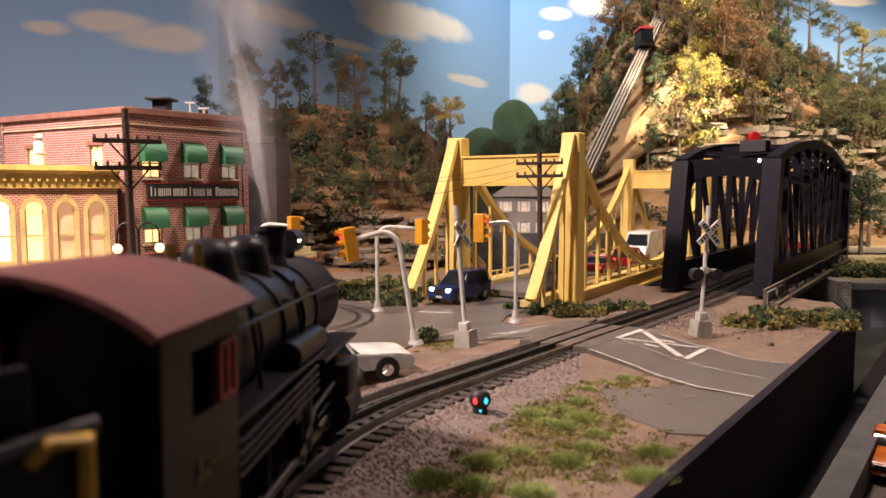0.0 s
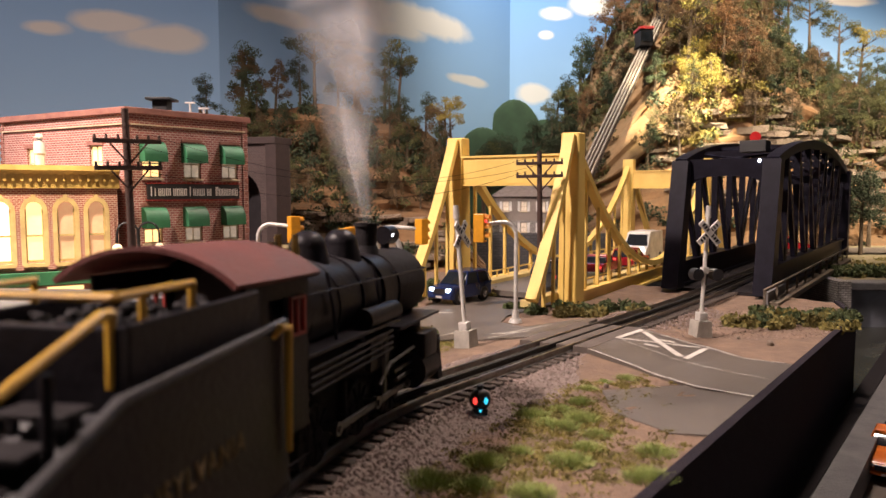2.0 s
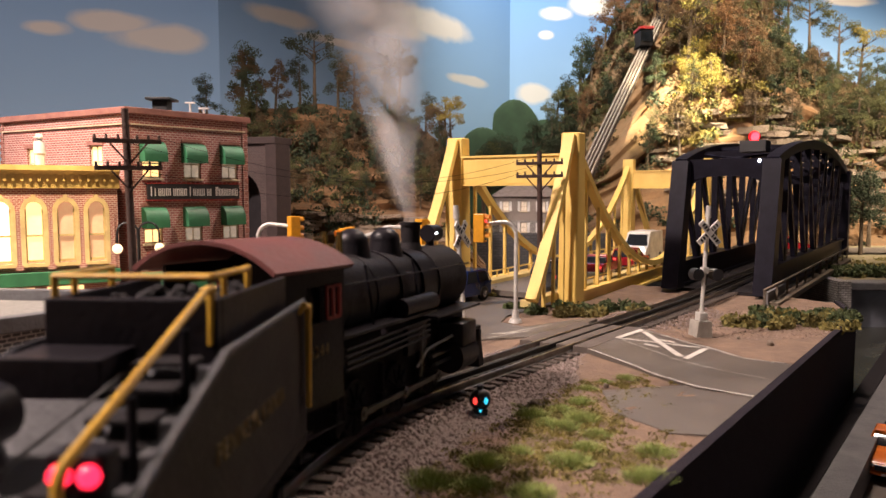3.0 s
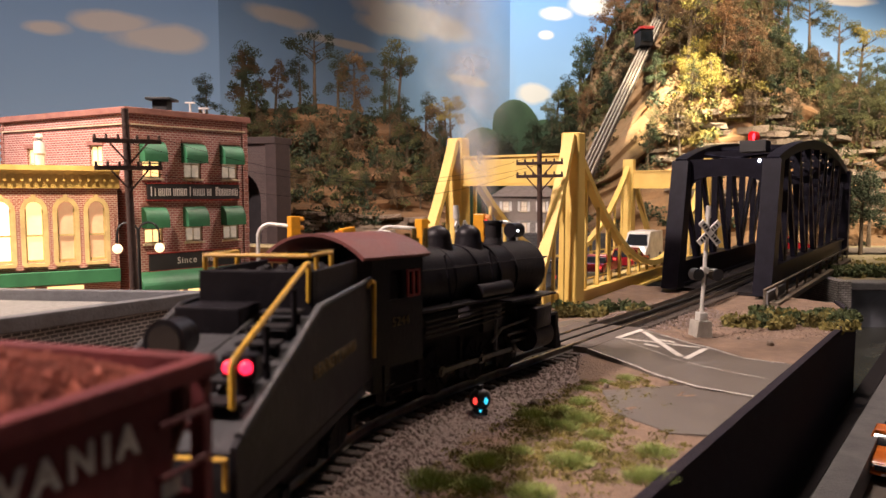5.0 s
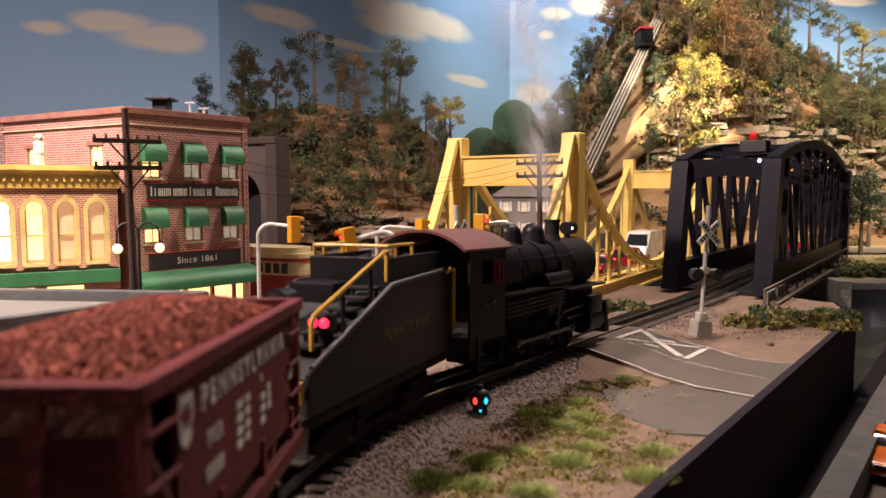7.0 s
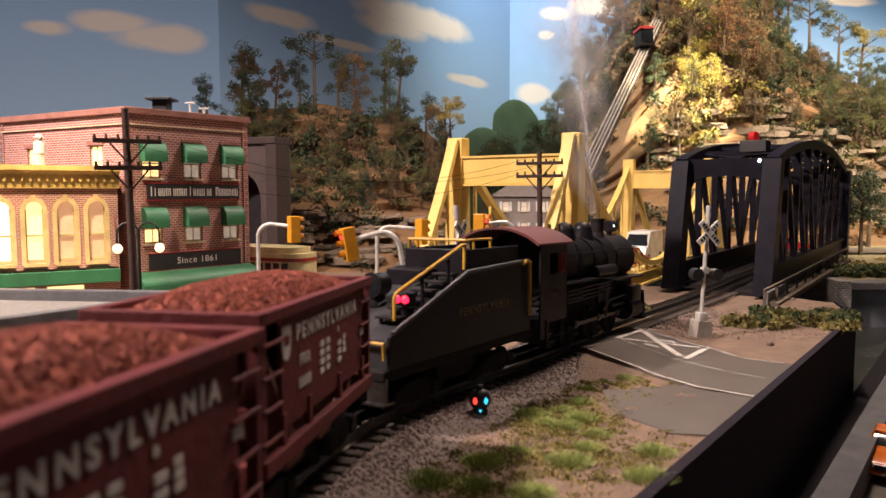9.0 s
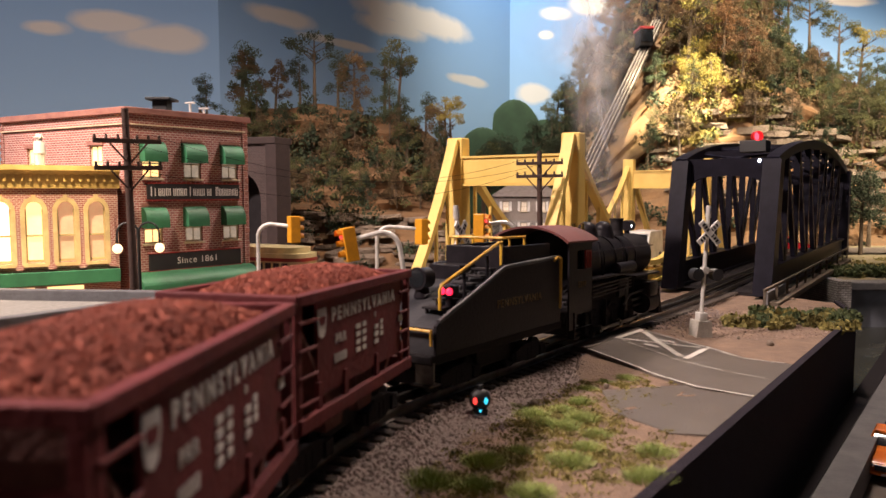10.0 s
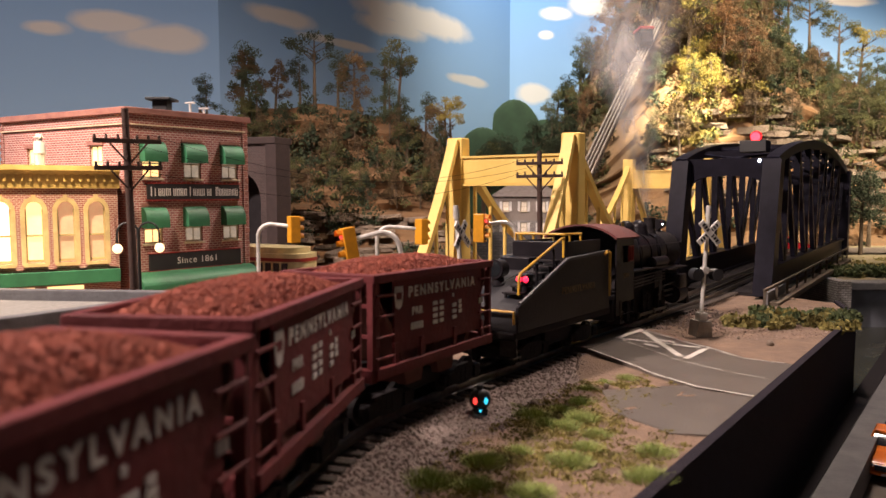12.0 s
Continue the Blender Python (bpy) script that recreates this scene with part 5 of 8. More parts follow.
def build_yellow_bridge():
    t = thing("suspension_bridge", "yellow eyebar suspension road bridge with two towers", "bridge")
    t.matrix_world = pose(0.0985, 1.0025, 0, 0, 0, 57.5)
    SP, HW, ZT, ZD = 0.80, 0.090, 0.188, -0.026
    for x, zb in ((0.0, -0.04), (SP, -0.13)):
        for s in (-1, 1):
            y = s * HW
            bm = bmesh.new()
            prism(bm, [(x - 0.017, zb), (x + 0.017, zb), (x + 0.011, ZT + 0.006), (x - 0.011, ZT + 0.006)], "y", y - 0.013, y + 0.013)
            bmesh.ops.bevel(bm, geom=bm.edges[:], offset=0.0015, segments=1, affect="EDGES")
            part("tower_leg", bm, BRIDGE_YELLOW, t)
        bm = bmesh.new()
        box(bm, x - 0.008, x + 0.008, -HW + 0.012, HW - 0.012, 0.127, 0.164, bevel=0.0008)
        part("portal_beam", bm, BRIDGE_YELLOW, t)
        bm = bmesh.new()
        box(bm, x - 0.011, x + 0.011, -HW + 0.011, HW - 0.011, 0.164, 0.167)
        box(bm, x - 0.011, x + 0.011, -HW + 0.011, HW - 0.011, 0.124, 0.127)
        part("beam_flange", bm, BRIDGE_YELLOW, t)
    for s in (-1, 1):
        y = s * HW
        m = Matrix.Translation((0, y, 0))
        main = [(SP * k / 24, -0.012 + (ZT + 0.006) * (2 * k / 24 - 1) ** 2) for k in range(25)]
        part("eyebar_chain", strip(main, 0.012, 0.009, m), BRIDGE_YELLOW, t)
        side = [(-0.012 - 0.113 * k / 8, ZT + 0.002 + (-0.018 - ZT) * (0.72 * k / 8 + 0.28 * (1 - (1 - k / 8) ** 2))) for k in range(9)]
        part("side_chain", strip(side, 0.015, 0.008, m), BRIDGE_YELLOW, t)
        back = [(SP + 0.20 * k / 8, ZT - 0.004 + (-0.018 - ZT) * (k / 8)) for k in range(9)]
        part("side_chain", strip(back, 0.012, 0.011, m), BRIDGE_YELLOW, t)
        for k in range(1, 16):
            x = SP * k / 16
            z = -0.012 + (ZT + 0.006) * (2 * k / 16 - 1) ** 2
            if z > ZD + 0.012:
                bm = bmesh.new()
                box(bm, x - 0.0022, x + 0.0022, y - 0.0022, y + 0.0022, ZD - 0.004, z)
                part("hanger", bm, BRIDGE_YELLOW, t)
        for k in (1, 2, 3):
            x = -0.03 * k
            bm = bmesh.new()
            box(bm, x - 0.002, x + 0.002, y - 0.002, y + 0.002, ZD - 0.004, ZT - 0.055 * k - 0.01)
            part("hanger", bm, BRIDGE_YELLOW, t)
        bm = bmesh.new()
        box(bm, 0.018, SP - 0.018, y - 0.004, y + 0.004, ZD - 0.018, ZD + 0.001)
        box(bm, 0.018, SP - 0.018, y - 0.008, y + 0.008, ZD - 0.020, ZD - 0.016)
        box(bm, 0.018, SP - 0.018, y - 0.007, y + 0.007, ZD + 0.001, ZD + 0.004)
        part("stiffening_girder", bm, BRIDGE_YELLOW, t)
        bm = bmesh.new()
        box(bm, -0.10, SP, y - s * 0.020 - 0.008, y - s * 0.020 + 0.008, ZD - 0.004, ZD + 0.0055, bevel=0.001)
        part("kerb", bm, KERB_CREAM, t)
        bm = bmesh.new()
        box(bm, 0.02, SP - 0.02, y - s * 0.008 - 0.001, y - s * 0.008 + 0.001, ZD + 0.014, ZD + 0.016)
        for k in range(20):
            box(bm, 0.03 + 0.039 * k, 0.0315 + 0.039 * k, y - s * 0.008 - 0.001, y - s * 0.008 + 0.001, ZD, ZD + 0.014)
        part("parapet_rail", bm, BRIDGE_YELLOW, t)
    bm = bmesh.new()
    box(bm, 0.0, SP + 0.25, -HW + 0.006, HW - 0.006, ZD - 0.008, ZD - 0.0005)
    part("deck", bm, ROAD, t, "grey road deck")
    return t


KERB_CREAM = mat("kerb_cream", (0.72, 0.56, 0.22), 0.6, scale=40)
yellow_bridge = build_yellow_bridge()


def build_truss():
    t = thing("truss_bridge", "black arched through-truss railway bridge", "bridge")
    t.matrix_world = pose(0.425, 1.070, -0.0325, 0, 0, 54.0)
    LN, HW, ZE, RISE = 0.78, 0.066, 0.192, 0.042
    N = 8

    def top(x):
        return ZE + RISE * (1 - (2 * x / LN - 1) ** 2) ** 0.9

    def bar(name, a, b, y, w, d, parent=t):
        bm = bmesh.new()
        a, b = Vector((a[0], y, a[1])), Vector((b[0], y, b[1]))
        v = b - a
        box(bm, -w / 2, w / 2, -d / 2, d / 2, 0, v.length)
        bmesh.ops.transform(bm, matrix=Matrix.Translation(a) @ v.to_track_quat("Z", "Y").to_matrix().to_4x4() @ pose(0, 0, 0, 0, 0, 90), verts=bm.verts)
        return part(name, bm, TRUSS_BLACK, parent)

    for s in (-1, 1):
        y = s * HW
        m = Matrix.Translation((0, y, 0))
        part("top_chord", strip([(LN * k / 32, top(LN * k / 32)) for k in range(33)], 0.018, 0.014, m), TRUSS_BLACK, t)
        bm = bmesh.new()
        box(bm, -0.03, LN + 0.01, y - 0.005, y + 0.005, 0.004, 0.038)
        box(bm, -0.024, LN + 0.01, y - 0.009, y + 0.009, 0.036, 0.040)
        box(bm, -0.03, LN + 0.01, y - 0.009, y + 0.009, 0.002, 0.005)
        part("bottom_chord", bm, TRUSS_BLACK, t)
        bm = bmesh.new()
        prism(bm, [(-0.044, 0.0), (-0.010, 0.0), (0.020, ZE + 0.004), (-0.005, ZE + 0.004)], "y", y - 0.0125, y + 0.0125)
        part("end_post", bm, TRUSS_BLACK, t)
        bm = bmesh.new()
        prism(bm, [(LN - 0.012, 0.0), (LN + 0.022, 0.0), (LN + 0.004, ZE + 0.004), (LN - 0.020, ZE + 0.004)], "y", y - 0.016, y + 0.016)
        part("end_post", bm, TRUSS_BLACK, t)
        for k in range(1, N):
            x = LN * k / N
            bar("vertical", (x, 0.03), (x, top(x)), y, 0.010, 0.008)
        for k in range(N):
            x0, x1 = LN * k / N, LN * (k + 1) / N
            a, b = ((x0, top(x0)), (x1, 0.03)) if k < N / 2 else ((x0, 0.03), (x1, top(x1)))
            bar("diagonal", a, b, y, 0.010, 0.007)
    for x in (0.004, LN - 0.004):
        bm = bmesh.new()
        n = 12
        prof = [(-HW, ZE + 0.006), (HW, ZE + 0.006), (HW, 0.135)] + [((HW - 0.0115) * math.copysign(abs(math.cos(a)) ** 0.55, math.cos(a)), 0.135 + 0.037 * math.sin(a) ** 0.55) for a in [math.pi * k / n for k in range(n + 1)]] + [(-HW, 0.135)]
        prism(bm, prof, "x", x + 0.004, x + 0.012)
        part("portal_brace", bm, TRUSS_BLACK, t)
    for k in range(1, N):
        x = LN * k / N
        bm = bmesh.new()
        box(bm, x - 0.004, x + 0.004, -HW, HW, top(x) - 0.008, top(x) + 0.002)
        part("cross_strut", bm, TRUSS_BLACK, t)
    for k in range(N):
        x0, x1 = LN * k / N, LN * (k + 1) / N
        for s in (-1, 1):
            bm = bmesh.new()
            cyl(bm, (x0, -s * HW, top(x0) - 0.002), (x1, s * HW, top(x1) - 0.002), 0.0022, n=6)
            part("lateral", bm, TRUSS_BLACK, t)
    bm = bmesh.new()
    box(bm, -0.01, LN + 0.01, -HW, HW, -0.006, -0.0006)
    part("bridge_floor", bm, BLACK_DULL, t)
    bm = bmesh.new()
    box(bm, 0.030, 0.062, -0.050, -0.012, ZE + 0.016, ZE + 0.034, bevel=0.001)
    part("beacon_box", bm, SIGN_BLACK, t)
    bm = bmesh.new()
    ball(bm, (0.0065, -HW + 0.0195, ZE + 0.002), 0.0023, 10, 8)
    part("portal_lamp", bm, WHITE_LAMP, t, "small white lamp", True)
    return t


truss = build_truss()


# ---- hills, rock and trees ----
HILL_EARTH = mat("hill_earth", (0.24, 0.125, 0.052), 0.95, second=(0.085, 0.052, 0.024), scale=16, mix=1.0, bump=1.0, bscale=70)
ROCK = mat("ledge_rock", (0.36, 0.28, 0.20), 0.9, second=(0.15, 0.11, 0.08), scale=40, mix=1.0, bump=1.0, bscale=120, island=0.4)
LEAF_DARK = mat("leaf_dark", (0.052, 0.070, 0.030), 0.9, second=(0.028, 0.040, 0.018), scale=40, island=0.5)
LEAF_OLIVE = mat("leaf_olive", (0.115, 0.112, 0.036), 0.9, second=(0.050, 0.054, 0.017), scale=40, island=0.5)
LEAF_TAN = mat("leaf_tan", (0.160, 0.104, 0.045), 0.9, second=(0.080, 0.050, 0.021), scale=40, island=0.5)
LEAF_YELLOW = mat("leaf_yellow", (0.30, 0.25, 0.055), 0.9, second=(0.20, 0.15, 0.03), scale=40, island=0.45)
LEAF_RUST = mat("leaf_rust", (0.20, 0.105, 0.04), 0.9, second=(0.12, 0.055, 0.02), scale=40, island=0.45)


def curve_at(pts, x):
    for (x0, a), (x1, b) in zip(pts[:-1], pts[1:]):
        if x <= x1:
            return a + (b - a) * max(0.0, (x - x0)) / (x1 - x0)
    return pts[-1][1]


CREST_L = [(-0.95, 0.22), (-0.53, 0.285), (-0.43, 0.315), (-0.29, 0.315), (-0.11, 0.29), (-0.03, 0.25), (0.02, 0.205), (0.05, 0.10), (0.08, -0.03), (0.10, -0.05)]
CREST_R = [(0.24, 0.05), (0.36, 0.20), (0.44, 0.36), (0.52, 0.50), (0.62, 0.68), (0.72, 0.86), (0.90, 1.0), (1.10, 0.90), (1.25, 0.74), (1.45, 0.60), (1.72, 0.44), (2.2, 0.30), (2.9, 0.25)]
INC_A, INC_B = Vector((0.375, 1.86, 0.165)), Vector((0.690, 2.47, 0.600))


def hill_left(x, v):
    z = -0.045 + (curve_at(CREST_L, x) + 0.045) * v
    k = 9.0
    step = (math.floor(v * k) + min(1.0, (v * k - math.floor(v * k)) * 2.2)) / k
    y = 1.34 + 0.34 * step + 0.05 * noise.noise((x * 4, v * 5, 0.3)) + 0.018 * noise.noise((x * 14, v * 16, 2))
    z += 0.016 * noise.noise((x * 9, v * 6, 5)) * min(1, v * 4)
    return Vector((x, y, z))


def hill_right(x, v):
    z = -0.05 + (curve_at(CREST_R, x) + 0.05) * v ** 0.95
    k = 13.0
    step = (math.floor(v * k) + min(1.0, (v * k - math.floor(v * k)) * 2.0)) / k
    y = 1.98 + 0.80 * step ** 1.1 + 0.09 * noise.noise((x * 3.2, v * 6, 1.3)) + 0.03 * noise.noise((x * 12, v * 18, 4)) - 0.10 * math.exp(-((x - 0.95) / 0.3) ** 2) * v
    z += 0.03 * noise.noise((x * 7, v * 7, 9)) * min(1, v * 4)
    # a cutting for the inclined railway
    d = INC_B - INC_A
    s = ((x - INC_A.x) * d.x + (y - INC_A.y) * d.y) / (d.x ** 2 + d.y ** 2)
    if -0.2 < s < 1.4:
        off = abs((x - INC_A.x) * d.y - (y - INC_A.y) * d.x) / math.hypot(d.x, d.y)
        lim = INC_A.z + s * d.z - 0.012
        if off < 0.08 and z > lim:
            z = lim + (z - lim) * max(0.0, (off - 0.03) / 0.05)
    return Vector((x, y, z))


def build_hill(name, f, x0, x1, nx, nv, label):
    bm = bmesh.new()
    rows = [[bm.verts.new(f(x0 + (x1 - x0) * i / nx, j / nv)) for i in range(nx + 1)] for j in range(nv + 1)]
    for a, b in zip(rows[:-1], rows[1:]):
        for i in range(nx):
            bm.faces.new((a[i], a[i + 1], b[i + 1], b[i]))
    tagged(part(name, bm, HILL_EARTH), label, "hill", "", "structure")


build_hill("hill", hill_left, -0.95, 0.09, 95, 60, "steep brown earth hillside with rock ledges")
build_hill("mountain", hill_right, 0.24, 2.9, 170, 90, "tall steep mountain of earth and rock ledges")


def leaf_cloud(verts, faces, c, r, n, size, rnd, flat=0.8):
    for _ in range(n):
        u = Vector((rnd.gauss(0, 1), rnd.gauss(0, 1), rnd.gauss(0, 1))).normalized() * r * rnd.random() ** 0.4
        u.z *= flat
        p = c + u
        q = Euler((rnd.uniform(0, 6.3), rnd.uniform(0, 6.3), rnd.uniform(0, 6.3))).to_matrix()
        s = size * rnd.uniform(0.6, 1.4)
        k = len(verts)
        for a in ((-s, -s * 0.6, 0), (s, -s * 0.5, s * 0.3), (s * 0.7, s * 0.7, 0), (-s * 0.7, s * 0.6, s * 0.3)):
            verts.append(p + q @ Vector(a))
        faces.append((k, k + 1, k + 2, k + 3))


def mesh_of(name, verts, faces, material):
    me = bpy.data.meshes.new(name)
    me.from_pydata(verts, [], faces)
    me.materials.append(material)
    return me


def make_tree(kind, seed, leaf):
    """A scale tree 1 unit high: tapered trunk with limbs and a crown of leaf clumps."""
    rnd = random.Random(seed)
    t = thing("tree", TREE_LABEL[leaf.name], "tree", "trees on the hills")
    bm = bmesh.new()
    lean = Vector((rnd.uniform(-0.08, 0.08), rnd.uniform(-0.08, 0.08), 0))
    pts = [Vector((0, 0, -0.12)), lean * 0.3 + Vector((0, 0, 0.3)), lean * 0.7 + Vector((0, 0, 0.6)), lean + Vector((0, 0, 0.92))]
    rad = [0.030, 0.022, 0.016, 0.006]
    for i in range(3):
        cyl(bm, pts[i], pts[i + 1], rad[i], rad[i + 1], n=6)
    tips = []
    if kind == "umbrella":
        lo, n = 0.62, 9
    elif kind == "round":
        lo, n = 0.34, 16
    else:
        lo, n = 0.22, 20
    for k in range(n):
        h = lo + (0.95 - lo) * (k + rnd.random()) / n
        a = rnd.uniform(0, math.tau)
        if kind == "umbrella":
            ln = rnd.uniform(0.15, 0.34)
        elif kind == "round":
            ln = rnd.uniform(0.08, 0.26) * (1.2 - abs(h - 0.6))
        else:
            ln = 0.24 * (1.05 - h) / 0.8 + rnd.uniform(0.0, 0.05)
        base = lean * h + Vector((0, 0, h * (0.86 if kind == "umbrella" else 0.93)))
        tip = base + Vector((math.cos(a) * ln, math.sin(a) * ln, ln * (0.5 if kind == "umbrella" else 0.25)))
        cyl(bm, base, tip, 0.008, 0.003, n=4)
        tips.append(tip)
    tips.append(lean + Vector((0, 0, 0.95)))
    part("trunk", bm, TRUNK, t)
    verts, faces = [], []
    for p in tips:
        leaf_cloud(verts, faces, p, rnd.uniform(0.07, 0.13) * (0.8 if kind == "spire" else 1.0), 150, 0.0098, rnd, 0.65 if kind == "umbrella" else 0.85)
    crown = new("crown", mesh_of("crown", verts, faces, leaf))
    crown.parent = t
    return t


TREE_LABEL = {"leaf_dark": "dark green model tree with a clumped crown", "leaf_olive": "olive green model tree with a thin crown", "leaf_tan": "brown autumn model tree with bare twigs", "leaf_yellow": "yellow-green model tree with an open crown", "leaf_rust": "rust-coloured autumn model tree"}
SPECS = [("round", LEAF_DARK), ("umbrella", LEAF_DARK), ("spire", LEAF_DARK), ("round", LEAF_OLIVE), ("umbrella", LEAF_OLIVE), ("spire", LEAF_TAN), ("round", LEAF_TAN), ("umbrella", LEAF_YELLOW), ("round", LEAF_YELLOW), ("round", LEAF_RUST)]
KINDS = [make_tree(k, 10 + i, l) for i, (k, l) in enumerate(SPECS)]
FIRST = [True] * len(KINDS)


def plant(i, p, h, turn):
    m = Matrix.Translation(p) @ pose(0, 0, 0, 0, 0, turn)
    if FIRST[i]:
        FIRST[i] = False
        ob = KINDS[i]
        ob.matrix_basis = m @ Matrix.Diagonal((h, h, h, 1))
        return ob
    ob = copy_thing(KINDS[i], m)
    ob.scale = (h, h, h)
    return ob


def plant_all():
    rnd = random.Random(21)
    # named skyline trees of the low hill
    for x, v, h, i in ((-0.475, 0.97, 0.17, 0), (-0.452, 0.93, 0.16, 5), (-0.335, 0.98, 0.12, 0), (-0.30, 0.97, 0.175, 1), (-0.245, 0.97, 0.135, 0), (-0.205, 0.95, 0.15, 6),
                       (-0.135, 0.95, 0.155, 1), (-0.105, 0.92, 0.18, 4), (-0.12, 0.86, 0.12, 0), (-0.04, 0.92, 0.10, 0), (0.005, 0.93, 0.13, 7), (0.02, 0.90, 0.135, 7), (-0.01, 0.85, 0.12, 6), (-0.40, 0.98, 0.12, 5), (-0.56, 0.95, 0.12, 0)):
        plant(i, hill_left(x, v), h, rnd.uniform(0, 360))
    for _ in range(62):
        x = rnd.uniform(-0.62, 0.0)
        v = rnd.uniform(0.35, 0.9)
        plant(rnd.choice((0, 0, 3, 5, 6, 6, 3, 2)), hill_left(x, v), rnd.uniform(0.06, 0.105), rnd.uniform(0, 360))
    for _ in range(16):
        x = rnd.uniform(0.12, 0.40)
        plant(rnd.choice((0, 0, 2, 3)), Vector((x, 2.05 + rnd.uniform(0, 0.2), 0.05 + 0.10 * rnd.random())), rnd.uniform(0.14, 0.2), rnd.uniform(0, 360))
    for x, v, h, i in ((0.47, 0.9, 0.20, 0), (0.435, 0.88, 0.2, 3), (0.41, 0.80, 0.18, 0), (0.53, 0.95, 0.24, 0), (0.60, 0.92, 0.22, 9), (0.65, 0.86, 0.20, 9), (0.66, 0.95, 0.25, 6), (0.90, 0.85, 0.30, 4), (0.80, 0.52, 0.30, 7), (0.845, 0.42, 0.15, 8), (0.87, 0.36, 0.14, 8), (0.77, 0.42, 0.16, 8),
                       (0.90, 0.50, 0.22, 9), (0.93, 0.45, 0.2, 9), (1.18, 0.97, 0.24, 0), (1.26, 0.98, 0.26, 0), (1.33, 0.98, 0.25, 1), (1.42, 0.98, 0.26, 4), (1.52, 0.98, 0.24, 4), (1.60, 0.95, 0.26, 7), (1.70, 0.98, 0.2, 1), (1.76, 0.95, 0.22, 1)):
        plant(i, hill_right(x, v), h, rnd.uniform(0, 360))
    n = 0
    while n < 175:
        x, v = rnd.uniform(0.45, 1.95), rnd.uniform(0.28, 0.97)
        p = hill_right(x, v)
        d = INC_B - INC_A
        off = abs((x - INC_A.x) * d.y - (p.y - INC_A.y) * d.x) / math.hypot(d.x, d.y)
        if off < 0.05:
            continue
        pick = (3, 4, 6, 0, 0, 3, 3, 6, 2) if x > 0.95 else (9, 6, 8, 3, 5, 6) if x > 0.7 else (0, 3, 6, 0, 9)
        plant(rnd.choice(pick), p, rnd.uniform(0.09, 0.17) * (0.7 if v < 0.3 else 1), rnd.uniform(0, 360))
        n += 1


plant_all()


def bush_cover(name, label, f, x0, x1, v0, v1, n, leaf, seed, r=(0.010, 0.026), per=60, size=0.0027):
    rnd = random.Random(seed)
    verts, faces = [], []
    d = INC_B - INC_A
    for _ in range(n):
        x, v = rnd.uniform(x0, x1), rnd.uniform(v0, v1)
        if noise.noise((x * 5, v * 6, seed)) < (-0.12 if v < 0.6 else -0.4):
            continue
        p = f(x, v)
        if f is hill_right and abs((x - INC_A.x) * d.y - (p.y - INC_A.y) * d.x) / math.hypot(d.x, d.y) < 0.05:
            continue
        q = rnd.uniform(*r)
        leaf_cloud(verts, faces, p + Vector((0, -q * 0.2, q * 0.3)), q, per, size, rnd)
    ob = new(name, mesh_of(name, verts, faces, leaf))
    tagged(ob, label, "bushes", "", "stuff")


bush_cover("hill_bushes", "dark green scrub clumps on the hillside", hill_left, -0.75, 0.04, 0.02, 1.0, 330, LEAF_DARK, 31, (0.012, 0.032), 80)
bush_cover("hill_bushes", "olive scrub clumps on the hillside", hill_left, -0.70, 0.04, 0.20, 0.9, 130, LEAF_OLIVE, 32, (0.010, 0.024))
bush_cover("hill_bushes", "brown autumn scrub on the hillside", hill_left, -0.70, 0.04, 0.25, 0.9, 190, LEAF_TAN, 33)
bush_cover("mountain_bushes", "olive scrub clumps on the mountain", hill_right, 0.30, 2.0, 0.30, 1.0, 520, LEAF_OLIVE, 34, (0.014, 0.038), 70, 0.0040)
bush_cover("mountain_bushes", "brown autumn scrub on the mountain", hill_right, 0.40, 2.0, 0.34, 1.0, 520, LEAF_TAN, 35, (0.014, 0.038), 70, 0.0040)
bush_cover("mountain_bushes", "dark green scrub on the mountain", hill_right, 0.30, 2.0, 0.0, 1.0, 300, LEAF_DARK, 36, (0.014, 0.038), 70, 0.0040)
bush_cover("mountain_bushes", "yellow scrub on the mountain", hill_right, 0.70, 1.0, 0.15, 0.75, 170, LEAF_YELLOW, 37, (0.014, 0.032), 70, 0.0040)


def build_ledges():
    """Layered rock ledges that stand out of both slopes."""
    rnd = random.Random(5)
    first = None
    for f, n, xr, vr, sc in ((hill_left, 95, (-0.55, 0.05), (0.05, 0.34), 1.0), (hill_right, 140, (0.66, 1.30), (0.10, 0.44), 1.5), (hill_right, 60, (1.3, 1.95), (0.10, 0.60), 1.8)):
        for _ in range(n):
            x, v = rnd.uniform(*xr), rnd.uniform(*vr)
            p = f(x, v)
            if first is None or rnd.random() < 0.12:
                bm = bmesh.new()
                k = rnd.randint(6, 9)
                poly = [(math.cos(a) * rnd.uniform(0.7, 1.1), math.sin(a) * rnd.uniform(0.45, 0.7)) for a in [math.tau * i / k for i in range(k)]]
                prism(bm, poly, "z", -0.16, 0.16)
                for vv in bm.verts:
                    vv.co += Vector((rnd.uniform(-0.1, 0.1), rnd.uniform(-0.1, 0.1), rnd.uniform(-0.07, 0.07)))
                first = mesh_rock(bm)
            ob = new("rock_ledge", first)
            s = rnd.uniform(0.012, 0.034) * sc
            ob.matrix_world = Matrix.Translation(p + Vector((0, -0.006, 0))) @ pose(0, 0, 0, rnd.uniform(-8, 8), rnd.uniform(-6, 6), rnd.uniform(-25, 25)) @ Matrix.Diagonal((s * 1.3, s, s * rnd.uniform(0.6, 1.3), 1))
            tagged(ob, "brown layered rock ledge in the slope", "rock", "rock ledges")


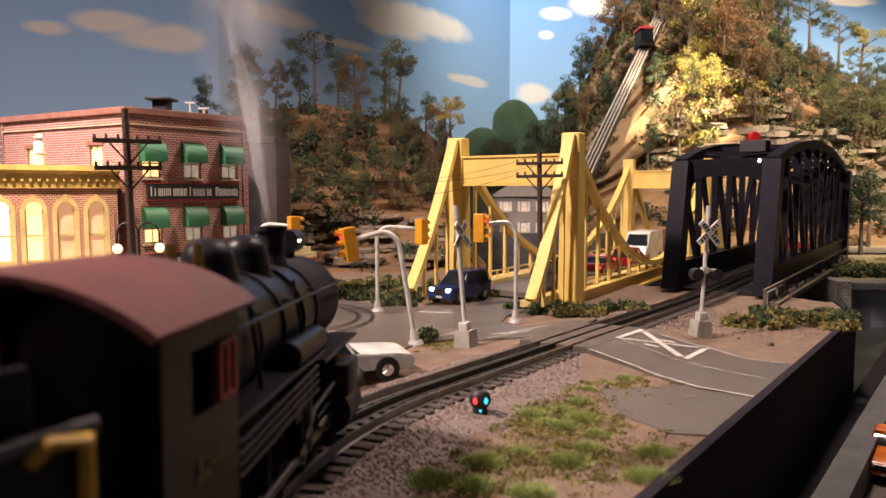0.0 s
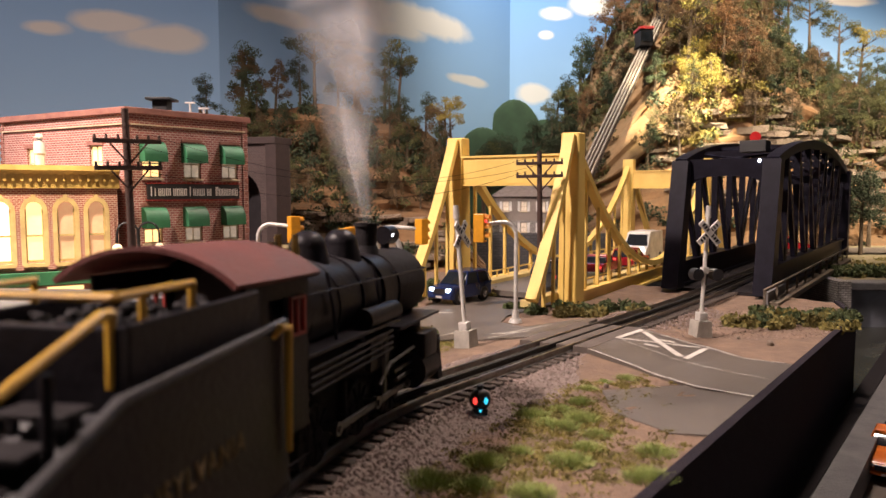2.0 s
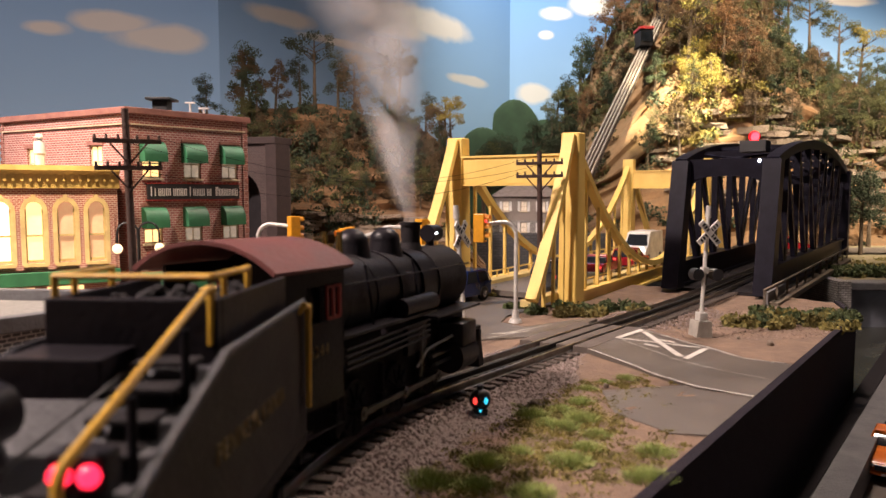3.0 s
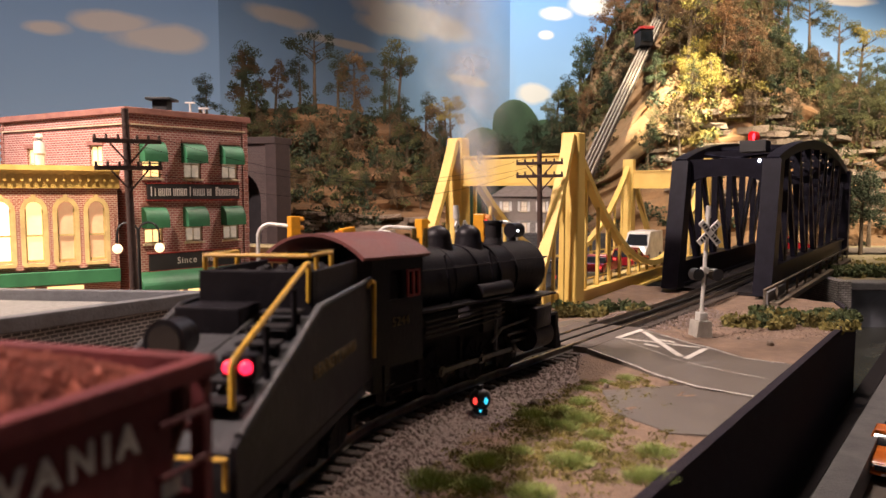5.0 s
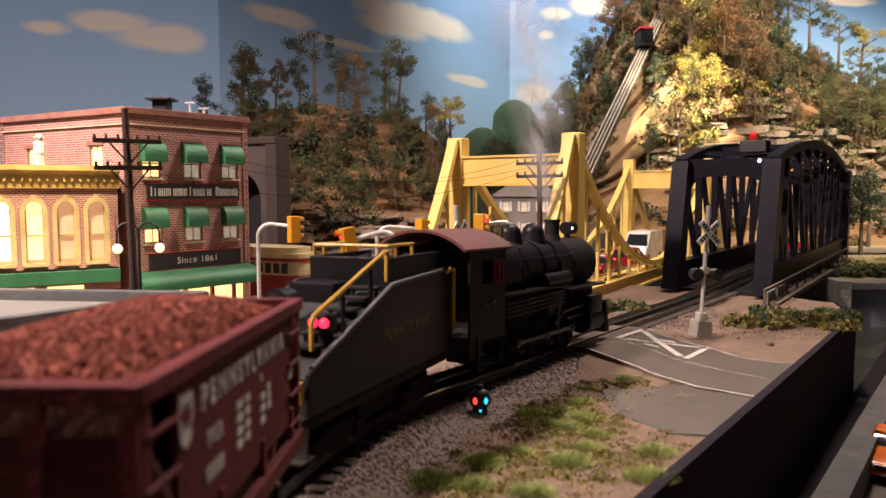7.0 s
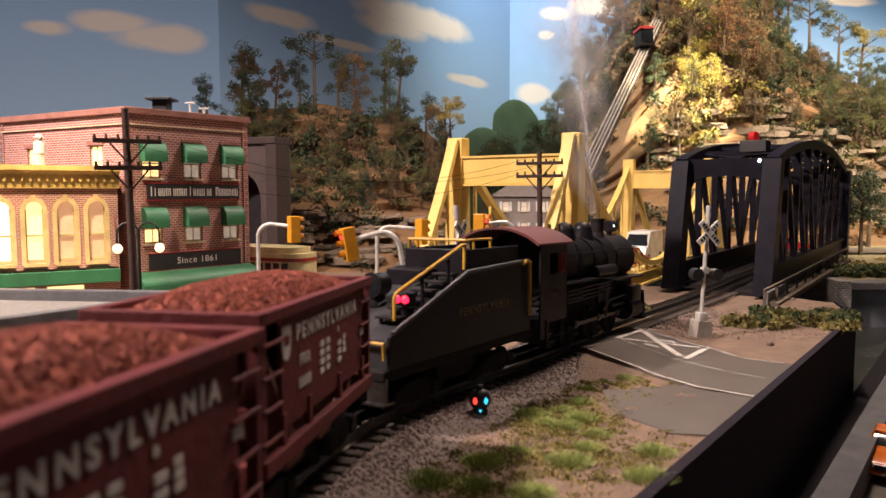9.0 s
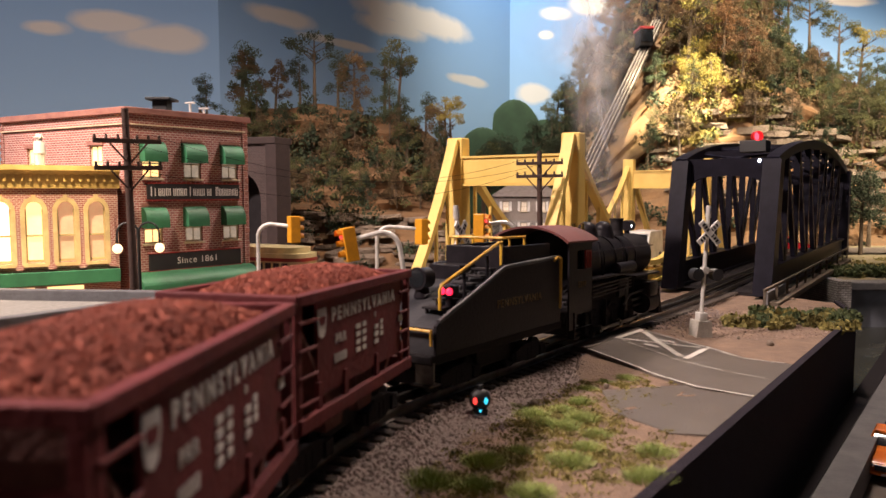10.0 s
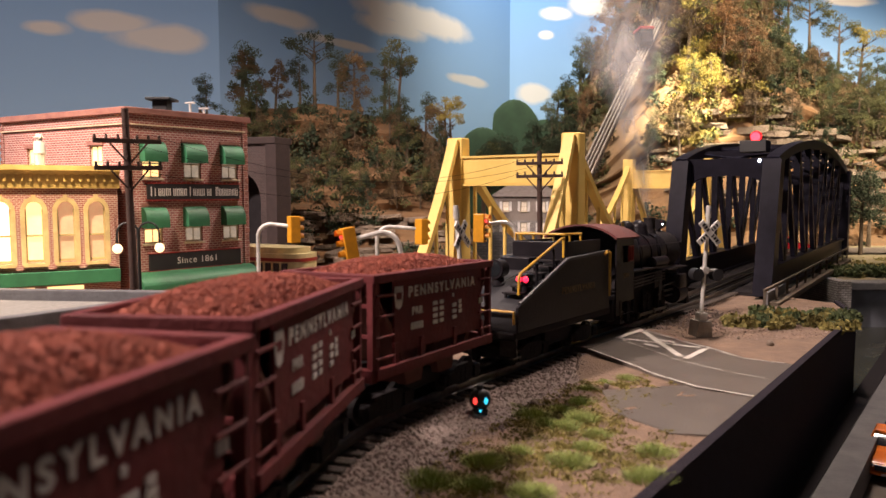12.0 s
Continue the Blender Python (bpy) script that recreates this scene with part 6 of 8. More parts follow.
def mesh_rock(bm):
    me = bpy.data.meshes.new("rock_ledge")
    bm.to_mesh(me)
    bm.free()
    me.materials.append(ROCK)
    return me


build_ledges()


def build_incline():
    t = thing("inclined_railway", "steep double-track inclined railway on the mountain", "railway")
    d = INC_B - INC_A
    u = d.normalized()
    side = Vector((d.y, -d.x, 0)).normalized()
    up = side.cross(u)
    a, b = INC_A - u * 0.04, INC_B + u * 0.30
    for off in (-0.016, -0.005, 0.005, 0.016):
        bm = bmesh.new()
        for e, z in ((off, 0.003),):
            p, q = a + side * e + up * z, b + side * e + up * z
            vs = [bm.verts.new(c + side * sx * 0.0022 + up * sz * 0.003) for c in (p, q) for sx, sz in ((-1, -1), (1, -1), (1, 1), (-1, 1))]
            for f in ((0, 1, 5, 4), (1, 2, 6, 5), (2, 3, 7, 6), (3, 0, 4, 7)):
                bm.faces.new([vs[i] for i in f])
        part("rail", bm, INCLINE_RAIL, t)
    bm = bmesh.new()
    vs = [bm.verts.new(c + side * s * 0.022 - up * 0.004) for c in (a, b) for s in (-1, 1)]
    bm.faces.new((vs[0], vs[1], vs[3], vs[2]))
    part("track_bed", bm, TIE, t)
    tie = None
    n = 62
    for k in range(n):
        c = a + (b - a) * k / n
        m = Matrix((side.to_4d(), u.to_4d(), up.to_4d(), (0, 0, 0, 1))).transposed()
        for i in range(3):
            m[3][i] = 0
        m.translation = c
        if tie is None:
            bm = bmesh.new()
            box(bm, -0.021, 0.021, -0.0028, 0.0028, -0.003, 0.001)
            tie = part("sleeper", bm, TIE_PALE, t)
            tie.matrix_basis = m
        else:
            o = new("sleeper", tie.data)
            o.parent, o.matrix_basis = t, m
    car = thing("incline_car", "red and black inclined railway car on its track", "railcar")
    bm = bmesh.new()
    c = INC_B + Vector((0.0, 0.0, 0.03))
    box(bm, c.x - 0.022, c.x + 0.022, c.y - 0.03, c.y + 0.05, c.z - 0.02, c.z + 0.035, bevel=0.002)
    part("car_body", bm, BLACK_DULL, car)
    bm = bmesh.new()
    box(bm, c.x - 0.025, c.x + 0.025, c.y - 0.034, c.y + 0.054, c.z + 0.035, c.z + 0.045, bevel=0.002)
    part("car_roof", bm, RED_BRIGHT, car)
    bm = bmesh.new()
    box(bm, c.x - 0.020, c.x + 0.020, c.y - 0.032, c.y - 0.0295, c.z - 0.005, c.z + 0.028)
    part("car_window", bm, DARK_GLASS, car)


INCLINE_RAIL = mat("dull_incline_rail", (0.44, 0.37, 0.30), 0.5, second=(0.26, 0.21, 0.17), scale=60)
TIE_PALE = mat("weathered_sleeper", (0.10, 0.07, 0.05), 0.9, scale=90, bump=0.4, island=0.3)
RED_BRIGHT = mat("bright_red_paint", (0.45, 0.03, 0.03), 0.4)
build_incline()

# painted far hills low on the backdrop
FAR_GREEN = mat("far_hill_green", (0.022, 0.052, 0.022), 0.9, scale=14)
for cx, cy, rx, rz, top in ((0.285, 2.86, 0.15, 0.34, 0.485), (0.41, 2.90, 0.12, 0.26, 0.41), (0.15, 2.70, 0.12, 0.2, 0.36)):
    bm = bmesh.new()
    ball(bm, (cx, cy, top - rz), 1.0, 32, 20, (rx, 0.02, rz))
    tagged(part("backdrop", bm, FAR_GREEN, None, "", True), "smooth dark green distant hill", "hill", "", "structure")
# dark block wall behind the bridge
bm = bmesh.new()
box(bm, 0.04, 0.40, 1.66, 1.69, -0.10, 0.018)
uv_box(tagged(part("block_wall", bm, brick_mat("dark_block", (0.075, 0.072, 0.075), (0.045, 0.045, 0.05), (0.03, 0.03, 0.03), 40)), "dark block retaining wall below the house", "wall", "", "structure"))
bm = bmesh.new()
box(bm, -0.10, 0.55, 1.69, 2.3, -0.10, -0.004)
tagged(part("house_terrace", bm, HILL_EARTH), "earth terrace under the house", "ground", "", "structure")
# dark timber station at the head of the incline
head = thing("incline_station", "dark timber station at the top of the incline", "station")
for b, m, n in (((0.80, 1.02, 2.66, 2.90, 0.70, 0.96), BLACK_DULL, "station_wall"), ((0.77, 1.05, 2.62, 2.92, 0.96, 0.985), TIE, "station_roof"), ((0.86, 0.96, 2.655, 2.662, 0.74, 0.88), SIGN_BLACK, "station_door")):
    bm = bmesh.new()
    box(bm, *b, bevel=0.002)
    part(n, bm, m, head)


# ---- the street and the trackside ----
def track_gap(x, y):
    """Distance of a table point from the main track's centre line past the curve."""
    x0, y0, h = rail_point(ARC)
    return abs((x - x0) * math.sin(h) - (y - y0) * math.cos(h))


def road_z(x, y):
    return -0.0012 - 0.0090 * min(1.0, max(0.0, (track_gap(x, y) - 0.036) / 0.06))


def paved(name, poly, label, dz=0.0, material=ROAD):
    bm = bmesh.new()
    f = bm.faces.new([bm.verts.new((x, y, 0)) for x, y in poly])
    bmesh.ops.triangulate(bm, faces=[f])
    for _ in range(4):
        long_ = [e for e in bm.edges if e.calc_length() > 0.025]
        if long_:
            bmesh.ops.subdivide_edges(bm, edges=long_, cuts=1)
            bmesh.ops.triangulate(bm, faces=bm.faces[:])
    for v in bm.verts:
        v.co = table(v.co.x, v.co.y, road_z(v.co.x, v.co.y) + dz)
    # the slab's edge goes down into the earth
    rim = bmesh.ops.extrude_edge_only(bm, edges=[e for e in bm.edges if e.is_boundary])
    for v in rim["geom"]:
        if isinstance(v, bmesh.types.BMVert):
            v.co.z -= 0.010
    bmesh.ops.recalc_face_normals(bm, faces=bm.faces[:])
    tagged(part(name, bm, material), label, "road", "", "structure")


paved("road", [(0.1225, 0.596), (0.1545, 0.5550), (0.1815, 0.4985), (0.2150, 0.4768), (0.2890, 0.5755), (0.2600, 0.6020), (0.2480, 0.6510), (0.2000, 0.6990), (0.1955, 0.6980)], "grey road with faded white markings")
paved("pavement", [(0.112, 0.490), (0.150, 0.505), (0.178, 0.509), (0.2150, 0.477), (0.152, 0.394), (0.130, 0.398), (0.108, 0.44)], "worn grey lot beside the road", -0.001)
paved("road", [(0.100, 0.648), (0.045, 0.676), (0.012, 0.692), (-0.024, 0.674), (-0.052, 0.60), (-0.085, 0.53), (-0.19, 0.585), (-0.23, 0.75), (-0.27, 0.92), (-0.15, 1.0), (-0.075, 0.945), (-0.035, 0.915), (-0.012, 0.96), (0.035, 1.055), (0.160, 0.965), (0.125, 0.925), (0.078, 0.85), (0.066, 0.80), (0.090, 0.760), (0.140, 0.775), (0.168, 0.765)], "grey street junction with faded markings")


def mark(a, b, w=0.0035, n=6, material=ROAD_LINE):
    a, b = Vector((*a, 0)), Vector((*b, 0))
    d = (b - a).normalized()
    q = Vector((-d.y, d.x, 0)) * w / 2
    bm = bmesh.new()
    rows = []
    for k in range(n + 1):
        p = a + (b - a) * k / n
        rows.append([bm.verts.new(table(c.x, c.y, road_z(c.x, c.y) + 0.0005)) for c in (p + q, p - q)])
    for r, s in zip(rows[:-1], rows[1:]):
        bm.faces.new((r[0], s[0], s[1], r[1]))
    tagged(part("road_marking", bm, material), "faded white road marking", "marking", "", "structure")


for a, b, w in (((0.1962, 0.684), (0.2054, 0.604), 0.0075), ((0.162, 0.6456), (0.2377, 0.646), 0.0040), ((0.1603, 0.6456), (0.1964, 0.6925), 0.0050), ((0.2065, 0.596), (0.2404, 0.6406), 0.0055), ((0.1824, 0.6352), (0.1933, 0.629), 0.006), ((0.202, 0.6575), (0.2169, 0.6544), 0.006),
                ((0.1245, 0.593), (0.1554, 0.5557), 0.002), ((0.1554, 0.5557), (0.1821, 0.4995), 0.002), ((0.1821, 0.4995), (0.2109, 0.4736), 0.002), ((0.1964, 0.6925), (0.2439, 0.6487), 0.0016), ((0.2439, 0.6487), (0.2565, 0.5982), 0.0016), ((0.2565, 0.5982), (0.2825, 0.578), 0.0016), ((0.1631, 0.6398), (0.1926, 0.6022), 0.0011), ((0.1926, 0.6022), (0.218, 0.5549), 0.0011), ((0.218, 0.5549), (0.2435, 0.5227), 0.0011),
                ((-0.004, 0.706), (0.026, 0.742), 0.004), ((0.044, 0.682), (0.090, 0.710), 0.004), ((0.058, 0.706), (0.114, 0.744), 0.005), ((-0.030, 0.880), (0.012, 0.870), 0.006), ((0.05, 0.72), (0.085, 0.70), 0.003)):
    mark(a, b, w)


def build_crossing():
    t = thing("grade_crossing", "dark timber grade crossing panels between the rails", "crossing")
    for d0, d1 in ((-0.034, -0.0185), (-0.0135, -0.0024), (0.0024, 0.0135), (0.0185, 0.034)):
        bm = bmesh.new()
        n = 8
        rows = []
        for k in range(n + 1):
            s = 0.437 + 0.128 * k / n
            rows.append([bm.verts.new(on_track(s, d, z)) for d, z in ((d0, -0.006), (d0, -0.0010), (d1, -0.0010), (d1, -0.006))])
        for a, b in zip(rows[:-1], rows[1:]):
            for i in range(3):
                bm.faces.new((a[i], a[i + 1], b[i + 1], b[i]))
        bm.faces.new(rows[0])
        bm.faces.new(rows[-1][::-1])
        part("crossing_panel", bm, CROSSING, t)


build_crossing()


def build_tram_rails():
    t = thing("tram_track", "dark curved tram rails sunk in the street", "track")
    for r in (0.095, 0.112):
        bm = bmesh.new()
        rows = []
        for k in range(25):
            a = math.radians(-70 + 130 * k / 24)
            rows.append([bm.verts.new(table(-0.195 + q * math.cos(a), 0.82 + q * 1.25 * math.sin(a), -0.0082)) for q in (r - 0.0016, r + 0.0016)])
        for x, y in zip(rows[:-1], rows[1:]):
            bm.faces.new((x[0], x[1], y[1], y[0]))
        part("rail", bm, RAIL_DARK, t)


build_tram_rails()


def octa(verts, faces, c, r, rnd):
    k = len(verts)
    q = Euler([rnd.uniform(0, 6) for _ in range(3)]).to_matrix()
    for p in ((1, 0, 0), (-1, 0, 0), (0, 1, 0), (0, -1, 0), (0, 0, 1), (0, 0, -1)):
        verts.append(c + q @ (Vector(p) * r * rnd.uniform(0.7, 1.2)))
    for f in ((0, 2, 4), (2, 1, 4), (1, 3, 4), (3, 0, 4), (2, 0, 5), (1, 2, 5), (3, 1, 5), (0, 3, 5)):
        faces.append(tuple(k + i for i in f))


def build_ballast():
    rnd = random.Random(12)
    verts, faces = [], []
    for _ in range(15000):
        s = rnd.uniform(-0.16, 0.44) if rnd.random() < 0.85 else rnd.uniform(0.60, 0.80)
        d = rnd.uniform(-0.05, 0.072)
        if abs(d) < 0.030 and rnd.random() < 0.4:
            continue
        z = -0.0066 if abs(d) < 0.036 else -0.0066 - 0.0055 * min(1, (abs(d) - 0.036) / 0.026)
        octa(verts, faces, on_track(s, d, z), rnd.uniform(0.0006, 0.0016), rnd)
    ob = new("ballast_stones", mesh_of("ballast_stones", verts, faces, PEBBLE))
    tagged(ob, "loose grey-brown ballast stones", "ballast", "", "stuff")
    verts, faces = [], []
    for _ in range(3500):
        y = rnd.uniform(0.24, 0.80)
        x = rnd.uniform(-0.02, lip(y) - 0.004)
        if track_gap(x, y) < 0.06 or (x > 0.10 and 0.385 < y < 0.76 and x - 0.11 > (y - 0.76) * -0.35 - 0.10 and y < 0.73 and (y > 0.47 or x > 0.105)):
            continue
        octa(verts, faces, table(x, y, ground_z(x, y)), rnd.uniform(0.0003, 0.0009), rnd)
    for _ in range(5000):
        y = rnd.uniform(0.70, 0.93)
        x = rnd.uniform(0.0, lip(y) - 0.004)
        if track_gap(x, y) > 0.055 and x > 0.14 + (y - 0.70) * 0.6:
            octa(verts, faces, table(x, y, ground_z(x, y)), rnd.uniform(0.0006, 0.0016), rnd)
    ob = new("gravel", mesh_of("gravel", verts, faces, PEBBLE_BROWN))
    tagged(ob, "fine brown gravel on the ground", "gravel", "", "stuff")


PEBBLE_BROWN = mat("brown_gravel", (0.34, 0.25, 0.20), 0.95, second=(0.19, 0.13, 0.10), scale=200, island=0.5)
build_ballast()

TUFTS = [(0.021, 0.352, 1.1), (-0.007, 0.326, 1.2), (0.064, 0.352, 1.1), (0.098, 0.330, 1.1), (0.056, 0.436, 1.0), (0.085, 0.428, 1.0), (0.112, 0.366, 1.0), (0.087, 0.396, 0.8), (0.103, 0.500, 0.7), (0.139, 0.532, 0.8), (0.040, 0.368, 0.7),
         (0.014, 0.322, 0.9), (0.040, 0.312, 1.0), (0.072, 0.412, 0.9), (0.092, 0.466, 0.8), (0.078, 0.374, 0.8), (0.062, 0.418, 0.8), (0.046, 0.452, 0.7), (0.076, 0.446, 0.8), (0.120, 0.520, 0.6), (0.016, 0.664, 0.5), (0.035, 0.655, 0.5), (0.005, 0.668, 0.4), (0.028, 0.668, 0.5)]


def build_grass():
    rnd = random.Random(77)
    verts, faces = [], []
    for x, y, k in TUFTS:
        for _ in range(int(800 * k)):
            a, r = rnd.uniform(0, math.tau), 0.0098 * k * rnd.random() ** 0.6
            bx, by = x + r * math.cos(a), y + r * math.sin(a)
            b = table(bx, by, -0.0125)
            hgt = 0.0058 * k * rnd.uniform(0.5, 1.15) * (1.1 - 0.6 * r / (0.0098 * k))
            tip = b + Vector((math.cos(a) * r * 0.35 + rnd.uniform(-0.0018, 0.0018), math.sin(a) * r * 0.35 + rnd.uniform(-0.0018, 0.0018), hgt))
            w = Vector((rnd.uniform(-1, 1), rnd.uniform(-1, 1), 0)).normalized() * 0.00028
            n = len(verts)
            verts.extend((b - w, b + w, tip))
            faces.append((n, n + 1, n + 2))
    tagged(new("grass", mesh_of("grass", verts, faces, GRASS)), "tufts of pale green static grass", "grass", "", "stuff")
    verts, faces = [], []
    for x, y, k in TUFTS:
        for _ in range(36):
            c = table(x + rnd.gauss(0, 0.017), y + rnd.gauss(0, 0.020), -0.0118)
            if c.x < lip(c.y) - 0.006:
                leaf_cloud(verts, faces, c, rnd.uniform(0.003, 0.008), 34, 0.0007, rnd, 0.22)
    tagged(new("moss", mesh_of("moss", verts, faces, MOSS)), "yellow-green moss and turf flock", "moss", "", "stuff")


MOSS = mat("turf_flock", (0.27, 0.225, 0.062), 0.95, second=(0.15, 0.13, 0.04), scale=60, island=0.4)
build_grass()


def shrubs(name, label, spots, leaf, seed, size=0.0022, per=90):
    rnd = random.Random(seed)
    verts, faces = [], []
    for x, y, r, n in spots:
        for _ in range(n):
            c = table(x + rnd.gauss(0, r), y + rnd.gauss(0, r * 0.6), -0.012)
            q = rnd.uniform(0.005, 0.012)
            leaf_cloud(verts, faces, c + Vector((0, 0, q * 0.5)), q, per, size, rnd)
    tagged(new(name, mesh_of(name, verts, faces, leaf)), label, "bushes", "", "stuff")


shrubs("shrubs", "dark green shrubs beside the track and bridge", [(0.205, 0.90, 0.022, 14), (0.165, 0.885, 0.018, 7), (0.23, 0.885, 0.015, 7), (0.10, 0.92, 0.014, 7), (0.125, 0.875, 0.008, 3), (-0.075, 0.97, 0.022, 13), (-0.03, 0.985, 0.016, 8), (-0.11, 1.02, 0.03, 14), (-0.10, 1.09, 0.04, 26), (-0.03, 1.09, 0.028, 16), (-0.16, 1.06, 0.03, 14), (-0.19, 1.14, 0.04, 18), (-0.06, 1.17, 0.05, 20), (0.42, 0.80, 0.018, 9), (0.37, 0.80, 0.022, 11), (0.40, 0.86, 0.02, 8), (0.44, 0.84, 0.012, 5), (-0.02, 0.688, 0.006, 3), (-0.012, 0.690, 0.005, 2)], BUSH, 41)
shrubs("shrubs", "olive and yellow ground shrubs", [(0.20, 0.865, 0.025, 8), (0.16, 0.865, 0.015, 4), (0.37, 0.77, 0.03, 10), (0.40, 0.83, 0.03, 8), (0.33, 0.78, 0.012, 3), (-0.09, 1.04, 0.06, 26), (-0.14, 1.12, 0.05, 22), (0.0, 1.05, 0.02, 4), (0.43, 0.78, 0.015, 5)], MOSS, 42)
shrubs("edge_weeds", "dark weeds hanging over the fascia edge", [(0.438, 0.775, 0.006, 6), (0.452, 0.79, 0.006, 5), (0.478, 0.83, 0.008, 5)], BUSH, 43)


def build_street_pole(p, z0, z1, arms, turn, lean=0.0, label="dark brown wooden telegraph pole with crossarms"):
    t = thing("telegraph_pole", label, "utility pole", "telegraph poles")
    t.matrix_world = Matrix.Translation((p[0], p[1], z0)) @ pose(0, 0, 0, 0, lean, turn)
    hgt = z1 - z0
    bm = bmesh.new()
    cyl(bm, (0, 0, -0.004), (0, 0, hgt), 0.0040, 0.0030, n=12)
    part("post", bm, POLE_WOOD, t, smooth=True)
    for z, ln in arms:
        bm = bmesh.new()
        box(bm, -ln, ln, -0.0055, -0.003, z - z0 - 0.002, z - z0 + 0.002, bevel=0.0003)
        a = part("crossarm", bm, POLE_WOOD, t)
        for u in (-0.95, -0.62, -0.28, 0.28, 0.62, 0.95):
            bm = bmesh.new()
            cyl(bm, (u * ln, -0.0042, z - z0 + 0.002), (u * ln, -0.0042, z - z0 + 0.0055), 0.0013, 0.0010, n=8)
            part("insulator", bm, POLE_WOOD, a)
        for s in (-1, 1):
            bm = bmesh.new()
            cyl(bm, (s * ln * 0.55, -0.0062, z - z0 - 0.002), (0, -0.0052, z - z0 - 0.020), 0.0008, n=6)
            part("brace", bm, POLE_WOOD, a)
    return t


build_street_pole((0.124, 0.890), -0.036, 0.166, [(0.151, 0.029), (0.135, 0.029)], -6, -1.0)
build_street_pole((-0.272, 0.620), -0.030, 0.187, [(0.159, 0.028), (0.136, 0.028)], 40, -1.0)


def wires():
    t = thing("telegraph_wires", "thin sagging telegraph wires between the poles", "wires")
    for za, zb, off in ((0.152, 0.159, -0.02), (0.152, 0.159, 0.02), (0.136, 0.138, -0.02)):
        a, b = Vector((0.124 + off, 0.886, za + 0.005)), Vector((-0.272 + off, 0.616, zb + 0.005))
        pts = [a + (b - a) * k / 14 - Vector((0, 0, 0.035 * (1 - (k / 7 - 1) ** 2))) for k in range(15)]
        bm = bmesh.new()
        rows = [[bm.verts.new(p + Vector((0.0, 0.00022 * math.cos(q), 0.00022 * math.sin(q)))) for q in (0, 2.1, 4.2)] for p in pts]
        for r, w in zip(rows[:-1], rows[1:]):
            for i in range(3):
                bm.faces.new((r[i], r[(i + 1) % 3], w[(i + 1) % 3], w[i]))
        part("wire", bm, BLACK_DULL, t)


wires()


def traffic_signal(p, turn, arm, hgt, lit, head_turn, lean=0.0):
    """head_turn: the way the lamps face, in degrees from the arm."""
    t = thing("traffic_signal", "yellow traffic signal on a curved grey mast arm", "traffic light", "traffic signals at the junction")
    base = table(p[0], p[1], road_z(*p) - 0.001)
    t.matrix_world = Matrix.Translation(base) @ pose(0, 0, 0, 0, 0, turn) @ pose(0, 0, 0, 0, lean, 0)
    bm = bmesh.new()
    cyl(bm, (0, 0, 0), (0, 0, 0.004), 0.008, 0.0065, n=12)
    cyl(bm, (0, 0, 0.004), (0, 0, 0.014), 0.0045, 0.0036, n=10)
    part("base", bm, GALV, t)
    bm = bmesh.new()
    r = 0.016
    pts = [(0, 0, 0.008), (0, 0, hgt - r)] + [(r - r * math.cos(a), 0, hgt - r + r * math.sin(a)) for a in [math.pi / 2 * k / 6 for k in range(1, 7)]] + [(arm, 0, hgt - 0.003)]
    tube(bm, pts, 0.0024, 10)
    part("mast", bm, GALV, t, smooth=True)
    bm = bmesh.new()
    m = Matrix.Translation((arm, 0, hgt - 0.006)) @ pose(0, 0, 0, 0, 0, head_turn)
    box(bm, -0.0062, 0.0062, -0.0062, 0.0062, -0.0165, 0.0155, bevel=0.001)
    bmesh.ops.transform(bm, matrix=m, verts=bm.verts)
    head = part("signal_head", bm, SIGNAL_YELLOW, t, "yellow three-lamp signal head")
    for side in (0,):
        f = m
        for k, z in enumerate((0.010, 0.0, -0.010)):
            bm = bmesh.new()
            cyl(bm, (0, -0.0060, z), (0, -0.0074, z), 0.0042, n=14)
            bmesh.ops.transform(bm, matrix=f, verts=bm.verts)
            on = k == lit
            part("lens", bm, (RED_SIG if k == 0 else GREEN_LAMP if k == 2 else AMBER_OFF) if on else LENS_OFF, head)
            bm = bmesh.new()
            for a in range(9):
                t0, t1 = math.radians(-10 + 200 * a / 9), math.radians(-10 + 200 * (a + 1) / 9)
                v = [bm.verts.new((0.0047 * math.cos(q), y, z + 0.0047 * math.sin(q))) for q, y in ((t0, -0.0062), (t1, -0.0062), (t1, -0.0115), (t0, -0.0115))]
                bm.faces.new(v)
            bmesh.ops.solidify(bm, geom=bm.faces[:], thickness=0.0004)
            bmesh.ops.transform(bm, matrix=f, verts=bm.verts)
            part("visor", bm, SIGNAL_YELLOW, head)
    return t


LENS_OFF = mat("dark_lens", (0.05, 0.03, 0.02), 0.3)
AMBER_OFF = mat("amber_lens", (0.3, 0.15, 0.02), 0.3)
RED_SIG = mat("red_signal_lens", (0.5, 0.02, 0.02), 0.3, glow=(1.0, 0.05, 0.04), power=1.8)
traffic_signal((-0.026, 0.668), 185, 0.046, 0.111, 0, 110, 9)
traffic_signal((-0.083, 0.890), 0, 0.056, 0.108, 1, 140)
traffic_signal((0.083, 0.803), 190, 0.042, 0.115, 0, -120)
traffic_signal((-0.222, 0.850), -5, 0.044, 0.112, 1, 130)


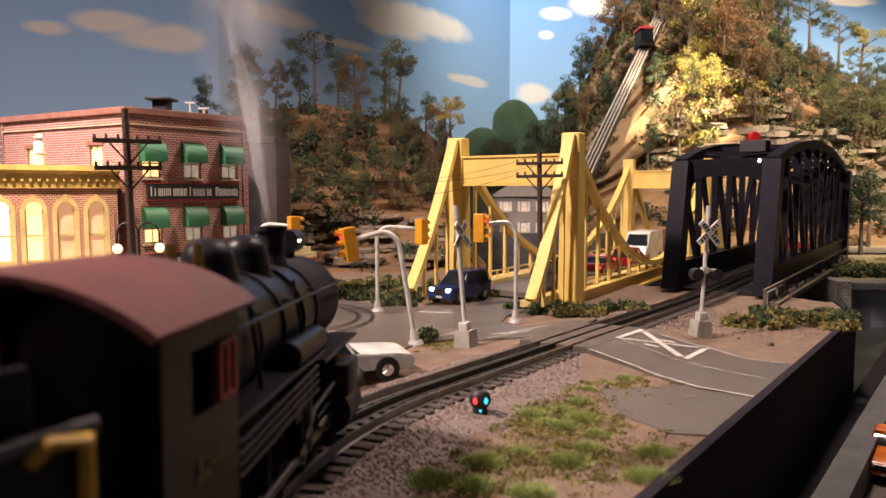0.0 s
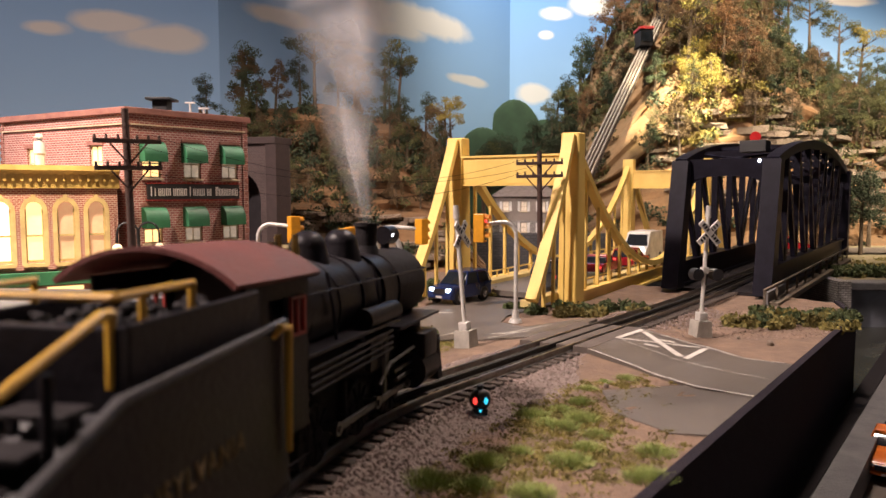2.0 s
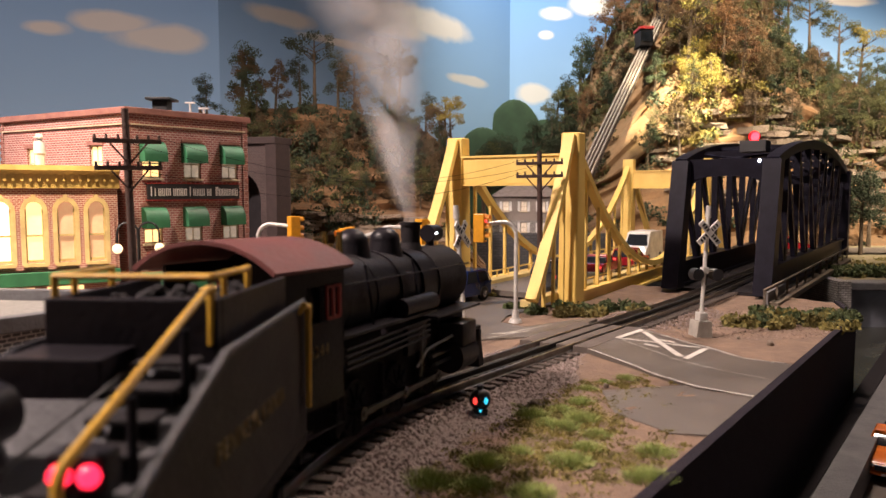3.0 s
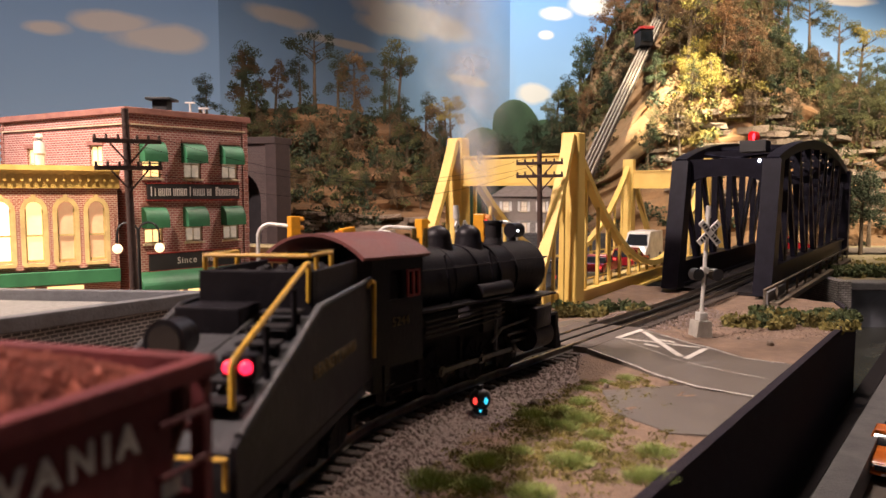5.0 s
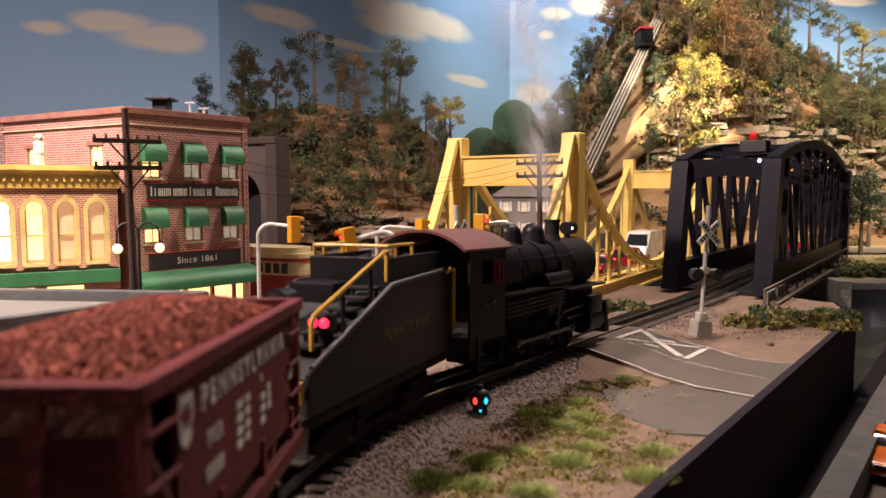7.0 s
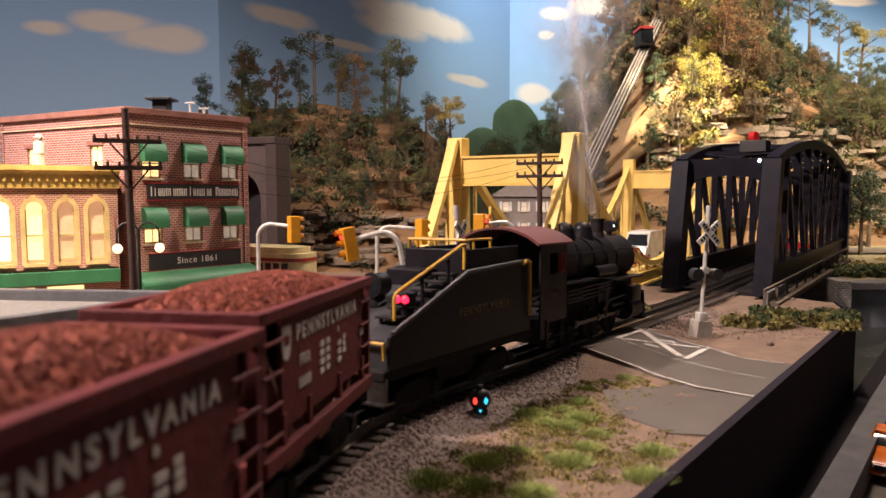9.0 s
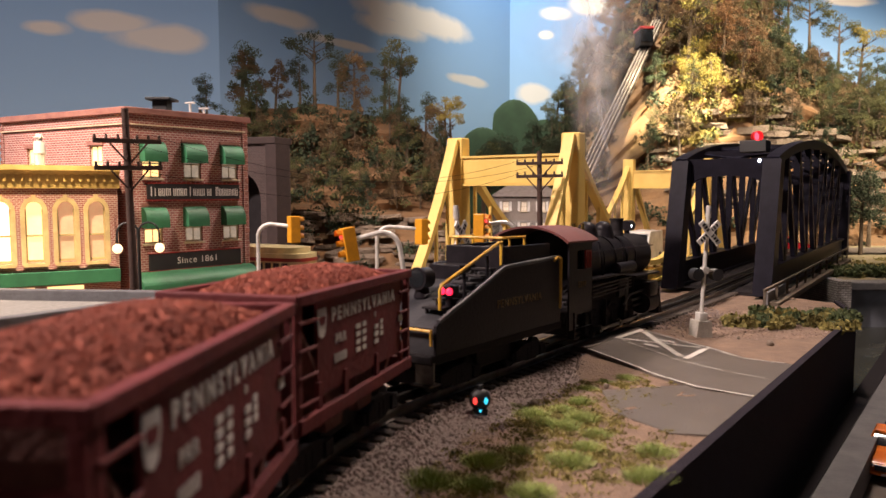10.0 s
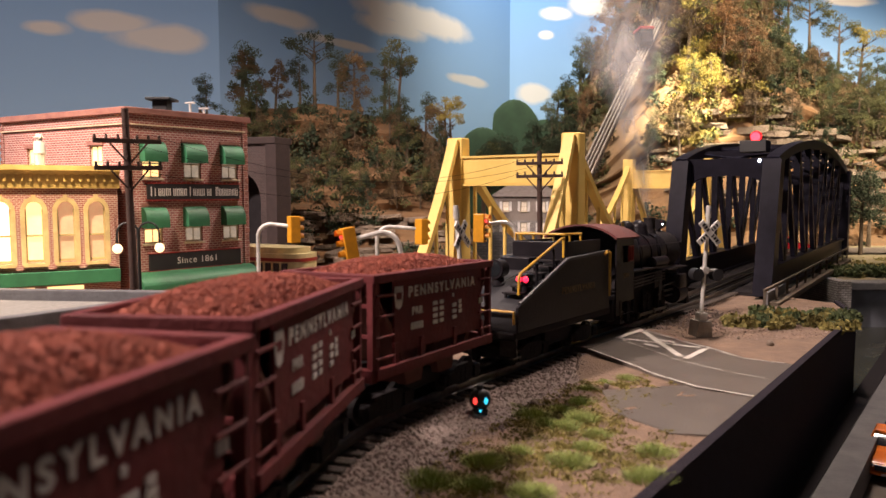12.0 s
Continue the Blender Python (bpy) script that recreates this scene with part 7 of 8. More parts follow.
def crossing_signal(p, turn, lean, flashers):
    t = thing("crossing_signal", "white crossbuck railway crossing signal on a concrete base", "crossing signal", "crossing signals by the track")
    t.matrix_world = Matrix.Translation(table(p[0], p[1], -0.0125)) @ pose(0, 0, 0, 0, lean, 0) @ pose(0, 0, 0, 0, 0, turn)
    bm = bmesh.new()
    prism(bm, [(-0.009, 0), (0.009, 0), (0.0072, 0.018), (-0.0072, 0.018)], "y", -0.008, 0.008)
    part("base", bm, CONCRETE, t)
    bm = bmesh.new()
    box(bm, -0.0045, 0.0045, -0.0045, 0.0045, 0.018, 0.026, bevel=0.0006)
    cyl(bm, (0, 0, 0.018), (0, 0, 0.122), 0.0021, n=10)
    cyl(bm, (0, 0, 0.122), (0, 0, 0.134), 0.0030, 0.0024, n=10)
    part("mast", bm, GALV, t, smooth=True)
    for s in (-1, 1):
        bm = bmesh.new()
        box(bm, -0.0155, 0.0155, -0.0008, 0.0008, -0.0033, 0.0033, bevel=0.0003)
        bmesh.ops.transform(bm, matrix=pose(0, -0.0032 - 0.0018 * (s > 0), 0.107, 0, 45 * s, 0), verts=bm.verts)
        b = part("crossbuck_blade", bm, SIGN_WHITE, t, "white crossbuck blade")
        bm = bmesh.new()
        for k in (-0.011, -0.0075, -0.004, 0.004, 0.0075, 0.011):
            box(bm, k - 0.0010, k + 0.0010, -0.0011, -0.0008, -0.0018, 0.0018)
        bmesh.ops.transform(bm, matrix=pose(0, -0.0032 - 0.0018 * (s > 0), 0.107, 0, 45 * s, 0), verts=bm.verts)
        part("blade_lettering", bm, SIGN_BLACK, b)
    if flashers:
        bm = bmesh.new()
        cyl(bm, (-0.010, 0, 0.069), (0.012, 0, 0.069), 0.0014, n=8)
        box(bm, -0.003, 0.003, -0.003, 0.003, 0.066, 0.072)
        part("lamp_arm", bm, GALV, t)
        for x in (-0.008, 0.014):
            bm = bmesh.new()
            cyl(bm, (x, -0.003, 0.0645), (x, 0.006, 0.0645), 0.0062, n=18)
            part("flasher_hood", bm, SIGN_BLACK, t, smooth=True)
            bm = bmesh.new()
            cyl(bm, (x, 0.0055, 0.0645), (x, 0.0075, 0.0645), 0.0052, n=16)
            part("flasher_lens", bm, LENS_PALE, t)
    return t


LENS_PALE = mat("pale_lens", (0.42, 0.40, 0.42), 0.2)
crossing_signal((0.261, 0.712), 12, 2.2, True)
crossing_signal((0.022, 0.652), 58, -4.5, False)


def build_dwarf():
    t = thing("dwarf_signal", "small black dwarf signal with red and blue lamps", "signal")
    t.matrix_world = Matrix.Translation(table(0.023, 0.432, -0.011))
    bm = bmesh.new()
    box(bm, -0.0045, 0.0045, -0.0035, 0.0035, 0, 0.005, bevel=0.0006)
    ball(bm, (0, 0, 0.0105), 0.0068, 18, 12, (1.0, 0.8, 1.0))
    cyl(bm, (0, 0, 0.015), (0, 0, 0.0195), 0.0025, 0.0018, n=10)
    part("case", bm, SIGN_BLACK, t, smooth=True)
    for x, m in ((-0.0033, RED_SIG), (0.0033, BLUE_LAMP)):
        bm = bmesh.new()
        ball(bm, (x, -0.0048, 0.0105), 0.0017, 12, 8, (0.8, 0.5, 1.3))
        part("lens", bm, m, t, "", True)
    bm = bmesh.new()
    ball(bm, (0.0, -0.0040, 0.0040), 0.0009, 8, 6)
    part("lens", bm, BLUE_LAMP, t)


build_dwarf()


def build_lamp_post():
    t = thing("street_lamp", "black twin-arm street lamp with warm glowing globes", "street lamp")
    t.matrix_world = pose(-0.283, 0.655, -0.031, 0, 0, 20)
    bm = bmesh.new()
    cyl(bm, (0, 0, 0), (0, 0, 0.012), 0.005, 0.003, n=12)
    cyl(bm, (0, 0, 0.012), (0, 0, 0.110), 0.0016, n=10)
    part("post", bm, SIGN_BLACK, t, smooth=True)
    for s in (-1, 1):
        bm = bmesh.new()
        tube(bm, [(0, 0, 0.108)] + [(s * (0.009 - 0.009 * math.cos(a)), 0, 0.108 + 0.010 * math.sin(a)) for a in [math.pi * k / 8 for k in range(1, 9)]] + [(s * 0.018, 0, 0.098)], 0.0010, 8)
        part("arm", bm, SIGN_BLACK, t, smooth=True)
        bm = bmesh.new()
        ball(bm, (s * 0.018, 0, 0.094), 0.0045, 14, 10)
        part("globe", bm, WARM_LAMP, t, "glowing warm globe", True)


build_lamp_post()


# ---- vehicles ----
def wheel_set(t, ln, wd, r, xs):
    for x in xs:
        for s in (-1, 1):
            # black disc round the tyre, painted shade of the arch's recess
            bm = bmesh.new()
            cyl(bm, (x, s * (wd / 2 - r * 0.6), r * 1.04), (x, s * (wd / 2 + 0.0002), r * 1.04), r * 1.15, n=20)
            part("arch_shade_disc", bm, SIGN_BLACK, t, smooth=True)
            bm = bmesh.new()
            cyl(bm, (x, s * (wd / 2 - r * 0.55), r), (x, s * (wd / 2 + 0.0007), r), r, n=20)
            w = part("tyre", bm, RUBBER, t, smooth=True)
            bm = bmesh.new()
            cyl(bm, (x, s * (wd / 2 - 0.001), r), (x, s * (wd / 2 + 0.0012), r), r * 0.62, r * 0.55, n=16)
            for k in range(5):
                a = k * math.tau / 5
                cyl(bm, (x, s * (wd / 2 + 0.0014), r), (x + 0.55 * r * math.cos(a), s * (wd / 2 + 0.0014), r + 0.55 * r * math.sin(a)), r * 0.09, n=5)
            part("wheel_rim", bm, CHROME, w)


def automobile(name, label, paint, ln, wd, ht, body, cabin, m, wheels, r, lamps=None, group="model cars"):
    """body and cabin: side outlines in parts of length and height, from the tail (0) to the nose (1)."""
    t = thing(name, label, "car", group, m)

    def loft(outline, halves, inset):
        bm = bmesh.new()
        rows = []
        for s, k in halves:
            rows.append([bm.verts.new(((x - 0.5) * ln, s * wd / 2 * (1 - inset * max(0, z - 0.5)) * k, z * ht)) for x, z in outline])
        for a, b in zip(rows[:-1], rows[1:]):
            for i in range(len(outline)):
                j = (i + 1) % len(outline)
                bm.faces.new((a[i], a[j], b[j], b[i]))
        bm.faces.new(rows[0])
        bm.faces.new(rows[-1][::-1])
        bmesh.ops.recalc_face_normals(bm, faces=bm.faces[:])
        bmesh.ops.bevel(bm, geom=[e for e in bm.edges if len(e.link_faces) == 2 and e.calc_face_angle(0) > 0.35], offset=0.0009, segments=2, affect="EDGES")
        return bm
    part("body", loft(body, ((-1, 1.0), (1, 1.0)), 0.12), paint, t, smooth=True)
    part("glasshouse", loft(cabin, ((-1, 0.97), (1, 0.97)), 0.42), DARK_GLASS, t, "dark glazing", True)
    zs = max(z for _, z in cabin)
    roof = [(x, z) for x, z in cabin if z > zs - 0.06]
    x0, x1 = min(x for x, _ in roof), max(x for x, _ in roof)
    bm = bmesh.new()
    k = 0.97 * (1 - 0.42 * (zs - 0.5))
    box(bm, (x0 - 0.5) * ln - 0.001, (x1 - 0.5) * ln + 0.001, -wd / 2 * k - 0.0004, wd / 2 * k + 0.0004, zs * ht - 0.002, zs * ht + 0.0012, bevel=0.0009)
    part("roof", bm, paint, t)
    for xa in (x0, (x0 + x1) / 2, x1):
        for s in (-1, 1):
            zb = 0.58
            bm = bmesh.new()
            xb = xa + (0.0 if xa == (x0 + x1) / 2 else (-0.09 if xa == x0 else 0.09))
            cyl(bm, ((xb - 0.5) * ln, s * wd / 2 * 0.97 * (1 - 0.42 * (zb - 0.5)), zb * ht), ((xa - 0.5) * ln, s * wd / 2 * k, zs * ht), 0.0011, n=6)
            part("pillar", bm, paint, t)
    wheel_set(t, ln, wd, r, [(x - 0.5) * ln for x in wheels])
    for s in (-1, 1):
        bm = bmesh.new()
        box(bm, ln / 2 - 0.004, ln / 2 + 0.0004, s * wd * 0.33 - 0.0032, s * wd * 0.33 + 0.0032, ht * 0.42, ht * 0.52, bevel=0.0006)
        part("headlight", bm, HEAD_ON if lamps == "front" else CHROME, t)
        bm = bmesh.new()
        box(bm, -ln / 2 - 0.0006, -ln / 2 + 0.002, s * wd * 0.36 - 0.003, s * wd * 0.36 + 0.003, ht * 0.44, ht * 0.54, bevel=0.0005)
        part("tail_light", bm, RED_SIG if lamps == "rear" else RED_DULL, t)
    bm = bmesh.new()
    box(bm, ln / 2 - 0.003, ln / 2 + 0.0012, -wd * 0.46, wd * 0.46, ht * 0.20, ht * 0.31, bevel=0.0008)
    part("front_bumper", bm, paint, t)
    bm = bmesh.new()
    box(bm, ln / 2 - 0.001, ln / 2 + 0.0006, -wd * 0.24, wd * 0.24, ht * 0.34, ht * 0.50)
    part("grille", bm, SIGN_BLACK, t)
    bm = bmesh.new()
    box(bm, ln / 2 + 0.0008, ln / 2 + 0.0018, -wd * 0.12, wd * 0.12, ht * 0.22, ht * 0.29)
    part("number_plate", bm, SIGN_WHITE, t)
    return t


HEAD_ON = mat("headlamp_on", (0.8, 0.85, 0.9), 0.2, glow=(0.75, 0.9, 1.0), power=9)
RED_DULL = mat("tail_lens", (0.3, 0.02, 0.02), 0.3)
BLUE_CAR = mat("navy_car_paint", (0.012, 0.025, 0.10), 0.2, spec=0.7)
WHITE_CAR = mat("white_car_paint", (0.75, 0.74, 0.70), 0.22)
BLACK_CAR = mat("black_car_paint", (0.012, 0.012, 0.013), 0.18, spec=0.7)
RED_CAR = mat("red_car_paint", (0.28, 0.012, 0.02), 0.22)
ORANGE_CAR = mat("orange_car_paint", (0.65, 0.16, 0.02), 0.25)
CREAM_PAINT = mat("tram_cream", (0.82, 0.70, 0.38), 0.4)
TRAM_RED = mat("tram_red", (0.36, 0.035, 0.025), 0.4)
SUV_B = [(0.0, 0.18), (0.0, 0.58), (0.03, 0.62), (0.70, 0.60), (0.96, 0.54), (1.0, 0.40), (1.0, 0.18)]
SUV_C = [(0.02, 0.60), (0.08, 0.94), (0.55, 0.98), (0.74, 0.60)]
COUPE_B = [(0.01, 0.26), (0.0, 0.52), (0.02, 0.64), (0.08, 0.68), (0.30, 0.66), (0.62, 0.67), (0.84, 0.645), (0.96, 0.60), (1.0, 0.53), (1.0, 0.42), (0.98, 0.26)]
COUPE_C = [(0.10, 0.66), (0.20, 0.86), (0.30, 0.97), (0.46, 1.0), (0.50, 0.97), (0.62, 0.65)]
VAN_B = [(0.0, 0.14), (0.0, 0.96), (0.04, 1.0), (0.66, 1.0), (0.74, 0.96), (0.86, 0.56), (0.97, 0.48), (1.0, 0.36), (1.0, 0.14)]
VAN_C = [(0.70, 0.58), (0.71, 0.90), (0.755, 0.93), (0.875, 0.56)]


def on_table(x, y, dz, turn):
    p = table(x, y, dz)
    return Matrix.Translation(p) @ pose(0, 0, 0, 0, 0, turn)


def on_bridge(u, v, turn):
    return yellow_bridge.matrix_world @ pose(u, v, -0.0262, 0, 0, turn)


bpy.context.view_layer.update()
automobile("suv", "navy blue sport utility car with lit headlights", BLUE_CAR, 0.094, 0.042, 0.0425, SUV_B, SUV_C, on_table(0.024, 0.985, -0.0100, -128), (0.19, 0.81), 0.0088, "front")
automobile("coupe", "white muscle coupe parked by the street", WHITE_CAR, 0.108, 0.043, 0.0315, COUPE_B, COUPE_C, on_table(-0.079, 0.530, -0.0102, 20), (0.20, 0.80), 0.0082)
automobile("coupe", "black coupe parked by the street", BLACK_CAR, 0.100, 0.041, 0.030, COUPE_B, COUPE_C, on_table(-0.108, 0.484, -0.0102, 20), (0.20, 0.80), 0.0082)
automobile("sedan", "dark red car driving on the bridge", RED_CAR, 0.10, 0.042, 0.034, COUPE_B, COUPE_C, on_bridge(0.27, -0.035, 0), (0.2, 0.8), 0.008, "rear")
automobile("sedan", "black car driving on the bridge", BLACK_CAR, 0.10, 0.044, 0.044, SUV_B, SUV_C, on_bridge(0.075, -0.038, 0), (0.2, 0.8), 0.009, "rear")
automobile("sedan", "dark red sedan further along the bridge", RED_CAR, 0.10, 0.042, 0.036, SUV_B, SUV_C, on_bridge(0.42, -0.038, 0), (0.2, 0.8), 0.008, "rear")
automobile("van", "white delivery van on the bridge", WHITE_CAR, 0.125, 0.048, 0.062, VAN_B, VAN_C, on_bridge(0.545, -0.024, 180), (0.18, 0.82), 0.0085, "front")
automobile("sports_car", "orange sports car on the low road", ORANGE_CAR, 0.10, 0.044, 0.030, COUPE_B, COUPE_C, pose(0.405, 0.615, -0.130, 0, 0, 232), (0.2, 0.8), 0.008)
automobile("sedan", "dark red car on the far bank street", RED_CAR, 0.10, 0.042, 0.036, SUV_B, SUV_C, pose(0.88, 1.80, -0.035, 0, 0, 10), (0.2, 0.8), 0.008)


def build_tram():
    t = thing("tram", "cream and red tramcar with a rounded end", "tram")
    t.matrix_world = on_table(-0.252, 0.985, -0.008, -24) @ Matrix.Diagonal((1.1, 1.15, 1.30, 1))
    ln, wd = 0.15, 0.052

    def rounded(r0, z0, z1, s=1.0):
        bm = bmesh.new()
        pts = []
        for k in range(24):
            a = math.tau * k / 24
            c, q = math.cos(a), math.sin(a)
            pts.append((math.copysign(abs(c) ** 0.45, c) * ln / 2 * s, math.copysign(abs(q) ** 0.55, q) * wd / 2 * s))
        prism(bm, pts, "z", z0, z1)
        return bm
    part("lower_body", rounded(0, 0.008, 0.030), TRAM_RED, t, "red lower panels", True)
    part("window_band", rounded(0, 0.030, 0.044, 0.985), CREAM_PAINT, t, "", True)
    part("red_stripe", rounded(0, 0.044, 0.0475, 1.002), TRAM_RED, t, "", True)
    bm = rounded(0, 0.0475, 0.052, 0.99)
    part("roof", bm, CREAM_PAINT, t, "cream roof", True)
    part("roof_crown", rounded(0, 0.052, 0.058, 0.88), CREAM_PAINT, t, "", True)
    for k in range(10):
        for s in (-1, 1):
            bm = bmesh.new()
            x = -0.056 + 0.0122 * k
            box(bm, x - 0.004, x + 0.004, s * wd * 0.485, s * wd * 0.505, 0.032, 0.0425)
            part("window", bm, DARK_GLASS, t)
    for x in (-0.045, 0.045):
        bm = bmesh.new()
        box(bm, x - 0.018, x + 0.018, -0.018, 0.018, 0.001, 0.010)
        part("bogie", bm, BLACK_DULL, t)


build_tram()


# ---- by the truss and beyond the river ----
def build_walkway():
    t = thing("walkway_railing", "weathered wooden walkway railing beside the truss bridge", "railing")
    t.matrix_world = pose(0.425, 1.070, -0.0325, 0, 0, 54.0)
    y = -0.088
    bm = bmesh.new()
    box(bm, -0.085, 0.72, y - 0.009, y + 0.009, -0.010, -0.002, bevel=0.001)
    part("beam", bm, WALK_WOOD, t)
    bm = bmesh.new()
    box(bm, -0.135, 0.72, y - 0.0015, y + 0.0015, 0.0185, 0.0215)
    part("top_rail", bm, WALK_WOOD, t)
    for k in range(12):
        x = -0.132 + 0.077 * k
        bm = bmesh.new()
        box(bm, x - 0.0015, x + 0.0015, y - 0.0015, y + 0.0015, -0.012 if k else -0.022, 0.019)
        part("post", bm, WALK_WOOD, t)
    bm = bmesh.new()
    box(bm, -0.090, 0.03, y + 0.004, y + 0.008, -0.014, 0.012)
    part("abutment_panel", bm, CONCRETE_DARK, t)


WALK_WOOD = mat("walkway_wood", (0.16, 0.125, 0.09), 0.8, scale=90, bump=0.5)
CONCRETE_DARK = mat("stained_concrete", (0.15, 0.145, 0.145), 0.85, second=(0.09, 0.09, 0.095), scale=30, bump=0.5)
build_walkway()


def build_quay():
    bm = bmesh.new()
    box(bm, 0.735, 3.0, 1.300, 1.33, -0.14, -0.066)
    tagged(part("retaining_wall", bm, CONCRETE_BLUE), "grey concrete retaining wall by the river", "wall", "", "structure")
    bm = bmesh.new()
    box(bm, 0.728, 3.0, 1.292, 1.335, -0.066, -0.051, bevel=0.002)
    tagged(part("wall_coping", bm, CONCRETE_DARK), "dark coping along the retaining wall", "trim", "", "structure")
    bm = bmesh.new()
    box(bm, 0.71, 0.735, 1.26, 1.40, -0.14, -0.045)
    uv_box(tagged(part("stone_pier", bm, STONE_GREY), "stone pier at the end of the retaining wall", "pier", "", "structure"))
    # parapet and low road under the layout's edge
    d = Vector((0.223, 0.286, 0)).normalized()
    n = Vector((d.y, -d.x, 0))
    # the parapet, and a lower black band along its left side
    for off, w, z0, z1, name, m, lab in ((0.0, 0.022, -0.136, -0.105, "low_parapet", CONCRETE_DARK, "grey parapet beside the low road"), (-0.026, 0.018, -0.136, -0.122, "low_dark_band", BLACK_DULL, "dark band beside the parapet")):
        a, b = Vector((0.27, 0.5, 0)) - d * 0.3 + n * off, Vector((0.493, 0.786, 0)) + d * 0.9 + n * off
        bm = bmesh.new()
        vs = [bm.verts.new((p.x, p.y, z)) for z in (z0, z1) for p in (a, b, b + n * w, a + n * w)]
        for f in ((4, 5, 6, 7), (0, 1, 5, 4), (1, 2, 6, 5), (2, 3, 7, 6), (3, 0, 4, 7)):
            bm.faces.new([vs[i] for i in f])
        bmesh.ops.recalc_face_normals(bm, faces=bm.faces[:])
        tagged(part(name, bm, m), lab, "wall", "", "structure")
    a, b = Vector((0.27, 0.5, -0.131)) - d * 0.3 + n * 0.022, Vector((0.493, 0.786, -0.131)) + d * 0.9 + n * 0.022
    sheet("low_road", ROAD, [[a, a + n * 0.5, b + n * 0.5, b]], "grey low road beside the river")
    sheet("far_street", ROAD, [[(0.7, 1.72, -0.0335), (3.0, 1.72, -0.0335), (3.0, 1.90, -0.0335), (0.7, 1.90, -0.0335)]], "grey street on the far bank")


CONCRETE_BLUE = mat("blue_grey_concrete", (0.16, 0.17, 0.20), 0.7, second=(0.11, 0.12, 0.14), scale=18, bump=0.4)
build_quay()


def far_green():
    rnd = random.Random(61)
    verts, faces = [], []
    for _ in range(260):
        x, y = rnd.uniform(0.75, 2.2), rnd.uniform(1.36, 1.68)
        leaf_cloud(verts, faces, Vector((x, y, -0.05 + rnd.uniform(0, 0.01))), rnd.uniform(0.012, 0.026), 60, 0.003, rnd, 0.45)
    tagged(new("bank_turf", mesh_of("bank_turf", verts, faces, MOSS)), "yellow-green turf on the far bank", "turf", "", "stuff")
    verts, faces = [], []
    for _ in range(45):
        x = rnd.uniform(0.76, 0.95)
        leaf_cloud(verts, faces, Vector((x, 1.36 + rnd.uniform(0, 0.05), -0.04)), rnd.uniform(0.01, 0.018), 60, 0.003, rnd)
    tagged(new("bank_shrubs", mesh_of("bank_shrubs", verts, faces, BUSH)), "dark shrubs along the river wall", "bushes", "", "stuff")
    for x, y, h, i in ((1.02, 1.72, 0.20, 0), (1.10, 1.95, 0.20, 0), (1.0, 1.96, 0.16, 3), (1.19, 1.97, 0.22, 0)):
        plant(i, Vector((x, y, -0.035)), h, rnd.uniform(0, 360))


far_green()


# ---- the red beacon over the truss and the engine's smoke ----
def build_beacon():
    t = thing("beacon", "red flashing warning beacon on the bridge box, blinked by an added turning hood", "beacon")
    bm = bmesh.new()
    cyl(bm, (0.0005, 0, 0), (-0.0005, 0, 0), 0.0068, n=20)
    part("lamp", bm, BEACON_LAMP, t, "glowing red lamp")
    # added hood hides the lamp by turns; its faint glow shows it unlit
    bm = bmesh.new()
    rings = [[bm.verts.new((x, r * math.cos(a), r * math.sin(a))) for a in [math.tau * k / 20 for k in range(20)]] for x, r in ((0.001, 0.0074), (-0.0068, 0.0080), (-0.0068, 0.0084), (0.0014, 0.0078))]
    for p, q in zip(rings, rings[1:] + rings[:1]):
        for k in range(20):
            bm.faces.new((p[k], q[k], q[(k + 1) % 20], p[(k + 1) % 20]))
    bm.faces.new(rings[3])
    bmesh.ops.recalc_face_normals(bm, faces=bm.faces[:])
    part("hood", bm, RED_DIM, t, "faintly glowing red hood, added to hide the lamp by turns", True)
    return t


beacon = build_beacon()


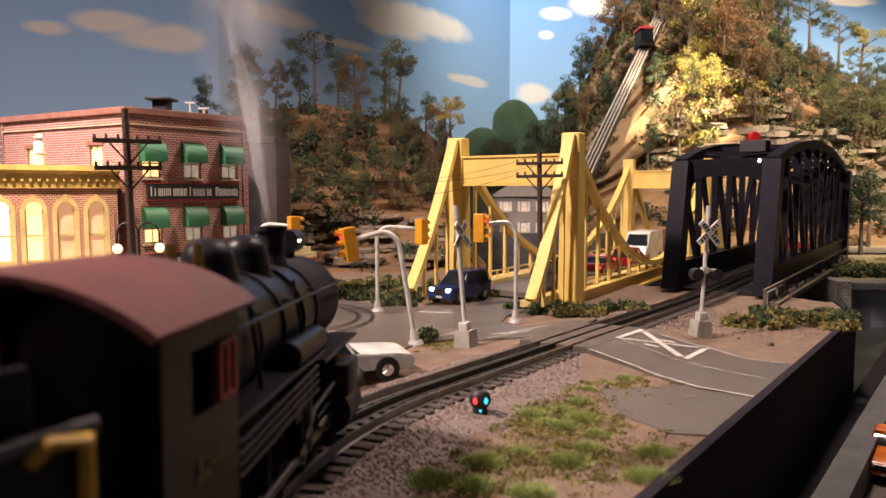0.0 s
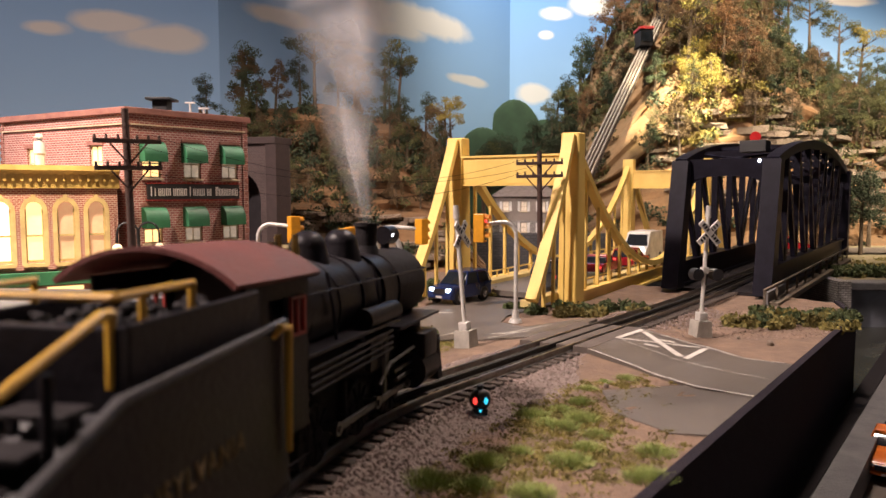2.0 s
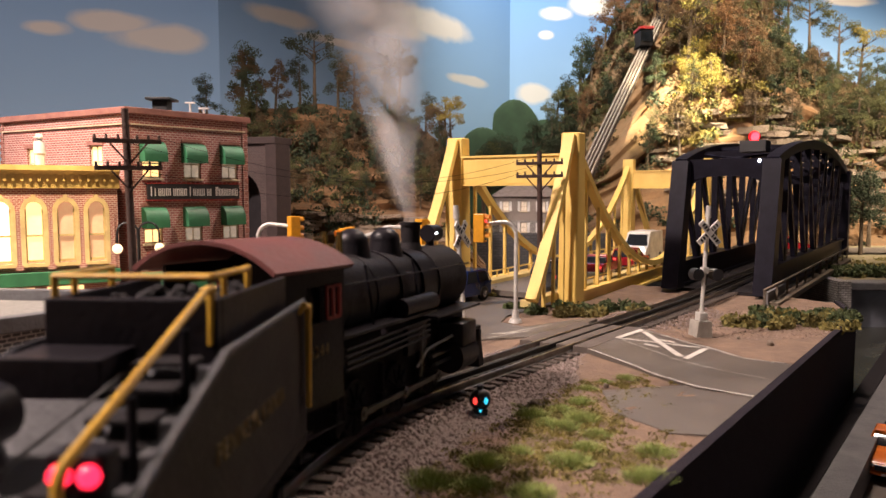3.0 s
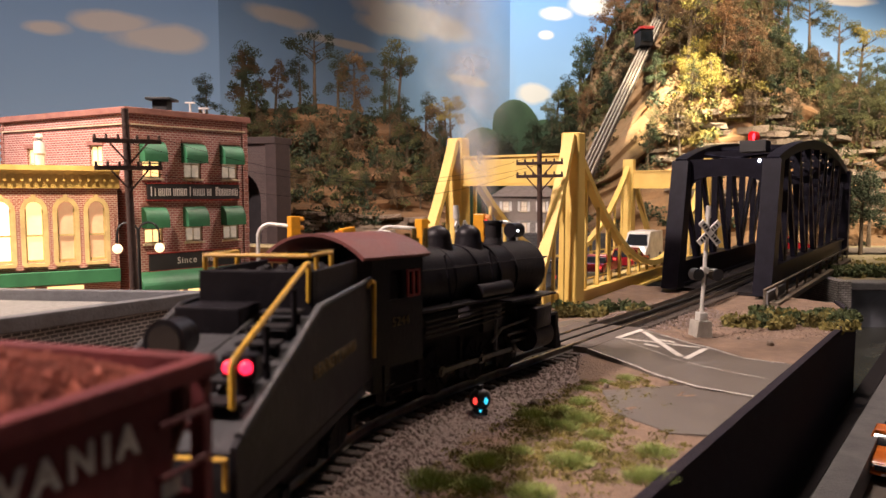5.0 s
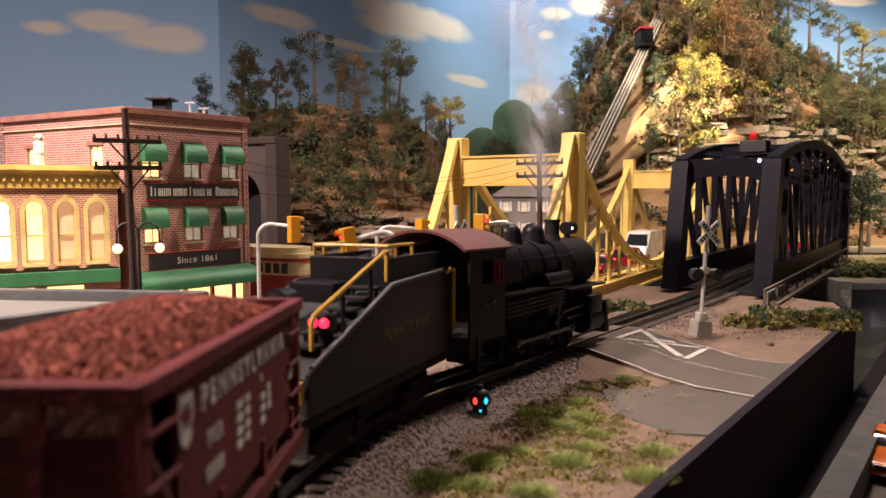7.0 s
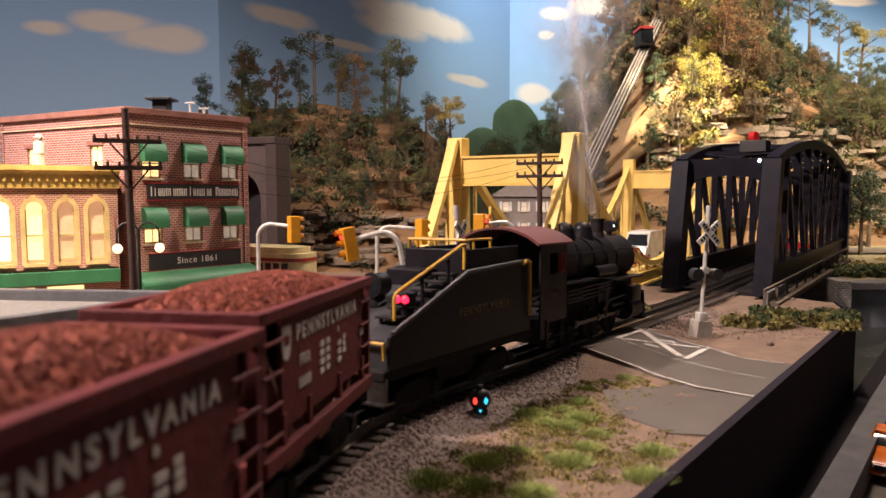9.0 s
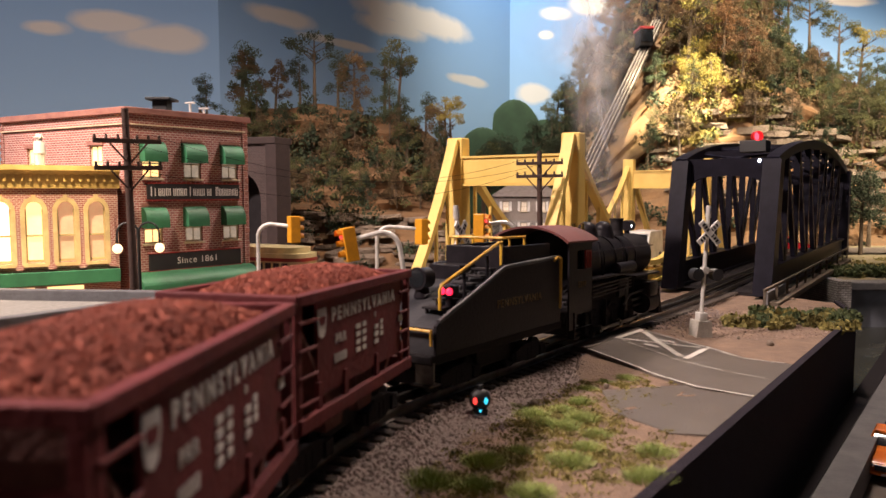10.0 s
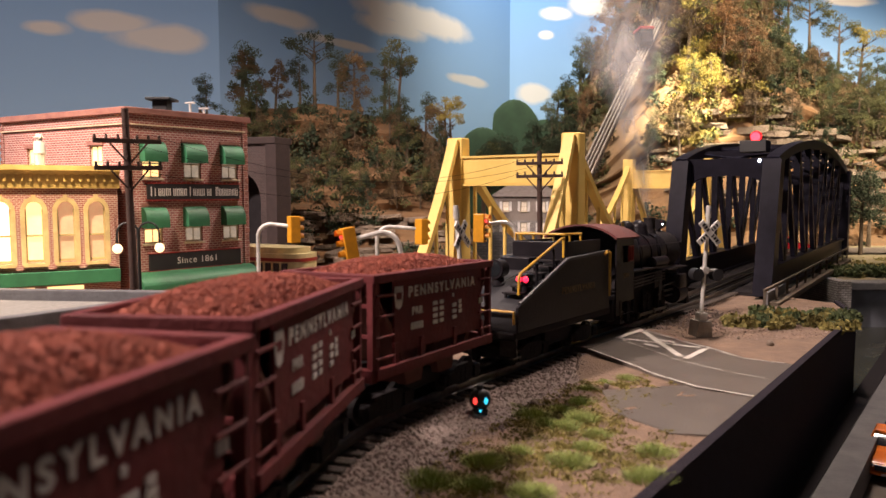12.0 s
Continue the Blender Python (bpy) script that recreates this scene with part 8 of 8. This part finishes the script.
def smoke_mat():
    m = bpy.data.materials.new("steam_smoke")
    m.use_nodes = True
    nt = m.node_tree
    for n in list(nt.nodes):
        nt.nodes.remove(n)
    out = nt.nodes.new("ShaderNodeOutputMaterial")
    dif, tra, mix, mix2 = nt.nodes.new("ShaderNodeBsdfDiffuse"), nt.nodes.new("ShaderNodeBsdfTranslucent"), nt.nodes.new("ShaderNodeMixShader"), nt.nodes.new("ShaderNodeMixShader")
    clear = nt.nodes.new("ShaderNodeBsdfTransparent")
    dif.inputs[0].default_value = tra.inputs[0].default_value = (0.72, 0.72, 0.74, 1)
    co, uv = nt.nodes.new("ShaderNodeTexCoord"), nt.nodes.new("ShaderNodeSeparateXYZ")
    nt.links.new(co.outputs["UV"], uv.inputs[0])
    n1 = nt.nodes.new("ShaderNodeTexNoise")
    n1.inputs["Scale"].default_value, n1.inputs["Detail"].default_value, n1.inputs["Roughness"].default_value, n1.inputs["Distortion"].default_value = 19, 4, 0.55, 0.9
    nt.links.new(co.outputs["Object"], n1.inputs["Vector"])
    r = nt.nodes.new("ShaderNodeMapRange")
    r.inputs["From Min"].default_value, r.inputs["From Max"].default_value = 0.28, 0.78
    nt.links.new(n1.outputs["Fac"], r.inputs["Value"])

    def math_(op, a, b=None, v=None):
        k = nt.nodes.new("ShaderNodeMath")
        k.operation = op
        nt.links.new(a, k.inputs[0])
        if b is not None:
            nt.links.new(b, k.inputs[1])
        if v is not None:
            k.inputs[1].default_value = v
        return k.outputs[0]
    # wisps thin out towards the ragged sides and the top of each piece
    s = math_("SINE", math_("MULTIPLY", uv.outputs["X"], v=math.pi))
    s = math_("POWER", s, v=1.5)
    e = math_("SINE", math_("MULTIPLY", uv.outputs["Y"], v=math.pi))
    e = math_("POWER", e, v=0.6)
    a = math_("MULTIPLY", math_("MULTIPLY", s, e), r.outputs["Result"])
    a = math_("MULTIPLY", a, v=0.66)
    nt.links.new(a, mix2.inputs["Fac"])
    nt.links.new(dif.outputs[0], mix.inputs[1])
    nt.links.new(tra.outputs[0], mix.inputs[2])
    nt.links.new(clear.outputs[0], mix2.inputs[1])
    nt.links.new(mix.outputs[0], mix2.inputs[2])
    nt.links.new(mix2.outputs[0], out.inputs[0])
    return m


SMOKE = smoke_mat()


def build_smoke():
    """Rigid wisps that rise from the chimney and travel with it, each a ruffled sheet widening upwards."""
    t = thing("chimney_smoke", "thin grey smoke rising from the chimney", "smoke")
    rnd = random.Random(15)
    out = []
    for k in range(5):
        z0 = (0.0, 0.0, 0.035, 0.07, 0.10)[k]
        ln = (0.10, 0.17, 0.16, 0.17, 0.18)[k]
        yaw = (10, 80, 40, -30, 100)[k]
        bm = bmesh.new()
        uvl = bm.loops.layers.uv.new("uv")
        nu, nv = 10, 22
        grid = []
        for j in range(nv + 1):
            v = j / nv
            z = z0 + ln * v
            w = 0.005 + 0.34 * z + 0.08 * z * math.sin(v * 5 + k)
            cx = 0.012 * noise.noise((z * 14, k * 3.1, 0)) * min(1, z * 18)
            row = []
            for i in range(nu + 1):
                u = i / nu
                y = (u - 0.5) * 2 * w + cx
                d = 0.35 * w * noise.noise((u * 2.5, z * 20, k * 7.7))
                row.append(bm.verts.new((d, y, z)))
            grid.append(row)
        for j in range(nv):
            for i in range(nu):
                f = bm.faces.new((grid[j][i], grid[j][i + 1], grid[j + 1][i + 1], grid[j + 1][i]))
                for loop, (a, b) in zip(f.loops, ((i, j), (i + 1, j), (i + 1, j + 1), (i, j + 1))):
                    loop[uvl].uv = (a / nu, b / nv)
        w = part("smoke_wisp", bm, SMOKE, t, "", True)
        out.append((w, yaw))
    return t, out


smoke, wisps = build_smoke()


def build_oddments():
    bm = bmesh.new()
    box(bm, -0.022, 0.022, -0.003, 0.003, 0.0, 0.0022, bevel=0.0005)
    ob = tagged(part("plank", bm, WALK_WOOD), "weathered plank lying beside the ballast", "plank")
    ob.matrix_world = Matrix.Translation(table(0.001, 0.437, -0.0105)) @ pose(0, 0, 0, 0, 0, -8)
    rnd = random.Random(9)
    for x, y, r in ((0.312, 0.668, 0.0035), (0.295, 0.70, 0.002), (0.118, 0.505, 0.002), (0.06, 0.46, 0.0025)):
        bm = bmesh.new()
        bmesh.ops.create_icosphere(bm, subdivisions=2, radius=r)
        for v in bm.verts:
            v.co *= 1 + 0.25 * noise.noise(v.co * 400 + Vector((x * 50, 0, 0)))
        ob = tagged(part("stone", bm, mat("loose_stone", (0.22, 0.17, 0.13), 0.95, scale=200, bump=0.6), None, "", True), "small loose stone on the ground", "stone", "loose stones")
        ob.matrix_world = Matrix.Translation(table(x, y, -0.0105)) @ pose(0, 0, 0, 0, 0, rnd.uniform(0, 360))
    bm = bmesh.new()
    cyl(bm, (1.105, 1.72, -0.035), (1.105, 1.72, 0.0), 0.004, n=8)
    tagged(part("bollard", bm, SIGN_BLACK), "dark bollard at the far street", "bollard")


build_oddments()


# ---- what moves ----
PLACES = [(0, -0.101), (1, -0.052), (2, -0.003), (3, 0.044), (4, 0.0925), (5, 0.141), (6, 0.190), (7, 0.2385), (8, 0.287), (9, 0.3355), (10, 0.385), (11, 0.435), (12, 0.485)]


def train_place(t):
    """Place of the tender's handrail along the track at t seconds."""
    for (t0, a), (t1, b) in zip(PLACES[:-1], PLACES[1:]):
        if t <= t1:
            return a + (b - a) * (t - t0) / (t1 - t0)
    return PLACES[-1][1]


def vehicle(s, base, shift=0.0):
    """Pose of a car whose two guiding points lie base before and behind the point shift along it."""
    (x0, y0, _), (x1, y1, _) = rail_point(s + shift - base), rail_point(s + shift + base)
    return TILT @ pose((x0 + x1) / 2, (y0 + y1) / 2, 0, 0, 0, math.degrees(math.atan2(y1 - y0, x1 - x0))) @ Matrix.Translation((-shift, 0, 0))


def motions():
    times = [0.25 * i for i in range(49)]
    for thing_, off, base, shift in [(engine, 0.143, 0.048, -0.022), (tender, -0.086, 0.050, 0.0)] + [(h, -0.2705 - 0.160 * i, 0.042, 0.0) for i, h in enumerate(hoppers)]:
        walk(thing_, [(t, vehicle(train_place(t) + off, base, shift)) for t in times])
    for w, x, r in drivers:
        walk(w, [(t, pose(x, 0, r, 0, math.degrees(train_place(t) / r) % 360, 0)) for t in times])
    for rod in rods:
        rows = []
        for t in times:
            a = train_place(t) / 0.0145
            rows.append((t, pose(0.006 * math.cos(a), 0, 0.0145 - 0.006 * math.sin(a))))
        walk(rod, rows)
    # the beacon's added hood turns once in about two seconds, so the lamp flashes
    spot = truss.matrix_world @ Vector((0.046, -0.031, 0.232))
    walk(beacon, [(t, Matrix.Translation(spot) @ pose(0, 0, 0, 0, 0, 68 + (t - 0.91) * 360 / 2.21)) for t in times])
    # smoke follows the chimney and trails back a little
    rows = []
    for t in times:
        p = vehicle(train_place(t) + 0.143, 0.048, -0.022) @ Vector((0.051, 0, 0.107))
        rows.append((t, Matrix.Translation(p) @ pose(0, 0, 0, 0, -9 + 2 * math.sin(t * 0.9), 0)))
    walk(smoke, rows)
    for k, (w, yaw) in enumerate(wisps):
        walk(w, [(t, pose(0, 0, 0.004 * math.sin(t * 1.3 + k), 3 * math.sin(t * 1.1 + k), 0, yaw + 9 * t * (-1) ** k)) for t in times])


motions()
